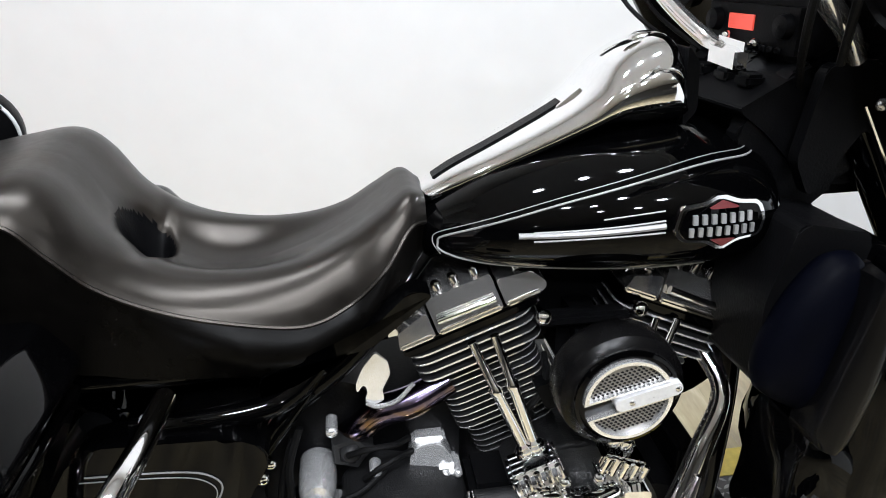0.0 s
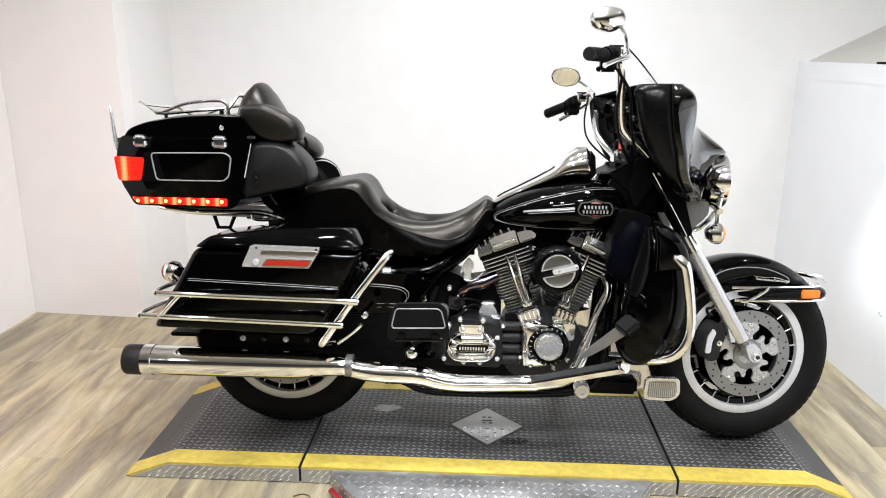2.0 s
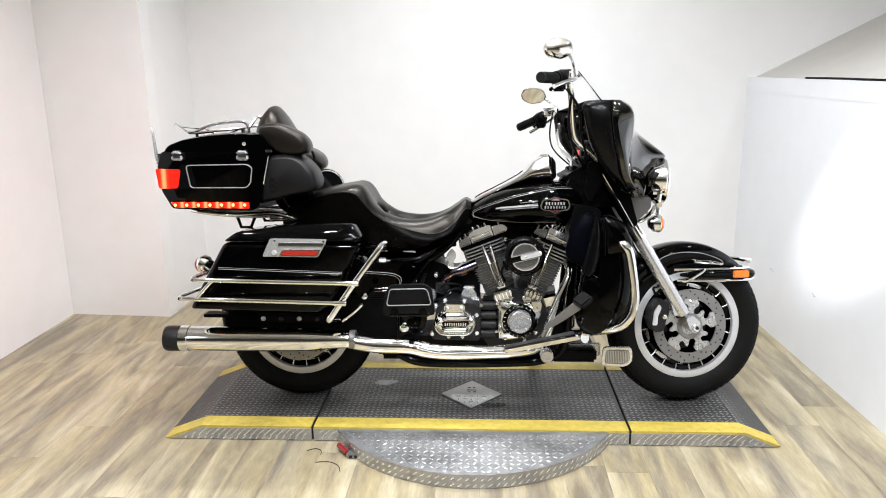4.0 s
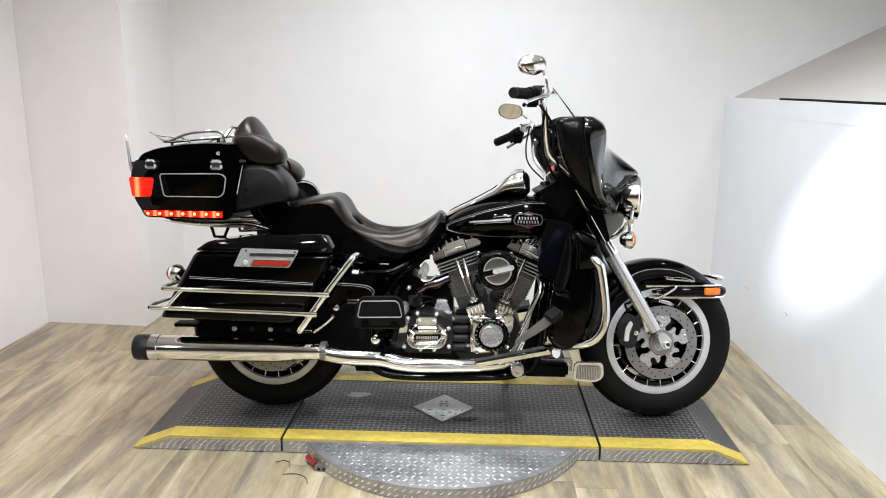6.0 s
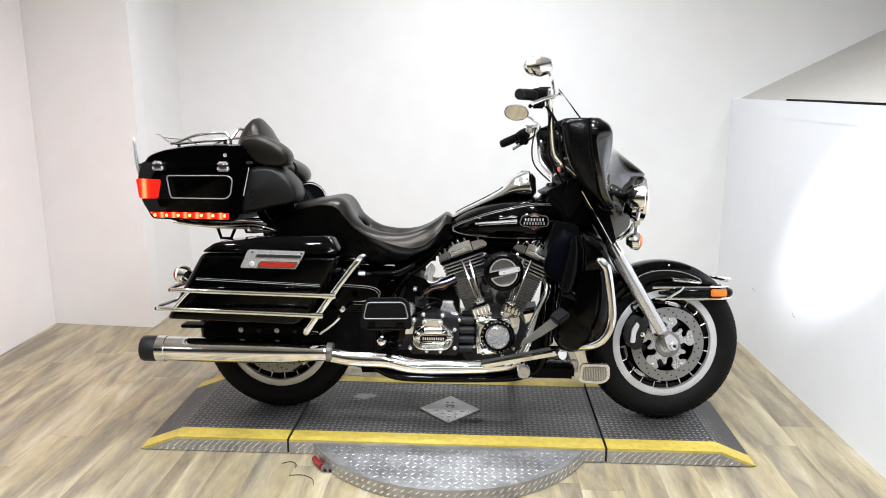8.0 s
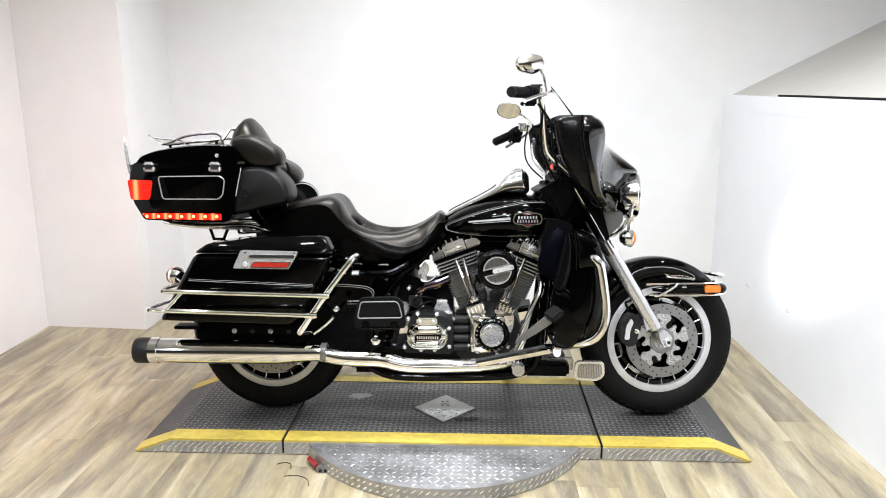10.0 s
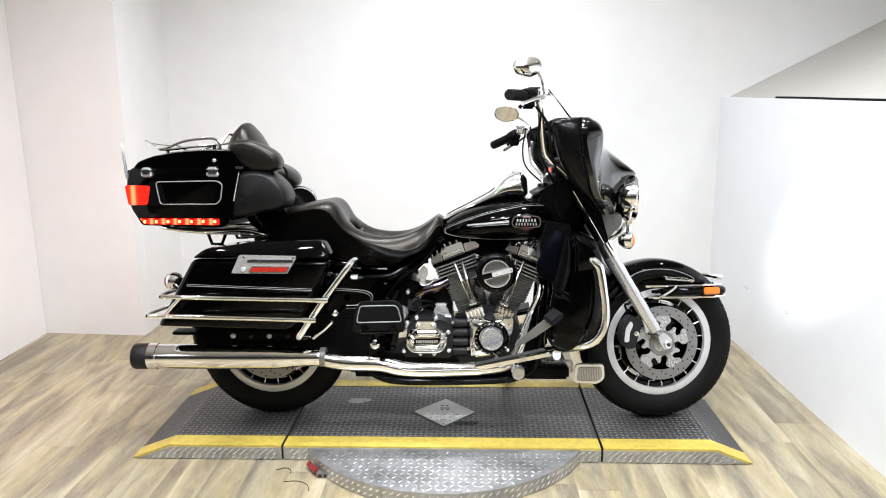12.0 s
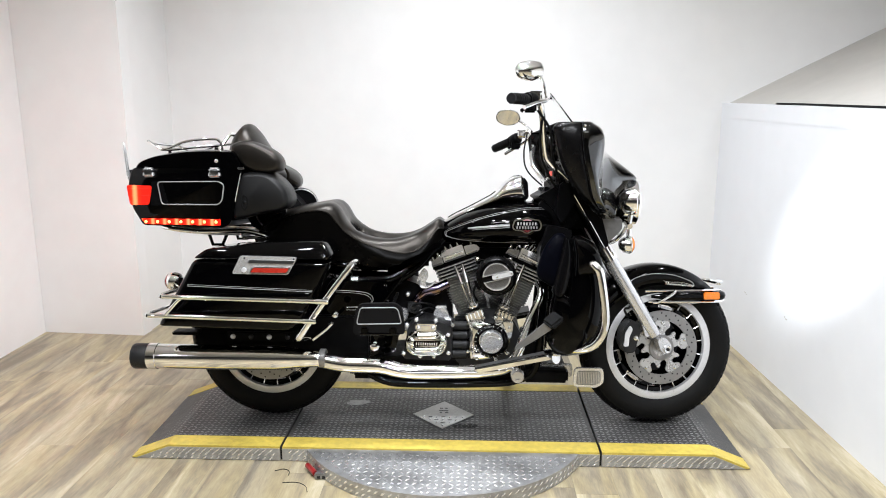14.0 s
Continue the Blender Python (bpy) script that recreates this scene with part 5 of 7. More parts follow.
def rear_lamp(sg):
    def f(bm):
        return flip(bm) if sg > 0 else bm
    l = part("rear_lamp", f(prism(rounded([(-0.492, 0.966), (-0.392, 0.964), (-0.405, 0.890), (-0.480, 0.890)], .008), -0.289, -0.205, 0.010, 3)), LIT_CORNER, tour, "lit red corner lamp")
    for a in range(3):
        part("lens_rib", f(tube([(-0.486 + a * 0.004, -0.2895, 0.952 - a * 0.026), (-0.402 - a * 0.003, -0.2895, 0.951 - a * 0.026)], 0.0016, 6, 1)), LIT_CORNER, l, "moulded lens rib")
    part("lamp_bezel", f(prism(rounded([(-0.395, 0.980), (-0.352, 0.980), (-0.328, 0.888), (-0.398, 0.888)], .006), -0.2885, -0.22, 0.004)), SATIN, tour, "black lamp surround")
    strip = part("lamp_strip", f(prism(rounded([(-0.436, 0.838), (-0.128, 0.837), (-0.128, 0.812), (-0.420, 0.817)], .004), -0.293, -0.25, 0.003)), LIT_STRIP, tour, "lit red lamp strip")
    for a in range(7):
        x = -0.418 + a * 0.0455
        part("led", f(dome((x, -0.292, 0.826), 0.0062, 0.004, n=12)), RED_HOT, strip, "glowing diode")


rear_lamp(-1)
rear_lamp(1)
part("rear_lamp_bar", slab(-0.500, -0.470, -0.20, 0.20, 0.90, 0.955, 0.008), REAR_BAR, tour, "lit red rear lamp bar")
both("antenna", lambda: tube([(-0.492, -0.255, 0.985), (-0.500, -0.258, 1.02), (-0.508, -0.260, 1.10), (-0.512, -0.260, 1.128)], [0.0085, 0.008, 0.006, 0.002], 10), FIN_EDGE, tour, "chrome stub antenna")
both("antenna_base", lambda: rod((-0.482, -0.25, 0.985), (-0.486, -0.252, 1.025), 0.009), SATIN, tour, "black antenna base")
# chrome rack on the lid
both("rack_rail", lambda: tube([(-0.462, -0.15, 1.140), (-0.418, -0.165, 1.115), (-0.385, -0.170, 1.108), (-0.302, -0.170, 1.138), (-0.20, -0.170, 1.149), (-0.166, -0.168, 1.138), (-0.158, -0.165, 1.100), (-0.156, -0.160, 1.085)], 0.0056, 10), CHROME, tour, "chrome rack rail")
both("rack_rail", lambda: tube([(-0.385, -0.170, 1.106), (-0.36, -0.172, 1.106), (-0.28, -0.172, 1.114), (-0.17, -0.170, 1.124)], 0.0052, 10), CHROME, tour, "chrome lower rack rail")
part("rack_loop", tube([(-0.462, -0.15, 1.140), (-0.478, -0.10, 1.139), (-0.485, 0, 1.138), (-0.478, 0.10, 1.139), (-0.462, 0.15, 1.140)], 0.0056, 10), CHROME, tour, "chrome rack loop")
part("rack_loop", tube([(-0.170, -0.165, 1.108), (-0.150, -0.145, 1.145), (-0.136, -0.13, 1.168), (-0.120, -0.11, 1.162), (-0.108, -0.05, 1.152), (-0.105, 0, 1.150), (-0.108, 0.05, 1.152), (-0.120, 0.11, 1.162), (-0.136, 0.13, 1.168), (-0.150, 0.145, 1.145), (-0.170, 0.165, 1.108)], 0.0056, 10), CHROME, tour, "chrome rack loop")
for x, z in ((-0.38, 1.085), (-0.19, 1.095)):
    both("rack_foot", lambda x=x, z=z: rod((x, -0.14, z - 0.01), (x, -0.15, z + 0.03), 0.008), CHROME, tour, "chrome rack foot")


def cushion(rows, material, name, parent, label):
    """a padded shape: outlines in x and z at several depths"""
    rings = []
    for y, grow, dx, dz, out in rows:
        cx = sum(p[0] for p in out) / len(out)
        cz = sum(p[1] for p in out) / len(out)
        sm = spline([(p[0], p[1], 0) for p in out], 5, True)
        rings.append([Vector((cx + (p.x - cx) * grow + dx, y, cz + (p.y - cz) * grow + dz)) for p in sm])
    return part(name, loft(rings), material, parent, label, smooth=60)


STEEP[0] = False
BACK = [(-0.128, 1.040), (-0.134, 1.110), (-0.118, 1.165), (-0.092, 1.205), (-0.066, 1.214), (-0.038, 1.196), (-0.002, 1.140), (0.036, 1.078), (0.058, 1.022), (0.020, 1.000), (-0.03, 1.015)]
cushion([(-0.190, 0.50, 0, -.05, BACK), (-0.175, 0.72, 0, -.030, BACK), (-0.130, 0.90, 0, -.010, BACK), (-0.06, 0.985, 0, 0.002, BACK), (0, 1.0, -.006, 0.004, BACK), (0.06, 0.985, -.006, -.012, BACK), (0.130, 0.90, -.006, -.038, BACK), (0.175, 0.72, -.006, -.066, BACK), (0.190, 0.50, -.006, -.090, BACK)], VINYL, "backrest", bike, "black vinyl passenger backrest")
WING = [(-0.078, 1.118), (-0.066, 1.140), (-0.020, 1.148), (0.036, 1.132), (0.092, 1.101), (0.113, 1.064), (0.100, 1.034), (0.044, 1.027), (-0.010, 1.042), (-0.052, 1.078)]
for sg in (-1, 1):
    lo, ahead = (-0.086, -0.030) if sg > 0 else (0.0, 0.0)
    cushion([(sg * 0.270, 0.72, ahead - .004, lo, WING), (sg * 0.266, 0.88, ahead - .002, lo, WING), (sg * 0.250, 0.98, ahead, lo, WING), (sg * 0.18, 1.0, ahead, lo, WING), (sg * 0.11, 0.86, ahead - .015, lo * .7, WING)], VINYL, "backrest_wing", bike, "padded black vinyl side bolster")
    POD = [(-0.040, 1.022), (0.010, 1.031), (0.056, 1.029), (0.095, 1.008), (0.134, 0.962), (0.143, 0.912), (0.122, 0.888), (0.054, 0.874), (-0.060, 0.850), (-0.074, 0.884), (-0.058, 0.965)]
    pod = cushion([(sg * y, g, ahead, lo, POD) for y, g in ((0.285, 0.80), (0.281, 0.90), (0.262, 0.985), (0.20, 1.0), (0.13, 0.97))], POD_SKIN, "speaker_pod", bike, "black rear speaker pod")
    ring = lathe([(0.010, -0.003), (0.0135, -0.003), (0.0135, 0.002), (0.010, 0.002)], (0, 0, 0), "y", 28, True)
    for v in ring.verts:
        v.co.z *= 2.2
    moved(ring, Matrix.Translation((-0.021, sg * 0.2855, 0.917)))
    part("socket_ring", ring, RUBBER, pod, "oval headset socket")
    part("socket", dome((-0.021, sg * 0.283, 0.917), 0.008, 0.004, sign=sg), RUBBER, pod)
    g = part("speaker_grille", lathe([(0.0005, -0.004), (0.070, -0.004), (0.075, 0.004), (0.078, 0.012), (0.078, 0.05)], (0, 0, 0), "x", 36), SATIN, pod, "round speaker grille")
    g.matrix_basis = pose(0.082 if sg > 0 else 0.030, sg * (0.200 if sg > 0 else 0.112), 0.868 if sg > 0 else 0.872, 0, 0, sg * 108)
    part("speaker_ring", lathe([(0.069, -0.003), (0.072, -0.006), (0.0745, 0.002), (0.072, 0.006)], (0, 0, 0), "x", 36, True), ALLOY, g, "chrome speaker ring")
    for a in (40, 140):
        part("ring_screw", dome((-0.005, 0.071 * math.cos(radians(a)), 0.071 * math.sin(radians(a))), 0.0045, 0.003, "x", -1, 10), CHROME, g)
STEEP[0] = True
# rear turn lamps
for sg in (-1, 1):
    l = part("rear_turn_lamp", lathe([(0.0005, -0.018), (0.030, -0.016), (0.036, -0.006), (0.037, 0.010), (0.030, 0.030), (0.012, 0.042), (0.0005, 0.044)], (-0.335, sg * 0.250, 0.588), "x", 28), CHROME, bike, "chrome turn lamp with a red lens")
    part("lamp_lens", lathe([(0.0005, -0.030), (0.020, -0.027), (0.030, -0.018), (0.031, -0.014)], (-0.335, sg * 0.250, 0.588), "x", 24), RED_LENS, l, "red lens")
    part("lamp_arm", rod((-0.30, sg * 0.25, 0.588), (-0.20, sg * 0.22, 0.590), 0.010), PAINT, l)

# ---- engine ----
engine = part("engine", prism(rounded([(0.770, 0.270), (0.860, 0.215), (0.960, 0.215), (1.040, 0.275), (1.045, 0.370), (1.000, 0.455), (0.905, 0.500), (0.820, 0.455), (0.765, 0.38)], .03), -0.150, 0.150, 0.015, 3), WRINKLE, bike, "black and chrome V-twin engine")
CRANK = Vector((0.900, 0, 0.318))


def fin_mesh(u0, u1, y0, y1, t):
    """a cooling fin: black plate with a bright machined rim"""
    me = bpy.data.meshes.new("cooling_fin")
    out = rounded([(u0, y0), (u1, y0), (u1, y1), (u0, y1)], 0.028, 5)
    inn = [((x - (u0 + u1) / 2) * .965 + (u0 + u1) / 2, (y - (y0 + y1) / 2) * .965 + (y0 + y1) / 2) for x, y in out]
    n = len(out)
    verts = [(x, y, z) for ring, z in ((inn, -t), (out, -t * .55), (out, t * .55), (inn, t)) for x, y in ring]
    faces, mats = [tuple(range(n))[::-1], tuple(range(3 * n, 4 * n))], [0, 0]
    for r in range(3):
        for j in range(n):
            k = (j + 1) % n
            faces.append((r * n + j, r * n + k, (r + 1) * n + k, (r + 1) * n + j))
            mats.append(1 if r == 1 else 0)
    me.from_pydata(verts, [], faces)
    me.materials.append(WRINKLE)
    me.materials.append(FIN_EDGE)
    me.polygons.foreach_set("material_index", mats)
    return me


def cylinder(tilt, name):
    """one cylinder with head and rocker box; local z runs up its axis, x across, y along the crank"""
    m = Matrix.Translation(CRANK) @ pose(0, 0, 0, 0, tilt, 0)
    core = part(name, tube([(0, 0, 0.13), (0, 0, 0.375)], 0.060, 28, 1), WRINKLE, engine, "black finned cylinder")
    core.matrix_basis = m
    small, mid, head = fin_mesh(-0.066, 0.066, -0.085, 0.08, 0.0018), fin_mesh(-0.075, 0.075, -0.100, 0.09, 0.0018), fin_mesh(-0.088, 0.088, -0.122, 0.10, 0.0024)
    for a in range(16):
        o = new("cooling_fin", small if a < 6 else mid)
        o.parent, o.matrix_basis = core, Matrix.Translation((0, 0, 0.150 + a * 0.0108))
    for a in range(4):
        o = new("cooling_fin", head)
        o.parent, o.matrix_basis = core, Matrix.Translation((0, 0, 0.326 + a * 0.0135))
    part("head_casting", slab(-0.078, 0.078, -0.108, 0.09, 0.318, 0.380, 0.010), WRINKLE, core, "black cylinder head")
    # the split rocker box: three bright blocks over a flange
    part("rocker_housing", slab(-0.090, 0.098, -0.124, 0.09, 0.372, 0.387, 0.004), PAINT, core, "black rocker housing")
    for x0, x1, z1, tip in ((-0.092, -0.042, 0.420, -0.006), (-0.038, 0.052, 0.433, 0.0), (0.056, 0.106, 0.424, 0.010)):
        blk = prism(rounded([(x0, 0.387), (x1, 0.387), (x1 + (tip if tip > 0 else 0), 0.398), (x1 - (0.004 if tip > 0 else 0), z1 - (0.006 if tip > 0 else 0)), (x0 + (0.006 if tip < 0 else 0), z1 - (0.010 if tip < 0 else 0))], .006), -0.122, 0.09, 0.012, 4)
        for v in blk.verts:
            if v.co.y < -0.05:
                v.co.y += 0.55 * max(0.0, v.co.z - 0.404)
        part("rocker_cover", blk, ROCKER, core, "chrome rocker cover")
        part("rocker_flange", slab(x0 + .001, x1 - .001, -0.1265, -0.100, 0.387, 0.394, 0.003), CHROME, core, "bright flange")
    part("rocker_ridge", tube([(-0.032, -0.1225, 0.408), (0.01, -0.1235, 0.407), (0.046, -0.1225, 0.406)], 0.0058, 10), CHROME, core, "chrome rib")
    for x, z in ((-0.080, 0.420), (-0.056, 0.427), (-0.018, 0.440), (0.006, 0.441), (0.034, 0.440), (0.086, 0.426)):
        for y in (-0.092, 0.05):
            part("rocker_bolt", join(lathe([(0.0005, 0.012), (0.0052, 0.012), (0.0068, 0.009), (0.0068, -0.012)], (x, y, z - 0.006), "z", 12), lathe([(0.0068, -0.002), (0.0092, -0.003), (0.0092, -0.012)], (x, y, z - 0.006), "z", 12)), CHROME, core)
    return core


cylinder(-20.5, "rear_cylinder")
cylinder(23.5, "front_cylinder")
# pushrod tubes and lifter blocks
STEEP[0] = False
for (xa, za, xb, zb) in ((0.770, 0.656, 0.840, 0.494), (0.799, 0.664, 0.852, 0.498), (1.046, 0.664, 0.972, 0.490), (1.016, 0.668, 0.958, 0.496)):
    p, q = Vector((xa, -0.128, za)), Vector((xb, -0.160, zb))
    d = q - p
    pr = part("pushrod_tube", tube([p, p + d * .38, p + d * .40, p + d * .44, p + d * .46, p + d * .90, p + d * .92, q], [0.0062, 0.0062, 0.0092, 0.0092, 0.0078, 0.0078, 0.0120, 0.0120], 14, 1), CHROME, engine, "chrome pushrod tube")
    part("tube_collar", tube([p + d * .93, p + d * .945, p + d * .99, p + d * 1.01], [0.0125, 0.0155, 0.0155, 0.0125], 10, 1), CHROME, pr, "knurled chrome collar")
for x, turn in ((0.850, -20), (0.968, 22)):
    lb = part("lifter_block", slab(-0.036, 0.036, -0.024, 0.03, -0.014, 0.014, 0.006, 3), CHROME, engine, "chrome lifter block")
    lb.matrix_basis = pose(x, -0.160, 0.470, 0, turn, 0)
    part("lifter_foot", prism(rounded([(-0.031, -0.012), (0.031, -0.012), (0.024, -0.040), (0.012, -0.052), (-0.012, -0.052), (-0.024, -0.040)], .008), -0.018, 0.03, 0.006, 3), CHROME, lb, "chrome block foot")
    for a in range(5):
        part("block_rib", rod((-0.030 + a * 0.015, -0.0255, -0.012), (-0.030 + a * 0.015, -0.0255, 0.012), 0.0045, 8), CHROME, lb)
    for a in (-1, 1):
        part("lifter_bolt", join(dome((a * 0.030, -0.026, -0.020), 0.0095, 0.009), rod((a * 0.030, -0.026, -0.020), (a * 0.030, 0.0, -0.020), 0.0095)), CHROME, lb)
        part("lifter_bolt", dome((a * 0.014, -0.019, -0.040), 0.0060, 0.006), FIN_EDGE, lb)
STEEP[0] = True
# added dark block that closes the bright gap between the cylinders
part("top_mount", slab(0.800, 1.050, -0.055, 0.055, 0.585, 0.735, 0.02), SATIN, engine, "black filler block between the cylinders")
part("carburettor", slab(0.890, 0.965, -0.12, 0.02, 0.575, 0.665, 0.02), SATIN, engine, "black intake body")
part("breather_bracket", slab(0.855, 0.985, -0.13, -0.10, 0.655, 0.672, 0.005), SATIN, engine, "black bracket")
for x, z in ((0.862, 0.676), (0.992, 0.676)):
    part("breather_bolt", join(dome((x, -0.135, z), 0.011, 0.010), rod((x, -0.135, z), (x, -0.07, z), 0.007)), CHROME, engine, "chrome breather bolt")
part("spark_lead", tube([(0.875, -0.10, 0.60), (0.862, -0.155, 0.585), (0.845, -0.14, 0.54), (0.86, -0.10, 0.50)], 0.005, 8), RUBBER, engine, "black lead")
part("intake_clip", prism(rounded([(0.845, 0.590), (0.905, 0.596), (0.905, 0.560), (0.862, 0.552)], .006), -0.165, -0.14, 0.004), SATIN, engine)

# air cleaner: black drum, ringed face with two mesh halves and a bright bar
AC = (0.934, 0, 0.618)
ac = part("air_cleaner", lathe([(0.050, -0.172), (0.072, -0.180), (0.0785, -0.190), (0.0795, -0.198), (0.0795, -0.224), (0.077, -0.234), (0.068, -0.241), (0.0655, -0.246), (0.061, -0.248), (0.0005, -0.246)], AC, n=64), INNER, bike, "round black air cleaner with a silver mesh face", smooth=28)
part("air_cleaner_rim", lathe([(0.0655, -0.243), (0.0640, -0.250), (0.0600, -0.2515), (0.0585, -0.247)], AC, n=64), PAINT, ac, "gloss black rim")


def half_plate(up):
    """a half disc under or over the bar, frame and mesh"""
    tilt = math.radians(14)
    r = 0.0545
    outline = []
    lo = 0.011
    t0 = math.asin(lo / r)
    for t in np.linspace(t0, math.pi - t0, 22):
        outline.append((r * math.cos(t), r * math.sin(t)))
    if not up:
        outline = [(x, -z) for x, z in outline]
    ct, st = math.cos(tilt), math.sin(tilt)

    def place(pts):
        return [(AC[0] + x * ct - z * st, AC[2] + x * st + z * ct) for x, z in pts]
    cz = 0.028 if up else -0.028
    inner = [(x * .88, cz + (z - cz) * .84) for x, z in outline]
    frame_bm = bmesh.new()
    o = [frame_bm.verts.new((x, -0.2565, z)) for x, z in place(outline)]
    i = [frame_bm.verts.new((x, -0.2565, z)) for x, z in place(inner)]
    ob = [frame_bm.verts.new((x, -0.246, z)) for x, z in place(outline)]
    ib = [frame_bm.verts.new((x, -0.246, z)) for x, z in place(inner)]
    n = len(o)
    for a in range(n):
        b = (a + 1) % n
        frame_bm.faces.new((o[a], o[b], i[b], i[a]))
        frame_bm.faces.new((o[a], o[b], ob[b], ob[a]))
        frame_bm.faces.new((i[a], i[b], ib[b], ib[a]))
    f = part("face_plate", frame_bm, LUG, ac, "silver half-round face plate", smooth=30)
    part("mesh_backing", prism(place(inner), -0.2505, -0.246, 0), ROTOR, f, "grey mesh backing", smooth=0)
    # small dark studs paint the shade of the mesh's holes
    verts, faces = [], []
    for a in range(-10, 11):
        for b in range(-10, 11):
            x, z = (a + 0.5 * (b % 2)) * 0.0056, b * 0.0040
            if (z if up else -z) > lo + 0.0045 and math.hypot(x, z) < r * .86:
                o = len(verts)
                for dx, dz in ((-.0022, 0), (0, -.0014), (.0022, 0), (0, .0014)):
                    (px, pz), = place([(x + dx, z + dz)])
                    verts.append((px, -0.2508, pz))
                (px, pz), = place([(x, z)])
                verts.append((px, -0.2535, pz))
                faces += [(o, o + 1, o + 4), (o + 1, o + 2, o + 4), (o + 2, o + 3, o + 4), (o + 3, o, o + 4)]
    verts = [(x - 0.018 * (x - 0.83) * z, y, z + 0.0143 + 0.0522 * abs(y) - 0.0145 * z) for x, y, z in verts]
    me = bpy.data.meshes.new("mesh_relief")
    me.from_pydata(verts, [], faces)
    me.materials.append(DARK_METAL)
    k = new("mesh_relief", me)
    k.parent = f
    tagged(k, "dark studs standing in for the mesh's shaded holes", kind="stuff")


half_plate(True)
half_plate(False)
bar = part("face_bar", prism(rounded([(-0.018, -0.0085), (0.064, -0.0085), (0.064, 0.0085), (-0.018, 0.0085)], .0084, 6), -0.261, -0.246, 0.002, 2), ALLOY, ac, "bright slanting bar")
bar.matrix_basis = Matrix.Translation((AC[0] - 0.001, 0, AC[2] + 0.0185)) @ pose(0, 0, 0, 0, -14, 0) @ Matrix.Translation((0, 0, 0.001))
for x in (0.002, 0.058):
    part("bar_rivet", dome((x, -0.2615, 0), 0.004, 0.002), CHROME, bar)

# cam cover and gear case
STEEP[0] = False
case = part("gearcase_cover", domed([(0.828, 0.448), (0.880, 0.452), (0.916, 0.440), (0.948, 0.450), (0.984, 0.440), (0.994, 0.385), (0.985, 0.335), (0.950, 0.298), (0.870, 0.286), (0.838, 0.292), (0.829, 0.36)], -0.140, -0.186, 0.026, .02), CHROME, engine, "chrome gearcase cover")
CAM = (0.916, 0, 0.373)
part("cam_ring", lathe([(0.066, -0.196), (0.068, -0.208), (0.064, -0.216), (0.055, -0.220), (0.048, -0.214)], CAM, n=48), PAINT, case, "black recess ring")
for a in range(22):
    t = math.tau * a / 22
    d = Vector((math.cos(t), 0, math.sin(t)))
    if d.x < 0.75:
        part("ring_notch", rod(Vector(CAM) + d * 0.0575 + Vector((0, -0.2195, 0)), Vector(CAM) + d * 0.0645 + Vector((0, -0.2165, 0)), 0.0014, 6), FIN_EDGE, case)
cam_cap = part("cam_cover", lathe([(0.0005, -0.238), (0.011, -0.238), (0.012, -0.2365), (0.026, -0.2365), (0.027, -0.2350), (0.041, -0.2345), (0.0445, -0.231), (0.0460, -0.224), (0.0460, -0.205)], CAM, n=48), POLISHED, case, "round polished cam cover")
for a in range(5):
    t = math.tau * a / 5 + 0.45
    part("cover_bolt", dome((CAM[0] + 0.0355 * math.cos(t), -0.2345, CAM[2] + 0.0355 * math.sin(t)), 0.0046, 0.0035), CHROME, cam_cap)
for x, z in ((0.836, 0.428), (0.838, 0.330), (0.986, 0.428), (0.981, 0.322), (0.884, 0.444), (0.860, 0.300), (0.937, 0.292)):
    part("case_bolt", join(dome((x, -0.200, z), 0.0088, 0.008), rod((x, -0.200, z), (x, -0.18, z), 0.0088)), CHROME, case)
for x in (0.840, 0.853, 0.866):
    part("case_rib", tube([(x, -0.196, 0.300), (x - .004, -0.204, 0.352), (x + .002, -0.200, 0.412)], 0.0052, 10), CHROME, case, "upright chrome rib")
part("case_brow", tube([(0.850, -0.198, 0.428), (0.886, -0.205, 0.440), (0.922, -0.203, 0.434), (0.955, -0.198, 0.440)], 0.0075, 10), CHROME, case, "chrome brow")
part("front_knuckle", prism(rounded([(0.960, 0.450), (1.002, 0.446), (0.998, 0.400), (0.990, 0.382), (0.976, 0.386), (0.972, 0.420)], .008), -0.206, -0.15, 0.006, 3), CHROME, engine, "chrome sensor cover")
# ribbed housing between gear case and gearbox
oil = part("oil_housing", slab(0.762, 0.826, -0.165, -0.08, 0.285, 0.446, 0.01), SATIN, engine, "black ribbed starter and oil housing")
for a in range(4):
    z = 0.424 - a * 0.0385
    part("housing_rib", tube([(0.762, -0.160, z), (0.766, -0.166, z), (0.820, -0.166, z), (0.824, -0.160, z)], [0.012, 0.0175, 0.0175, 0.012], 16, 1), WRINKLE, oil, "fat black rib")
part("housing_bolt", join(dome((0.764, -0.190, 0.432), 0.010, 0.012), rod((0.764, -0.190, 0.432), (0.764, -0.16, 0.432), 0.009)), CHROME, oil, "bright bolt")
part("housing_bolt", join(dome((0.824, -0.196, 0.326), 0.008, 0.008), rod((0.824, -0.196, 0.326), (0.824, -0.16, 0.326), 0.008)), CHROME, oil, "bright bolt")

# gearbox
box = part("gearbox", prism(rounded([(0.566, 0.292), (0.760, 0.288), (0.764, 0.420), (0.730, 0.440), (0.640, 0.458), (0.588, 0.424)], .015), -0.198, 0.10, 0.012, 3), WRINKLE, engine, "black gearbox")
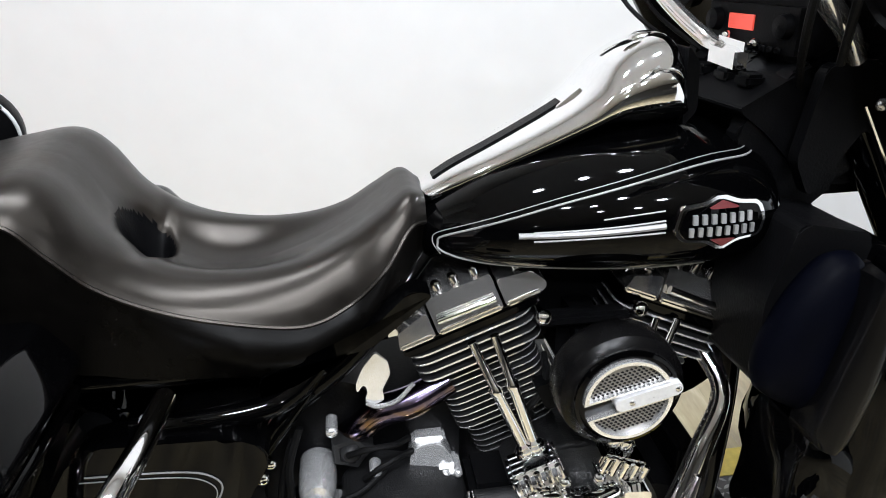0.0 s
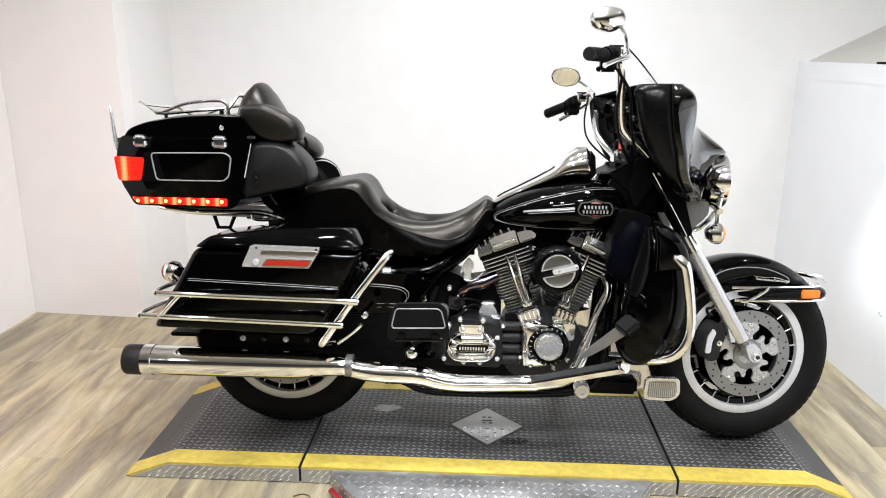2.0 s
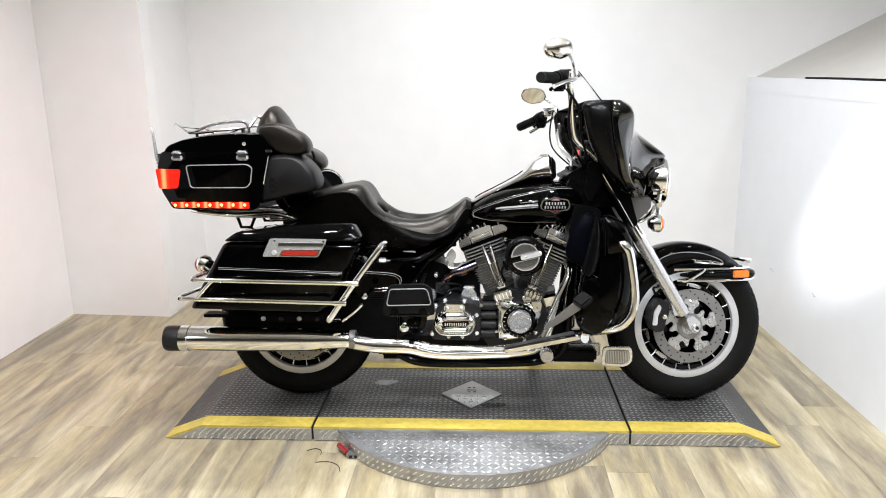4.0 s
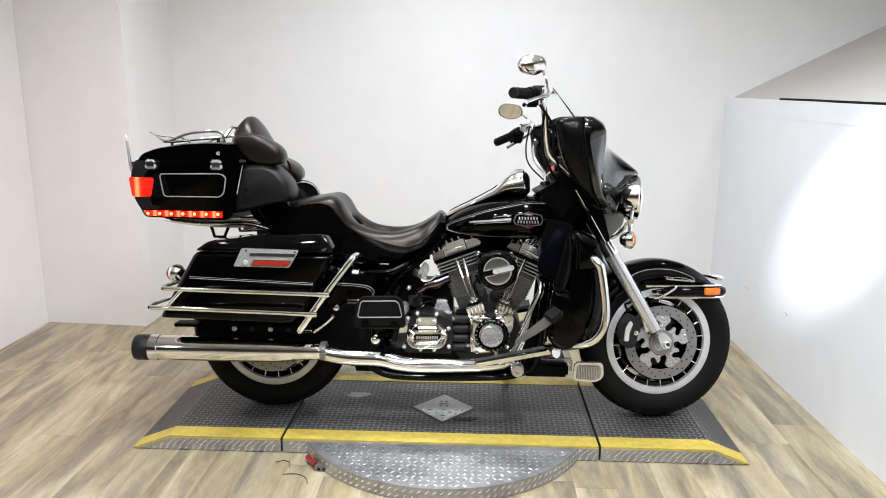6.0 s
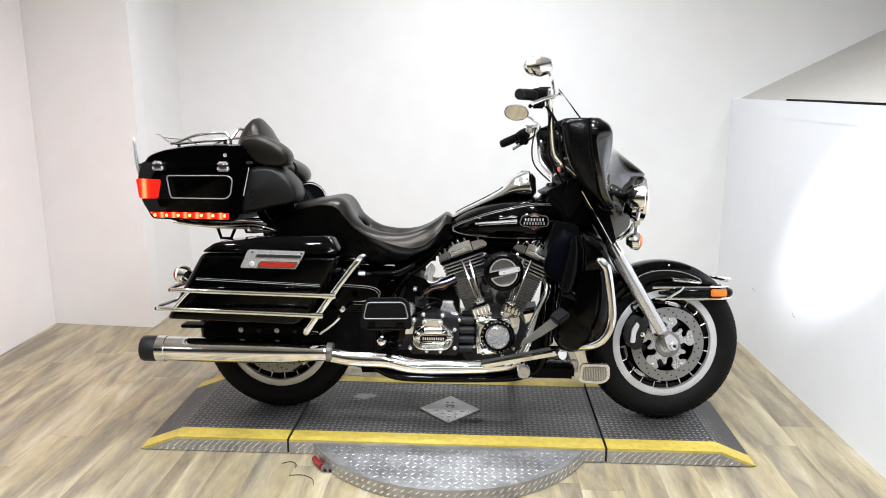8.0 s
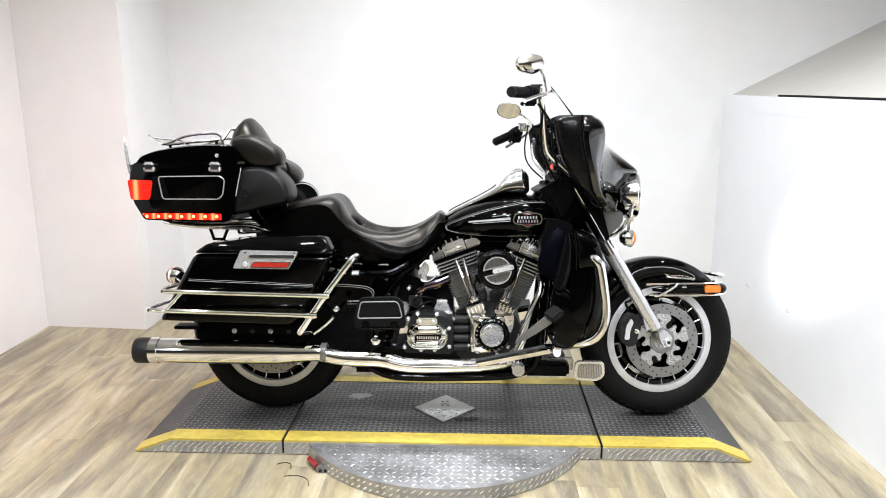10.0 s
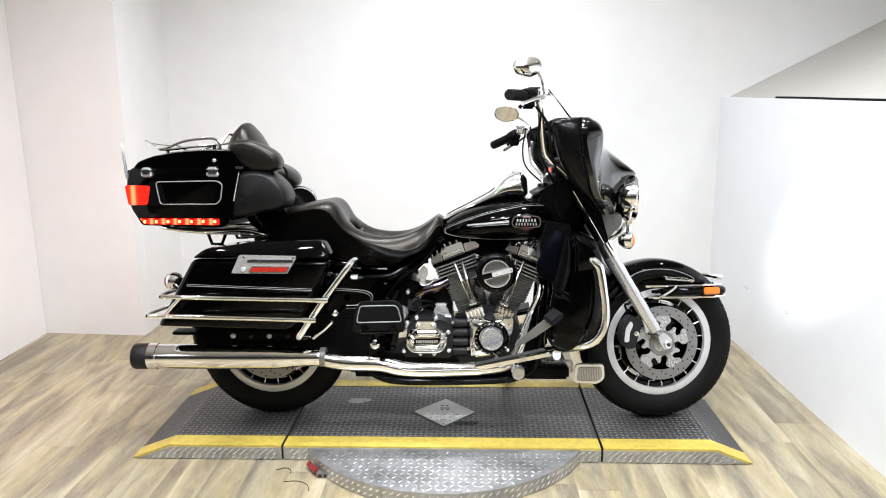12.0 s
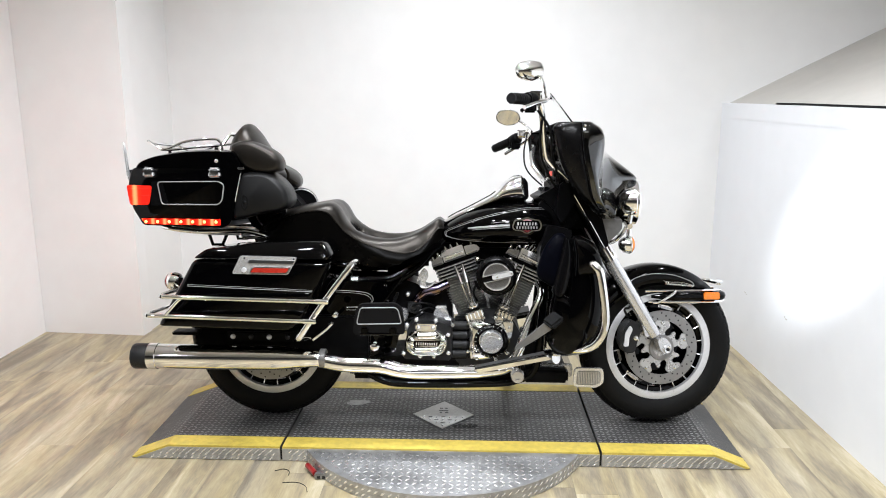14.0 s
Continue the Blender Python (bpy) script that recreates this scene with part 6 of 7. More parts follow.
cover = part("gearbox_cover", domed([(0.590, 0.398), (0.612, 0.416), (0.704, 0.418), (0.734, 0.400), (0.742, 0.362), (0.718, 0.322), (0.618, 0.316), (0.585, 0.352)], -0.190, -0.210, 0.022, .02), CHROME, box, "chrome gearbox side cover")
part("cover_rim", tube([(0.596, -0.218, 0.394), (0.586, -0.216, 0.356), (0.600, -0.218, 0.330), (0.622, -0.220, 0.322), (0.664, -0.221, 0.322), (0.714, -0.220, 0.326), (0.735, -0.218, 0.360), (0.728, -0.218, 0.396)], 0.0085, 12, 6), CHROME, cover, "raised chrome rim")
part("cover_barrel", tube([(0.622, -0.222, 0.396), (0.630, -0.228, 0.396), (0.698, -0.228, 0.398), (0.706, -0.222, 0.398)], [0.010, 0.0175, 0.0175, 0.010], 18, 1), CHROME, cover, "chrome barrel")
part("cover_barrel", tube([(0.612, -0.222, 0.342), (0.620, -0.230, 0.340), (0.704, -0.230, 0.343), (0.713, -0.222, 0.345)], [0.006, 0.0105, 0.0105, 0.006], 14, 1), CHROME, cover, "chrome lower lip")
part("cover_slot", prism(rounded([(0.614, 0.354), (0.712, 0.357), (0.716, 0.378), (0.612, 0.375)], .006), -0.2365, -0.220, 0.001, 1), PAINT, cover, "black panel")
for a in range(10):
    part("slot_mark", slab(0.622 + a * 0.0088, 0.6262 + a * 0.0088, -0.2385, -0.236, 0.360, 0.371, 0), FIN_EDGE, cover, smooth=0)
for x in (0.604, 0.726):
    part("cover_lobe", lathe([(0.0005, -0.236), (0.010, -0.235), (0.017, -0.228), (0.020, -0.215)], (x, 0, 0.372), n=20), CHROME, cover, "chrome lobe")
plate = part("cover_plate", slab(0.6205, 0.7005, -0.236, -0.205, 0.4145, 0.4435, 0.006, 3), CHROME, cover, "chrome plate")
for x in (0.633, 0.688):
    part("plate_bolt", dome((x, -0.236, 0.429), 0.0082, 0.006), FIN_EDGE, plate, "bright bolt")
for x, z in ((0.622, 0.452), (0.698, 0.450), (0.747, 0.394), (0.748, 0.320), (0.570, 0.316), (0.585, 0.430), (0.636, 0.306), (0.690, 0.306)):
    part("gearbox_bolt", join(dome((x, -0.204, z), 0.0085, 0.006), rod((x, -0.204, z), (x, -0.185, z), 0.0085)), FIN_EDGE, box, "bright bolt")
sensor = part("gearbox_top_cap", prism(rounded([(0.688, 0.430), (0.684, 0.458), (0.692, 0.478), (0.730, 0.481), (0.745, 0.458), (0.750, 0.430)], .010), -0.105, -0.03, 0.012, 4), FIN_EDGE, box, "chrome solenoid cover")
part("cap_lid", slab(0.690, 0.738, -0.098, -0.040, 0.474, 0.486, 0.005, 3), FIN_EDGE, sensor, "chrome cap lid")
part("cap_rim", slab(0.674, 0.758, -0.116, -0.03, 0.424, 0.440, 0.005, 3), FIN_EDGE, sensor, "chrome flange")
for a in range(5):
    part("cap_bolt", dome((0.680 + a * 0.018, -0.115, 0.434), 0.0065, 0.006), FIN_EDGE, sensor)
for x, z, r in ((0.636, 0.470, 0.0085), (0.562, 0.432, 0.009)):
    part("loose_bolt", join(dome((x, -0.135, z), r, 0.006), rod((x, -0.135, z), (x, -0.115, z), r)), FIN_EDGE, box, "bright bolt")
for pts in ([(0.62, -0.13, 0.455), (0.64, -0.14, 0.478), (0.668, -0.13, 0.486), (0.69, -0.10, 0.470)], [(0.60, -0.12, 0.49), (0.63, -0.13, 0.505), (0.665, -0.12, 0.50), (0.685, -0.09, 0.485)], [(0.56, -0.13, 0.41), (0.58, -0.15, 0.438), (0.615, -0.15, 0.452), (0.65, -0.13, 0.468)]):
    part("hose", tube(pts, 0.0045, 8), RUBBER, box, "black hose")
STEEP[0] = True
mount = part("rubber_mount", lathe([(0.0005, -0.112), (0.007, -0.112), (0.010, -0.108), (0.012, -0.102), (0.017, -0.102), (0.019, -0.106), (0.027, -0.105), (0.032, -0.095), (0.034, -0.02), (0.0005, -0.02)], (0.602, 0, 0.468), n=5), BOARD_RUBBER, box, "black rubber frame mount")
part("mount_boss", lathe([(0.0005, -0.113), (0.010, -0.113), (0.014, -0.109), (0.015, -0.10)], (0.602, 0, 0.468), n=24), BOARD_RUBBER, mount, "round black boss")
part("chrome_canister", lathe([(0.0005, -0.160), (0.008, -0.159), (0.010, -0.152), (0.019, -0.150), (0.024, -0.140), (0.026, -0.12), (0.026, -0.05)], (0.556, 0, 0.448), n=24), FIN_EDGE, box, "chrome round cover")
# added dark block that hides the floor seen past the gearbox
part("battery_box", slab(0.335, 0.500, -0.095, 0.095, 0.17, 0.490, 0.02), SATIN, engine, "black filler behind the gearbox")
part("oil_pan", prism(rounded([(0.385, 0.225), (0.40, 0.20), (0.54, 0.165), (0.90, 0.165), (1.03, 0.18), (1.06, 0.24), (1.03, 0.285), (0.60, 0.292), (0.40, 0.27)], .012), -0.125, 0.125, 0.008), SATIN, engine, "black oil pan")
STEEP[0] = False
# dark filler added to shut the see-through gap over the gearbox
part("transmission_bridge", prism(rounded([(0.500, 0.40), (0.500, 0.545), (0.560, 0.592), (0.618, 0.574), (0.645, 0.548), (0.700, 0.556), (0.738, 0.580), (0.760, 0.50), (0.760, 0.40)], 0.012), -0.075, 0.075, 0.008), SATIN, engine, "black filler between gearbox and frame")
part("rear_pipe", tube([(0.585, -0.02, 0.47), (0.612, -0.085, 0.505), (0.650, -0.100, 0.543), (0.692, -0.102, 0.556), (0.745, -0.095, 0.580)], [0.016, 0.019, 0.022, 0.023, 0.020], 18), TINTED, engine, "heat-tinted rear exhaust header")
guard = part("heat_guard", prism(rounded([(0.646, 0.647), (0.662, 0.630), (0.664, 0.612), (0.652, 0.588), (0.655, 0.572), (0.640, 0.566), (0.628, 0.572), (0.634, 0.590), (0.628, 0.600), (0.619, 0.586), (0.618, 0.600), (0.628, 0.624)], .005), -0.116, -0.111, 0.001, 1), FIN_EDGE, engine, "curved chrome heat guard")
part("guard_lip", tube([(0.630, -0.118, 0.572), (0.645, -0.120, 0.566), (0.670, -0.120, 0.572), (0.694, -0.116, 0.594)], 0.0032, 8), FIN_EDGE, guard, "bright rolled edge")
STEEP[0] = True
# added dark slab, placed to hide the floor from the closest camera view
part("front_crossmember", slab(1.050, 1.230, -0.150, 0.150, 0.185, 0.240, 0.010), SATIN, engine, "black filler low ahead of the engine")
part("front_motor_mount", prism(rounded([(1.03, 0.25), (1.09, 0.26), (1.11, 0.34), (1.05, 0.36)], .01), -0.10, 0.10, 0.008), SATIN, engine, "black engine mount")
part("regulator", slab(1.115, 1.150, -0.06, 0.06, 0.30, 0.38, 0.006), SATIN, engine, "black voltage regulator")
both("head_bolt", lambda: dome((1.118, -0.10, 0.672), 0.012, 0.010), CHROME, engine, "chrome bolt")
both("head_bracket", lambda: prism(rounded([(1.03, 0.700), (1.075, 0.708), (1.12, 0.668), (1.10, 0.655), (1.06, 0.684)], .006), -0.105, -0.095, 0.002), POLISHED, engine, "alloy head bracket")

# ---- footboards and controls ----
for sg in (-1, 1):
    def f(bm, sg=sg):
        return flip(bm) if sg > 0 else bm
    # passenger board, folded up
    STEEP[0] = False
    pb = part("passenger_footboard", f(prism(rounded([(0.430, 0.562), (0.560, 0.566), (0.585, 0.548), (0.596, 0.462), (0.590, 0.450), (0.412, 0.446), (0.404, 0.458), (0.414, 0.530)], .020), -0.418, -0.400, 0.007, 3)), RUBBER, bike, "folded-up passenger footboard with a silver-lined black rubber pad")
    edge = [(v[0], -0.4195, v[1]) for v in rounded([(0.432, 0.547), (0.560, 0.550), (0.571, 0.540), (0.582, 0.496), (0.577, 0.490), (0.424, 0.486), (0.420, 0.494)], .012)]
    part("pad_outline", f(tube(edge, 0.0022, 6, 1, True)), STRIPE, pb, "silver pad outline")
    part("rubber_pad", f(prism(rounded([(0.436, 0.543), (0.564, 0.545), (0.577, 0.497), (0.426, 0.492)], .014), -0.4215, -0.416, 0.002)), RUBBER, pb, "black rubber pad")
    for x in (0.448, 0.552):
        part("pad_rivet", f(dome((x, -0.421, 0.535), 0.004, 0.002, n=8)), SATIN, pb)
        part("hinge", f(slab(x - 0.014, x + 0.014, -0.426, -0.402, 0.452, 0.476, 0.005)), PAINT, pb, "black hinge")
    part("board_lip", f(rod((0.43, -0.412, 0.450), (0.575, -0.412, 0.452), 0.008)), PAINT, pb, "black hinge tube")
    STEEP[0] = True
    part("board_arm", f(rod((0.505, -0.405, 0.418), (0.515, -0.20, 0.36), 0.016)), PAINT, pb, "black arm")
    part("board_bolt", f(dome((0.475, -0.35, 0.385), 0.020, 0.016)), CHROME, pb, "chrome bolt")
    part("board_bracket", f(prism(rounded([(0.44, 0.42), (0.56, 0.42), (0.54, 0.33), (0.49, 0.33)], .01), -0.24, -0.20, 0.005)), PAINT, pb)
    # rider's board
    def tipped(bm):
        for v in bm.verts:
            v.co.z -= 0.16 * (v.co.y + 0.412)
        return bm
    rb = part("rider_footboard", f(tipped(prism(rounded([(0.850, 0.318), (0.866, 0.306), (1.125, 0.360), (1.130, 0.366), (1.110, 0.372)], .004), -0.412, -0.335, 0.003))), CHROME, bike, "rider's footboard with a chrome edge and black rubber top")
    part("board_rubber", f(tipped(prism(rounded([(0.852, 0.321), (1.108, 0.379), (1.108, 0.384), (0.855, 0.326)], .003), -0.408, -0.340, 0.002))), BOARD_RUBBER, rb, "worn grey-black rubber mat")
    part("board_mount", f(join(rod((1.013, -0.34, 0.276), (1.013, -0.20, 0.27), 0.020), rod((0.93, -0.30, 0.30), (0.93, -0.18, 0.26), 0.014))), CHROME, rb, "chrome board mount")
    part("mount_eye", f(lathe([(0.0005, -0.345), (0.010, -0.345), (0.010, -0.350), (0.022, -0.350), (0.025, -0.342), (0.025, -0.31)], (1.013, 0, 0.272), n=24)), POLISHED, rb, "alloy eye bolt")
# brake pedal
STEEP[0] = False
pedal = part("brake_pedal", prism(rounded([(1.000, 0.372), (1.010, 0.392), (1.112, 0.478), (1.146, 0.466), (1.138, 0.455), (1.080, 0.414), (1.035, 0.386)], .006), -0.335, -0.318, 0.005), ROTOR, bike, "chrome brake pedal with a black rubber pad")
pp = part("pedal_pad", slab(-0.030, 0.030, -0.032, 0.032, -0.013, 0.013, 0.008, 3), RUBBER, pedal, "black rubber pedal pad")
pp.matrix_basis = pose(1.142, -0.340, 0.490, 20, -36, 20)
STEEP[0] = True
part("jiffy_stand", tube([(0.98, 0.14, 0.22), (0.99, 0.22, 0.13), (1.00, 0.30, 0.045)], 0.013, 10), CHROME, bike, "chrome side stand")
part("stand_foot", slab(0.975, 1.03, 0.285, 0.33, 0.040, 0.050, 0.003), CHROME, bike)
# ribbed cover plate low ahead of the engine
pl = part("cooler_plate", prism(rounded([(1.252, 0.256), (1.364, 0.256), (1.368, 0.196), (1.338, 0.176), (1.246, 0.180)], .014), -0.170, -0.150, 0.005), FIN_EDGE, bike, "chrome-framed ribbed oil cooler cover")
part("cooler_core", prism(rounded([(1.262, 0.246), (1.354, 0.246), (1.356, 0.200), (1.332, 0.187), (1.258, 0.190)], .010), -0.1725, -0.168, 0.001, 1), ROTOR, pl, "grey ribbed core")
for a in range(14):
    part("cooler_fin", slab(1.264 + a * 0.0066, 1.2665 + a * 0.0066, -0.175, -0.172, 0.192, 0.243, 0), POLISHED, pl, smooth=0)
part("cooler_bracket", slab(1.12, 1.25, -0.11, -0.08, 0.200, 0.250, 0.004), POLISHED, pl, "alloy bracket")

# ---- lower fairings and engine guard ----
guard = part("engine_guard", tube([(1.13, -0.14, 0.285), (1.19, -0.25, 0.312), (1.26, -0.345, 0.342), (1.305, -0.378, 0.372), (1.334, -0.385, 0.430), (1.337, -0.385, 0.50), (1.318, -0.383, 0.63), (1.302, -0.378, 0.665), (1.285, -0.35, 0.680), (1.25, -0.22, 0.695), (1.22, -0.05, 0.70),
                                   (1.22, 0.05, 0.70), (1.25, 0.22, 0.695), (1.285, 0.35, 0.680), (1.302, 0.378, 0.665), (1.318, 0.383, 0.63), (1.337, 0.385, 0.50), (1.334, 0.385, 0.430), (1.305, 0.378, 0.372), (1.26, 0.345, 0.342), (1.19, 0.25, 0.312), (1.13, 0.14, 0.285)], 0.0165, 14), CHROME, bike, "chrome engine guard bar", smooth=60)
for sg in (-1, 1):
    def f(bm, sg=sg):
        return flip(bm) if sg > 0 else bm
    # the shield: stations up its height: z, rear x, front x, inner y, outer y
    ST = [(0.300, 1.165, 1.200, 0.20, 0.26), (0.318, 1.160, 1.262, 0.20, 0.305), (0.370, 1.165, 1.318, 0.20, 0.335), (0.450, 1.180, 1.340, 0.20, 0.350), (0.540, 1.205, 1.350, 0.18, 0.350),
          (0.620, 1.205, 1.350, 0.13, 0.345), (0.690, 1.205, 1.342, 0.13, 0.330), (0.740, 1.200, 1.325, 0.13, 0.300), (0.775, 1.195, 1.270, 0.13, 0.260)]
    rings = []
    for z, xr, xf, yi, yo in [(a.x, a.y, a.z, b.x, b.y) for a, b in zip(spline([(s[0], s[1], s[2]) for s in ST], 4), spline([(s[3], s[4], 0) for s in ST], 4))]:
        m = (xr + xf) / 2
        plan = [(xf - .004, -yi), (xf, -yi - .4 * (yo - yi)), (xf - .012, -yo + .03), (m + .3 * (xf - m), -yo + .004), (m - .1 * (m - xr), -yo), (xr + .012, -yo + .006), (xr, -yo + .02), (xr + .02, -yo + .05), (m, -yi - .45 * (yo - yi)), (m + .02, -yi)]
        rings.append([Vector((x, y, z)) for x, y in plan])
    lf = part("lower_fairing", f(loft(rings)), PAINT, bike, "black gloss lower fairing", smooth=50)
    STEEP[0] = False
    rings = []
    for x, z, h in [(p.x, p.y, p.z) for p in spline([(1.190, 0.792, 0.012), (1.192, 0.735, 0.021), (1.184, 0.668, 0.027), (1.168, 0.596, 0.026), (1.162, 0.576, 0.016)], 5)]:
        rings.append([Vector((x + h * math.cos(a), -0.330 - 0.030 * math.sin(a), z - 0.25 * h * math.cos(a))) for a in np.linspace(0, math.pi, 12)] + [Vector((x - h, -0.29, z)), Vector((x + h, -0.29, z))])
    part("fairing_pocket", f(loft(rings)), POCKET, lf, "satin black pocket door", smooth=60)
    FLAP_OUT = [(1.148, 0.800), (1.186, 0.802), (1.190, 0.771), (1.182, 0.706), (1.160, 0.600), (1.139, 0.603), (1.085, 0.646), (1.105, 0.737)]
    cushion([(sg * y, g, 0, 0, FLAP_OUT) for y, g in ((0.262, 0.9), (0.280, 1.0), (0.298, 0.97), (0.310, 0.84), (0.318, 0.6), (0.321, 0.3))], FLAP, "fairing_flap", lf, "matt black wind deflector flap")
    CAP_OUT = [(1.218, 0.795), (1.258, 0.788), (1.305, 0.745), (1.324, 0.700), (1.320, 0.665), (1.257, 0.657), (1.228, 0.660), (1.224, 0.731)]
    cushion([(sg * y, g, 0, 0, CAP_OUT) for y, g in ((0.27, 0.95), (0.33, 1.0), (0.350, 0.97), (0.362, 0.86), (0.369, 0.6), (0.371, 0.3))], PAINT, "fairing_cap", lf, "black gloss fairing cap")
    part("fairing_edge", f(tube([(1.212, -0.356, 0.792), (1.222, -0.360, 0.728), (1.222, -0.360, 0.655)], 0.0030, 8)), PAINT, lf)
    part("fairing_bowl", f(loft([[Vector((1.205 + g * (x - 1.205), y, 0.455 + g * (z - 0.455))) for x, z in rounded([(1.150, 0.590), (1.199, 0.571), (1.261, 0.494), (1.285, 0.445), (1.279, 0.393), (1.247, 0.359), (1.198, 0.337), (1.149, 0.350), (1.122, 0.396), (1.133, 0.448), (1.136, 0.537)], .03)] for y, g in ((-0.20, 0.92), (-0.30, 1.0), (-0.325, 0.98), (-0.338, 0.90), (-0.344, 0.75), (-0.346, 0.4))])), PAINT, lf, "black rounded storage bowl")
    STEEP[0] = True
    # dark panel added to block the bright gap beside the engine
    part("inner_shield", f(prism(rounded([(1.105, 0.600), (1.185, 0.585), (1.225, 0.80), (1.13, 0.82), (1.10, 0.72)], .015), -0.265, -0.125, 0.010)), SATIN, lf, "black filler behind the lower fairing")
    part("fairing_screw", f(dome((1.235, -0.338, 0.700), 0.005, 0.004)), CHROME, lf)
    part("guard_clamp", f(rod((1.150, -0.205, 0.296), (1.172, -0.235, 0.306), 0.022)), CHROME, guard, "chrome guard clamp")

# ---- batwing fairing ----
FA = [  # height, nose x, hollow x at 0.16, shoulder x at 0.29, seam x, seam y, rear lip x
    (0.848, 1.412, 1.395, 1.362, 1.352, 0.200, 1.340), (0.885, 1.436, 1.400, 1.350, 1.318, 0.255, 1.290), (0.930, 1.452, 1.392, 1.335, 1.285, 0.300, 1.240), (0.985, 1.480, 1.386, 1.326, 1.268, 0.326, 1.200),
    (1.005, 1.505, 1.384, 1.326, 1.264, 0.331, 1.190), (1.050, 1.456, 1.374, 1.328, 1.252, 0.338, 1.166), (1.100, 1.394, 1.354, 1.332, 1.243, 0.342, 1.150), (1.150, 1.340, 1.328, 1.332, 1.238, 0.342, 1.140), (1.185, 1.300, 1.308, 1.320, 1.237, 0.334, 1.136), (1.207, 1.285, 1.290, 1.296, 1.240, 0.318, 1.150)]
rows = [(a.x, a.y, a.z, b.x, b.y, b.z, c.x) for a, b, c in zip(spline([(s[0], s[1], s[2]) for s in FA], 3), spline([(s[3], s[4], s[5]) for s in FA], 3), spline([(s[6], 0, 0) for s in FA], 3))]
rings = []
for z, xn, xh, xs, xe, ye, xi in rows:
    half = spline([(xn, 0, z), (xn - .006, 0.055, z), (xh + .008, 0.14, z), (xs + .004, 0.235 * min(1, ye / .33), z), (xs - .010, 0.30 * min(1, ye / .342), z), (xe + .030, ye - .004, z), (xe, ye, z)], 5)
    rings.append([Vector((p.x, -p.y, p.z)) for p in reversed(half)] + [Vector((p.x, p.y, p.z)) for p in half[1:]])
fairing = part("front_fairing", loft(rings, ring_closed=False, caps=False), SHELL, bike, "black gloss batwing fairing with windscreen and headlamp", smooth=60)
mod = fairing.modifiers.new("thickness", "SOLIDIFY")
mod.thickness = 0.005
# inner fairing: a black panel that closes the shell, with speakers, gauges and radio
rings = []
for z, xn, xh, xs, xe, ye, xi in rows:
    d = xe - xi
    half = [(xe + .004, ye - .007), (xe - .004, ye - .004), (xe - .30 * d, ye + .001), (xe - .68 * d, ye * .965), (xe - .94 * d, ye * .92), (xi, ye * .86), (xi + .020, ye * .80), (xi + .055, ye * .62), (xi + .042, ye * .35), (xi + .034, 0)]
    rings.append([Vector((x, -y, z)) for x, y in half] + [Vector((x, y, z)) for x, y in reversed(half[:-1])])
inner = part("inner_fairing", loft(rings, ring_closed=False, caps=False), INNER, fairing, "satin black inner fairing", smooth=60)
mod = inner.modifiers.new("thickness", "SOLIDIFY")
mod.thickness = 0.004
both("fairing_seam", lambda: tube([(xe + .002, -ye - .002, z) for z, xn, xh, xs, xe, ye, xi in rows[3:]], 0.0022, 6, 1), SATIN, fairing, "black rubber seam")
bm = bmesh.new()
zt = rows[-1]
cap = [Vector((zt[6], -zt[5] * .88, zt[0])), Vector((zt[4], -zt[5], zt[0])), Vector((zt[3] - .01, -.28, zt[0])), Vector((zt[2], -.14, zt[0])), Vector((zt[1], 0, zt[0])), Vector((zt[2], .14, zt[0])), Vector((zt[3] - .01, .28, zt[0])), Vector((zt[4], zt[5], zt[0])), Vector((zt[6], zt[5] * .88, zt[0]))]
bm.faces.new([bm.verts.new(v) for v in cap])
part("fairing_top", bm, SATIN, fairing, "satin black dash top", smooth=0)


def facing_back(bm, x, y, z, lean=-18):
    """set a shape made round the x axis on the inner panel"""
    return moved(bm, pose(x, y, z, 0, lean, 0))


for sg in (-1, 1):
    part("speaker", facing_back(lathe([(0.0005, 0.004), (0.046, 0.002), (0.050, -0.004), (0.055, 0.0), (0.055, 0.03)], (0, 0, 0), "x", 36), 1.192, sg * 0.222, 1.075), SATIN, inner, "round black fairing speaker")
    part("small_gauge", facing_back(lathe([(0.0005, -0.002), (0.022, -0.002), (0.026, -0.010), (0.029, -0.004), (0.029, 0.02)], (0, 0, 0), "x", 28), 1.175, sg * 0.150, 1.095), PAINT, inner, "small round gauge")
    part("main_gauge", facing_back(lathe([(0.0005, -0.004), (0.046, -0.004), (0.052, -0.024), (0.057, -0.016), (0.057, 0.03)], (0, 0, 0), "x", 36), 1.165, sg * 0.068, 1.125), PAINT, inner, "round black dial")
    part("gauge_face", facing_back(lathe([(0.0005, -0.006), (0.042, -0.006), (0.044, 0.0)], (0, 0, 0), "x", 32), 1.166, sg * 0.068, 1.125), SATIN, inner)
radio = part("radio", slab(1.175, 1.25, -0.105, 0.105, 0.978, 1.055, 0.010), SATIN, inner, "black radio with a red lit display")
part("radio_display", slab(1.1725, 1.176, -0.010, 0.045, 1.012, 1.032, 0.001, 1), LCD, radio, "lit red display")
for sg in (-1, 1):
    part("radio_knob", facing_back(lathe([(0.0005, -0.012), (0.014, -0.010), (0.016, 0.0)], (0, 0, 0), "x", 20), 1.175, sg * 0.074, 1.022, 0), SATIN, radio)
for a in range(10):
    part("radio_button", slab(1.171, 1.176, -0.072 + a * 0.0155, -0.061 + a * 0.0155, 0.988, 0.996, 0.0015, 1), SATIN, radio)
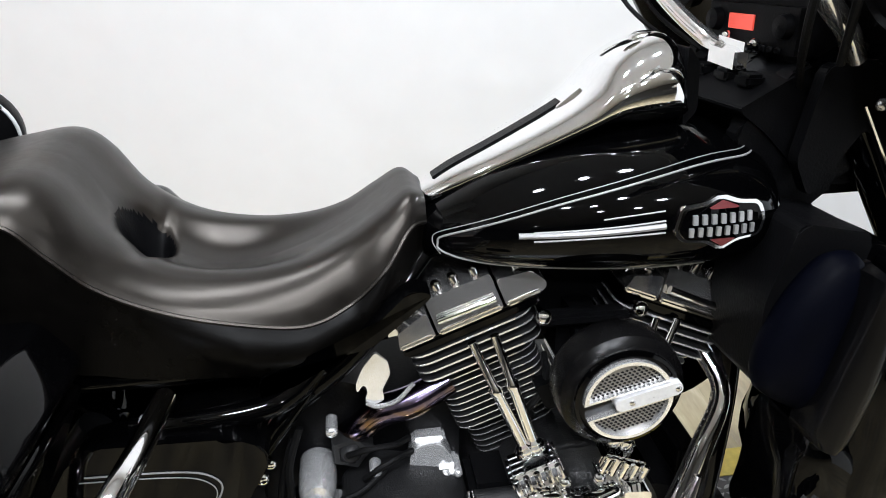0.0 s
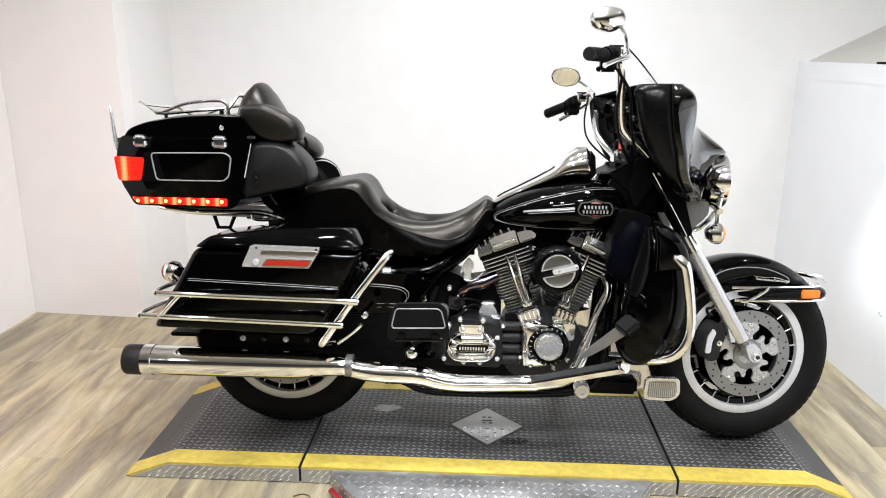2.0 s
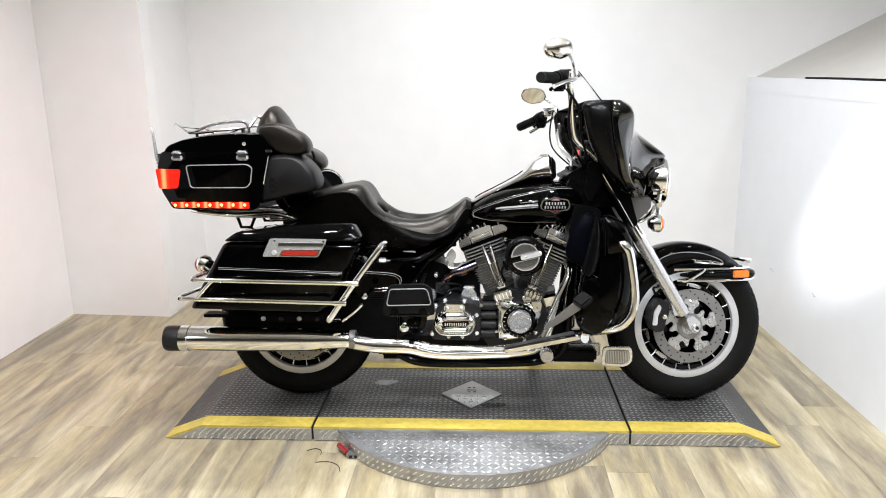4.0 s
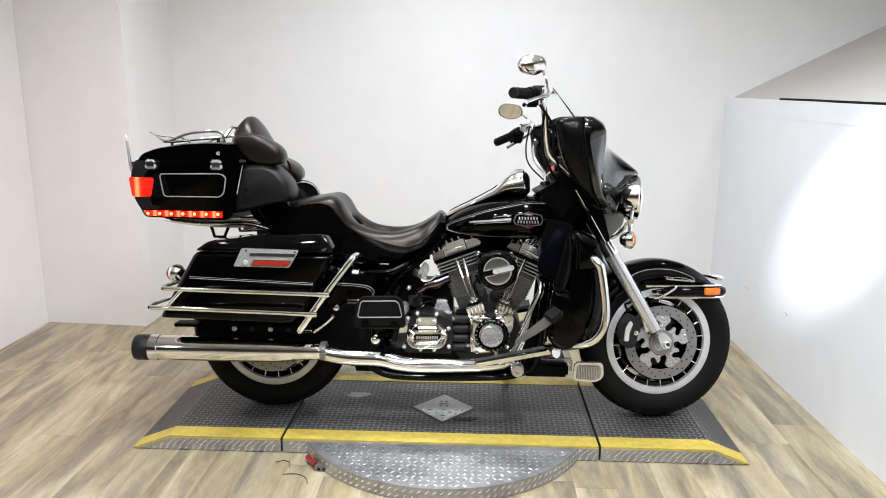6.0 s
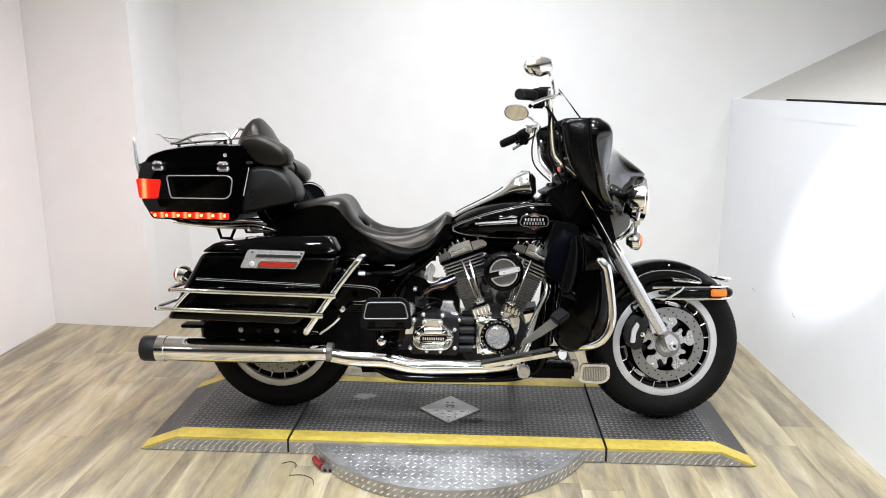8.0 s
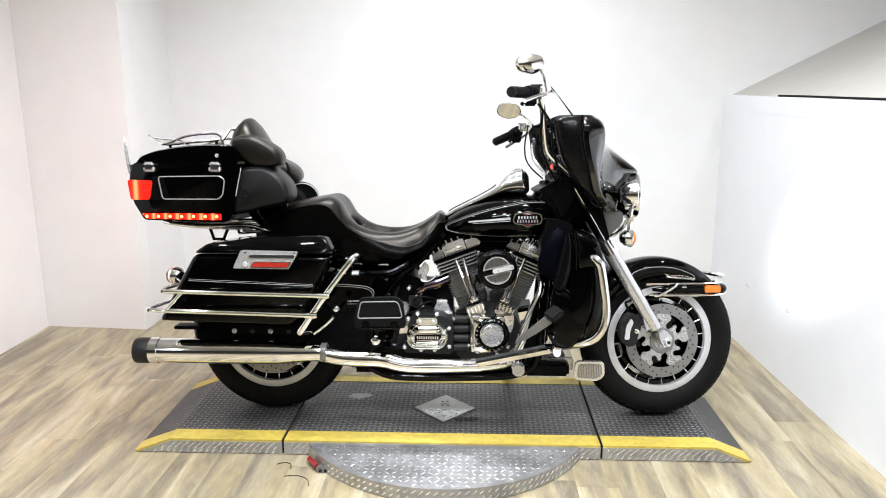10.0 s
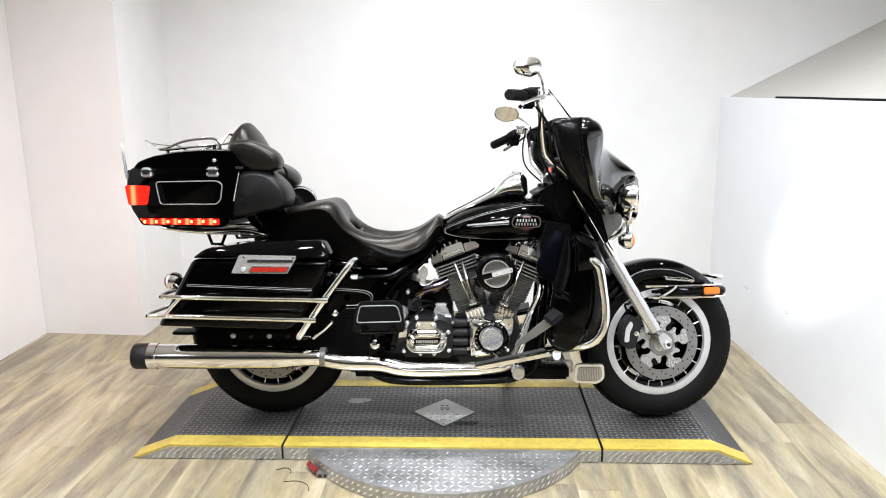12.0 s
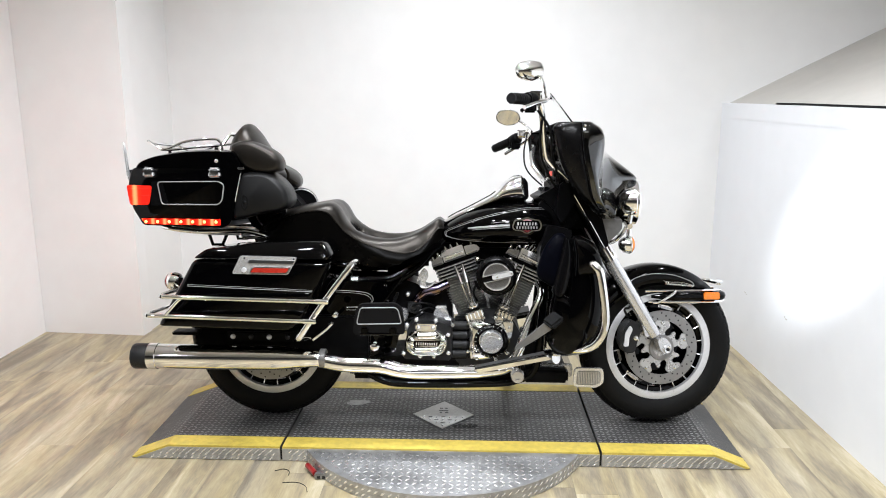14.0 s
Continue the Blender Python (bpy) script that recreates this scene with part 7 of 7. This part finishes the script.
part("glove_shelf", prism(rounded([(1.10, 0.930), (1.20, 0.985), (1.26, 0.975), (1.30, 0.86), (1.22, 0.82), (1.14, 0.90)], .01), -0.115, 0.115, 0.008), SATIN, inner, "black lower dash panel")
for a in range(3):
    part("rocker_switch", slab(1.125, 1.150, -0.085 + a * 0.055, -0.050 + a * 0.055, 0.950, 0.966, 0.004), SATIN, inner, "black rocker switch")
# side cowl over the forks
both("fork_cowl", lambda: prism(rounded([(1.185, 0.985), (1.27, 0.99), (1.350, 0.850), (1.382, 0.735), (1.358, 0.722), (1.25, 0.910), (1.19, 0.82), (1.165, 0.87)], .012), -0.150, -0.130, 0.006), SATIN, inner, "black fork cowl")
both("cowl_edge", lambda: tube([(1.240, -0.152, 0.935), (1.30, -0.152, 0.835), (1.362, -0.150, 0.728)], 0.003, 8), CHROME, inner, "bright cowl edge")
both("cowl_screw", lambda: dome((1.262, -0.151, 0.935), 0.008, 0.006), POLISHED, inner)
both("cap_cover", lambda: prism(rounded([(1.10, 0.895), (1.18, 0.985), (1.24, 0.96), (1.26, 0.83), (1.18, 0.76), (1.14, 0.80)], .02), -0.110, -0.08, 0.01), SATIN, inner, "black fairing lower cover")
part("cowl_mount", slab(1.20, 1.34, -0.10, 0.10, 0.80, 0.93, 0.02), SATIN, inner, "black steering stem cover")
# chrome nacelle plate under the fairing, holding the spot lamps
nac = part("nacelle_plate", prism(rounded([(1.300, 0.838), (1.436, 0.842), (1.436, 0.800), (1.392, 0.755), (1.366, 0.722), (1.338, 0.760)], .010), -0.125, -0.115, 0.003), ROTOR, bike, "chrome headlamp skirt plate")
part("nacelle_plate", flip(prism(rounded([(1.300, 0.838), (1.436, 0.842), (1.436, 0.800), (1.392, 0.755), (1.366, 0.722), (1.338, 0.760)], .010), -0.125, -0.115, 0.003)), ROTOR, bike, "chrome headlamp skirt plate")
part("nacelle_front", slab(1.405, 1.432, -0.12, 0.12, 0.775, 0.850, 0.006), CHROME, nac, "chrome skirt front")
both("nacelle_bolt", lambda: dome((1.372, -0.125, 0.768), 0.008, 0.006), CHROME, nac)
# headlamp
hl = part("headlamp", lathe([(0.070, -0.06), (0.088, -0.045), (0.092, -0.005), (0.094, 0.000), (0.094, 0.010), (0.088, 0.016), (0.080, 0.012)], (1.500, 0, 0.907), "x", 40), CHROME, bike, "round chrome headlamp")
part("headlamp_bucket", lathe([(0.0005, -0.050), (0.05, -0.03), (0.078, 0.008)], (1.500, 0, 0.907), "x", 32), CHROME, hl, "mirrored reflector")
part("headlamp_lens", lathe([(0.0005, 0.026), (0.04, 0.023), (0.080, 0.012), (0.080, 0.008), (0.04, 0.018), (0.0005, 0.021)], (1.500, 0, 0.907), "x", 36), GLASS, hl, "clear lens")
part("headlamp_shell", lathe([(0.060, -0.10), (0.080, -0.07), (0.086, -0.04)], (1.500, 0, 0.907), "x", 32), PAINT, hl, "black headlamp shell")
part("lamp_bar", tube([(1.455, -0.18, 0.815), (1.450, -0.12, 0.828), (1.445, -0.05, 0.828), (1.445, 0.15, 0.828), (1.450, 0.24, 0.830), (1.455, 0.31, 0.815)], 0.011, 10), CHROME, bike, "chrome lamp bar")
for sg in (-1, 1):
    c = (1.468, sg * 0.215 + 0.070, 0.900 - sg * 0.011)
    sp = part("spot_lamp", lathe([(0.0005, -0.055), (0.025, -0.050), (0.045, -0.030), (0.053, 0.0), (0.055, 0.008), (0.050, 0.012)], c, "x", 32), CHROME, bike, "chrome passing lamp")
    part("lamp_glass", lathe([(0.0005, 0.018), (0.03, 0.016), (0.050, 0.010), (0.050, 0.006)], c, "x", 28), GLASS, sp, "clear lens")
    part("lamp_bowl", lathe([(0.0005, -0.030), (0.03, -0.018), (0.049, 0.008)], c, "x", 28), CHROME, sp)
    part("lamp_stem", rod((c[0] - .005, c[1], c[2] - .052), (c[0] - .012, c[1] + .005, c[2] - .105), 0.010), CHROME, sp)
    c = (1.452, sg * 0.245 + 0.075, 0.742)
    tl = part("front_turn_lamp", lathe([(0.0005, -0.040), (0.018, -0.036), (0.032, -0.018), (0.036, 0.004), (0.034, 0.010)], c, "x", 28), CHROME, bike, "chrome bullet turn lamp with an amber lens")
    part("amber_lens", lathe([(0.0005, 0.026), (0.018, 0.023), (0.031, 0.014), (0.033, 0.008), (0.033, 0.004)], c, "x", 24), AMBER, tl, "amber lens")
    part("turn_stem", tube([(c[0], c[1], 0.775), (c[0] + .002, c[1] + .004, 0.80), (c[0], c[1] + .012, 0.815)], 0.009, 10), CHROME, tl)
    part("stem_bracket", tube([(1.385, sg * 0.12 + .04, 0.755), (1.402, sg * 0.16 + .05, 0.748), (1.430, sg * 0.20 + .06, 0.780), (1.446, sg * 0.22 + .07, 0.81)], 0.008, 10), CHROME, tl, "chrome bracket")
# windscreen
rings = []
for a in range(7):
    t = a / 6
    z = 1.195 + t * 0.135
    w = 0.285 - 0.13 * t ** 1.6
    x0 = 1.262 - t * 0.110
    rings.append([Vector((x0 - 0.55 * (y * w) ** 2, y * w, z)) for y in np.linspace(-1, 1, 15)])
ws = part("windscreen", loft(rings, ring_closed=False, caps=False), SMOKE, fairing, "low clear windscreen")
mod = ws.modifiers.new("thickness", "SOLIDIFY")
mod.thickness = 0.003
ws.visible_shadow = False
part("screen_trim", tube([(1.245, -0.305, 1.200), (1.266, -0.24, 1.208), (1.285, -0.12, 1.212), (1.292, 0, 1.213), (1.285, 0.12, 1.212), (1.266, 0.24, 1.208), (1.245, 0.305, 1.200)], 0.0055, 8), PAINT, fairing, "black screen trim")
both("fairing_pinstripe", lambda: tube([(1.246, -0.343, 1.168), (1.270, -0.330, 1.166), (1.301, -0.290, 1.163)], 0.0014, 6), STRIPE, fairing, "silver pinstripe")
both("fairing_screw", lambda: dome((1.248, -0.334, 1.192), 0.005, 0.004), CHROME, fairing)

# ---- handlebar ----
STEEP[0] = False
RB = [(1.150, -0.03, 0.985), (1.165, -0.09, 0.988), (1.212, -0.145, 1.000), (1.175, -0.172, 1.034), (1.126, -0.195, 1.076), (1.108, -0.215, 1.118), (1.088, -0.290, 1.245), (1.074, -0.315, 1.285), (1.036, -0.36, 1.296), (0.988, -0.44, 1.294)]
LB = [(1.140, 0.03, 0.985), (1.136, 0.06, 0.992), (1.116, 0.105, 1.018), (1.096, 0.150, 1.052), (1.094, 0.20, 1.090), (1.108, 0.28, 1.125), (1.104, 0.30, 1.178), (1.084, 0.32, 1.196), (1.040, 0.36, 1.168), (0.960, 0.43, 1.132)]
hb = part("handlebar", tube(RB[2:], 0.0130, 12), ROCKER, bike, "tall chrome handlebar with black grips", smooth=60)
part("bar_half", tube(LB, 0.0115, 12), ROCKER, hb, "chrome bar")
part("riser_clamp", slab(1.126, 1.176, -0.046, 0.046, 0.956, 1.002, 0.012, 4), CHROME, hb, "chrome riser clamp")
for a in (-1, 1):
    part("clamp_bolt", dome((1.150, a * 0.036, 1.001), 0.007, 0.006, "z", 1), CHROME, hb)
for side, p, q, b in ((-1, Vector((1.032, -0.362, 1.296)), Vector((0.966, -0.472, 1.293)), RB), (1, Vector((1.022, 0.372, 1.158)), Vector((0.940, 0.450, 1.120)), LB)):
    d = (q - p)
    g = part("grip", tube([p + d * .12, p + d * .18, p + d * .94, q], [0.017, 0.0185, 0.0185, 0.016], 18, 1), RUBBER, hb, "black rubber grip")
    part("grip_cap", tube([q - d * .02, q + d * .03], [0.0195, 0.0175], 18, 1), DARK_METAL, g, "dark grip end")
    part("grip_flange", tube([p + d * .08, p + d * .12], [0.023, 0.023], 18, 1), SATIN, g)
    for a in range(5):
        t = 0.3 + a * 0.12
        part("grip_ring", tube([p + d * t, p + d * (t + 0.04)], [0.0195, 0.0195], 16, 1), RUBBER, g)
    s0, s1 = p - d * .30, p + d * .06
    sw = part("switch_housing", tube([s0, s0 + (s1 - s0) * .15, s0 + (s1 - s0) * .85, s1], [0.020, 0.026, 0.026, 0.021], 14, 1), SATIN, hb, "black switch housing")
    mid = (s0 + s1) / 2
    part("switch_box", slab(mid.x - .025, mid.x + .022, mid.y - .016, mid.y + .016, mid.z - .046, mid.z - .008, 0.006), SATIN, sw)
    for a in range(3):
        part("switch_button", slab(mid.x - .020 + a * .013, mid.x - .011 + a * .013, mid.y + side * .014, mid.y + side * .021, mid.z - .036, mid.z - .022, 0.002, 1), RUBBER, sw)
    part("button_stalk", dome((mid.x - .026, mid.y, mid.z - .038), 0.008, 0.010, "x", -1), SATIN, sw)
    m0 = p - d * .42
    mc = part("master_cylinder", slab(m0.x - .020, m0.x + .024, m0.y - .020, m0.y + .020, m0.z - .006, m0.z + .026, 0.008, 3), CHROME, hb, "chrome master cylinder")
    part("cylinder_lid", slab(m0.x - .022, m0.x + .026, m0.y - .022, m0.y + .022, m0.z + .024, m0.z + .030, 0.003), CHROME, mc)
    lever = [m0 + Vector((0.035, 0, 0.0)), m0 + Vector((0.050, 0, -.004)) + d * .25, m0 + Vector((0.055, 0, -.012)) + d * .8, m0 + Vector((0.035, 0, -.030)) + d * 1.25]
    part("lever", tube(lever, [0.009, 0.008, 0.0065, 0.008], 10), CHROME, hb, "chrome hand lever")
# mirrors; the far one is turned to fit the camera's view, its glass showing lit floor
m_c = Vector((0, -0.05, 0.06)) + Vector((0.998, 0.349, 1.262))
m_n = (((Vector((0.78, -2.6, 1.4)) - m_c).normalized() + (Vector((0.55, -2.1, 0.0)) - m_c).normalized()) * -1).normalized()
m_up = (Vector((0, 0, 1)) - m_n * m_n.z).normalized()
m_side = m_up.cross(m_n)
MIRROR_TURN = Matrix(((m_n.x, m_side.x, m_up.x, 0), (m_n.y, m_side.y, m_up.y, 0), (m_n.z, m_side.z, m_up.z, 0), (0, 0, 0, 1)))
for side, c in ((-1, Vector((1.040, -0.300, 1.402))), (1, Vector((0.998, 0.349, 1.262)))):
    prof = rounded([(-0.058, -0.004), (-0.040, 0.028), (0.005, 0.038), (0.045, 0.030), (0.058, 0.004), (0.050, -0.020), (0.012, -0.040), (-0.040, -0.030)], .02)
    rings = []
    for dx, g in ((-0.012, 0.94), (-0.010, 1.0), (0.004, 0.98), (0.016, 0.82), (0.024, 0.55), (0.027, 0.2)):
        rings.append([Vector((dx, y * g, z * g)) for y, z in prof])
    # the near shell faces ahead, its glass faces the rider
    turn = pose(0, 0, 0, 0, 6, -72) if side < 0 else MIRROR_TURN
    sh = part("mirror", moved(loft(rings), Matrix.Translation(c) @ turn), CHROME, hb, "chrome mirror", smooth=50)
    bm = bmesh.new()
    bm.faces.new([bm.verts.new((-0.0128, y * .90, z * .90)) for y, z in prof])
    part("mirror_glass", moved(bm, Matrix.Translation(c) @ turn), MIRROR, sh, "mirror glass", smooth=0)
    foot = Vector((1.100, side * 0.315, 1.305 if side < 0 else 1.200))
    part("mirror_stem", tube([foot, foot + (c - foot) * .5 + Vector((.018, side * .012, 0)), c + Vector((0.034, side * -.01, -0.012))], 0.0052, 10), CHROME, sh, "chrome mirror stem")
# cables
part("cable", tube([(1.09, -0.30, 1.24), (1.085, -0.27, 1.16), (1.10, -0.22, 1.08), (1.15, -0.14, 0.99), (1.20, -0.08, 0.93)], 0.005, 8), RUBBER, hb, "black control cable")
part("cable", tube([(1.08, 0.31, 1.19), (1.065, 0.28, 1.10), (1.075, 0.23, 1.03), (1.13, 0.15, 0.97), (1.20, 0.08, 0.92)], 0.0035, 8), RUBBER, hb, "black control cable")
part("cable", tube([(1.10, 0.30, 1.20), (1.09, 0.25, 1.10), (1.11, 0.20, 1.02), (1.17, 0.12, 0.96)], 0.0035, 8), RUBBER, hb, "black control cable")
part("cable", tube([(1.07, -0.32, 1.26), (1.12, -0.28, 1.19), (1.135, -0.24, 1.10), (1.17, -0.18, 1.00)], 0.005, 8), RUBBER, hb, "black control cable")

# the front end stands turned a little to its left about the raked steering axis
STEER = Matrix.Translation((1.262, 0, 0.910)) @ Matrix.Rotation(radians(9), 4, Vector((-0.53, 0, 0.85))) @ Matrix.Translation((-1.262, 0, -0.910))
for o in bike.children:
    kind = o.name.split(".")[0]
    if kind in ("front_wheel", "fork_slider", "fork_cover", "fork_tube", "axle_clamp", "axle_nut", "axle_socket", "brake_caliper", "caliper_face", "caliper_bolt", "caliper_bracket", "brake_line", "front_fender"):
        rise = {"front_fender": -0.008, "front_wheel": 0.0}.get(kind, 0.012)
        o.matrix_basis = Matrix.Translation((-0.012, 0, rise)) @ STEER @ o.matrix_basis
    elif kind in ("engine_guard", "lower_fairing"):
        o.matrix_basis = Matrix.Diagonal((1, 0.88, 1, 1))

# so does the fairing: its far half is sheared back to fit the camera's view
radio_set = {o.data for o in (radio, *radio.children_recursive)}
for me in {o.data for o in (fairing, *fairing.children_recursive)}:
    for v in me.vertices:
        v.co.x -= 0.08 * (v.co.y + 0.105) if me in radio_set else 0.16 * max(0.0, v.co.y)

# ---- the floor boards ----
BW, BL = 0.152, 1.22
board = None
rng = random.Random(4)
far = bmesh.new()
for a in range(-31, 44):
    x = a * BW
    start = rng.uniform(0, BL)
    for b in range(-8, 4):
        y = b * BL + start - 0.4
        y0, y1 = max(y, -7.5), min(y + BL, 1.9)
        if y1 - y0 < 0.05:
            continue
        near = -1.85 < x < 2.4 and y1 > -1.2
        if near and y + BL <= 1.9:
            if board is None:
                board = part("plank", slab(0.0003, BW - 0.0003, 0.0003, BL - 0.0003, -0.0058, 0.0, 0), PLANK, floor, smooth=0)
                board.location = (x, y, 0)
            else:
                share("plank", board, floor, Matrix.Translation((x, y, 0)))
        elif near:
            p = part("plank", slab(0.0003, BW - 0.0003, 0.0003, y1 - y0 - 0.0003, -0.0058, 0.0, 0), PLANK, floor, smooth=0)
            p.location = (x, y0, 0)
        else:
            vs = [far.verts.new(v) for v in ((x + .0003, y0 + .0003, 0), (x + BW - .0003, y0 + .0003, 0), (x + BW - .0003, y1 - .0003, 0), (x + .0003, y1 - .0003, 0))]
            far.faces.new(vs)
tagged(part("plank_field", far, PLANK, floor, smooth=0), "further oak vinyl planks", kind="stuff")
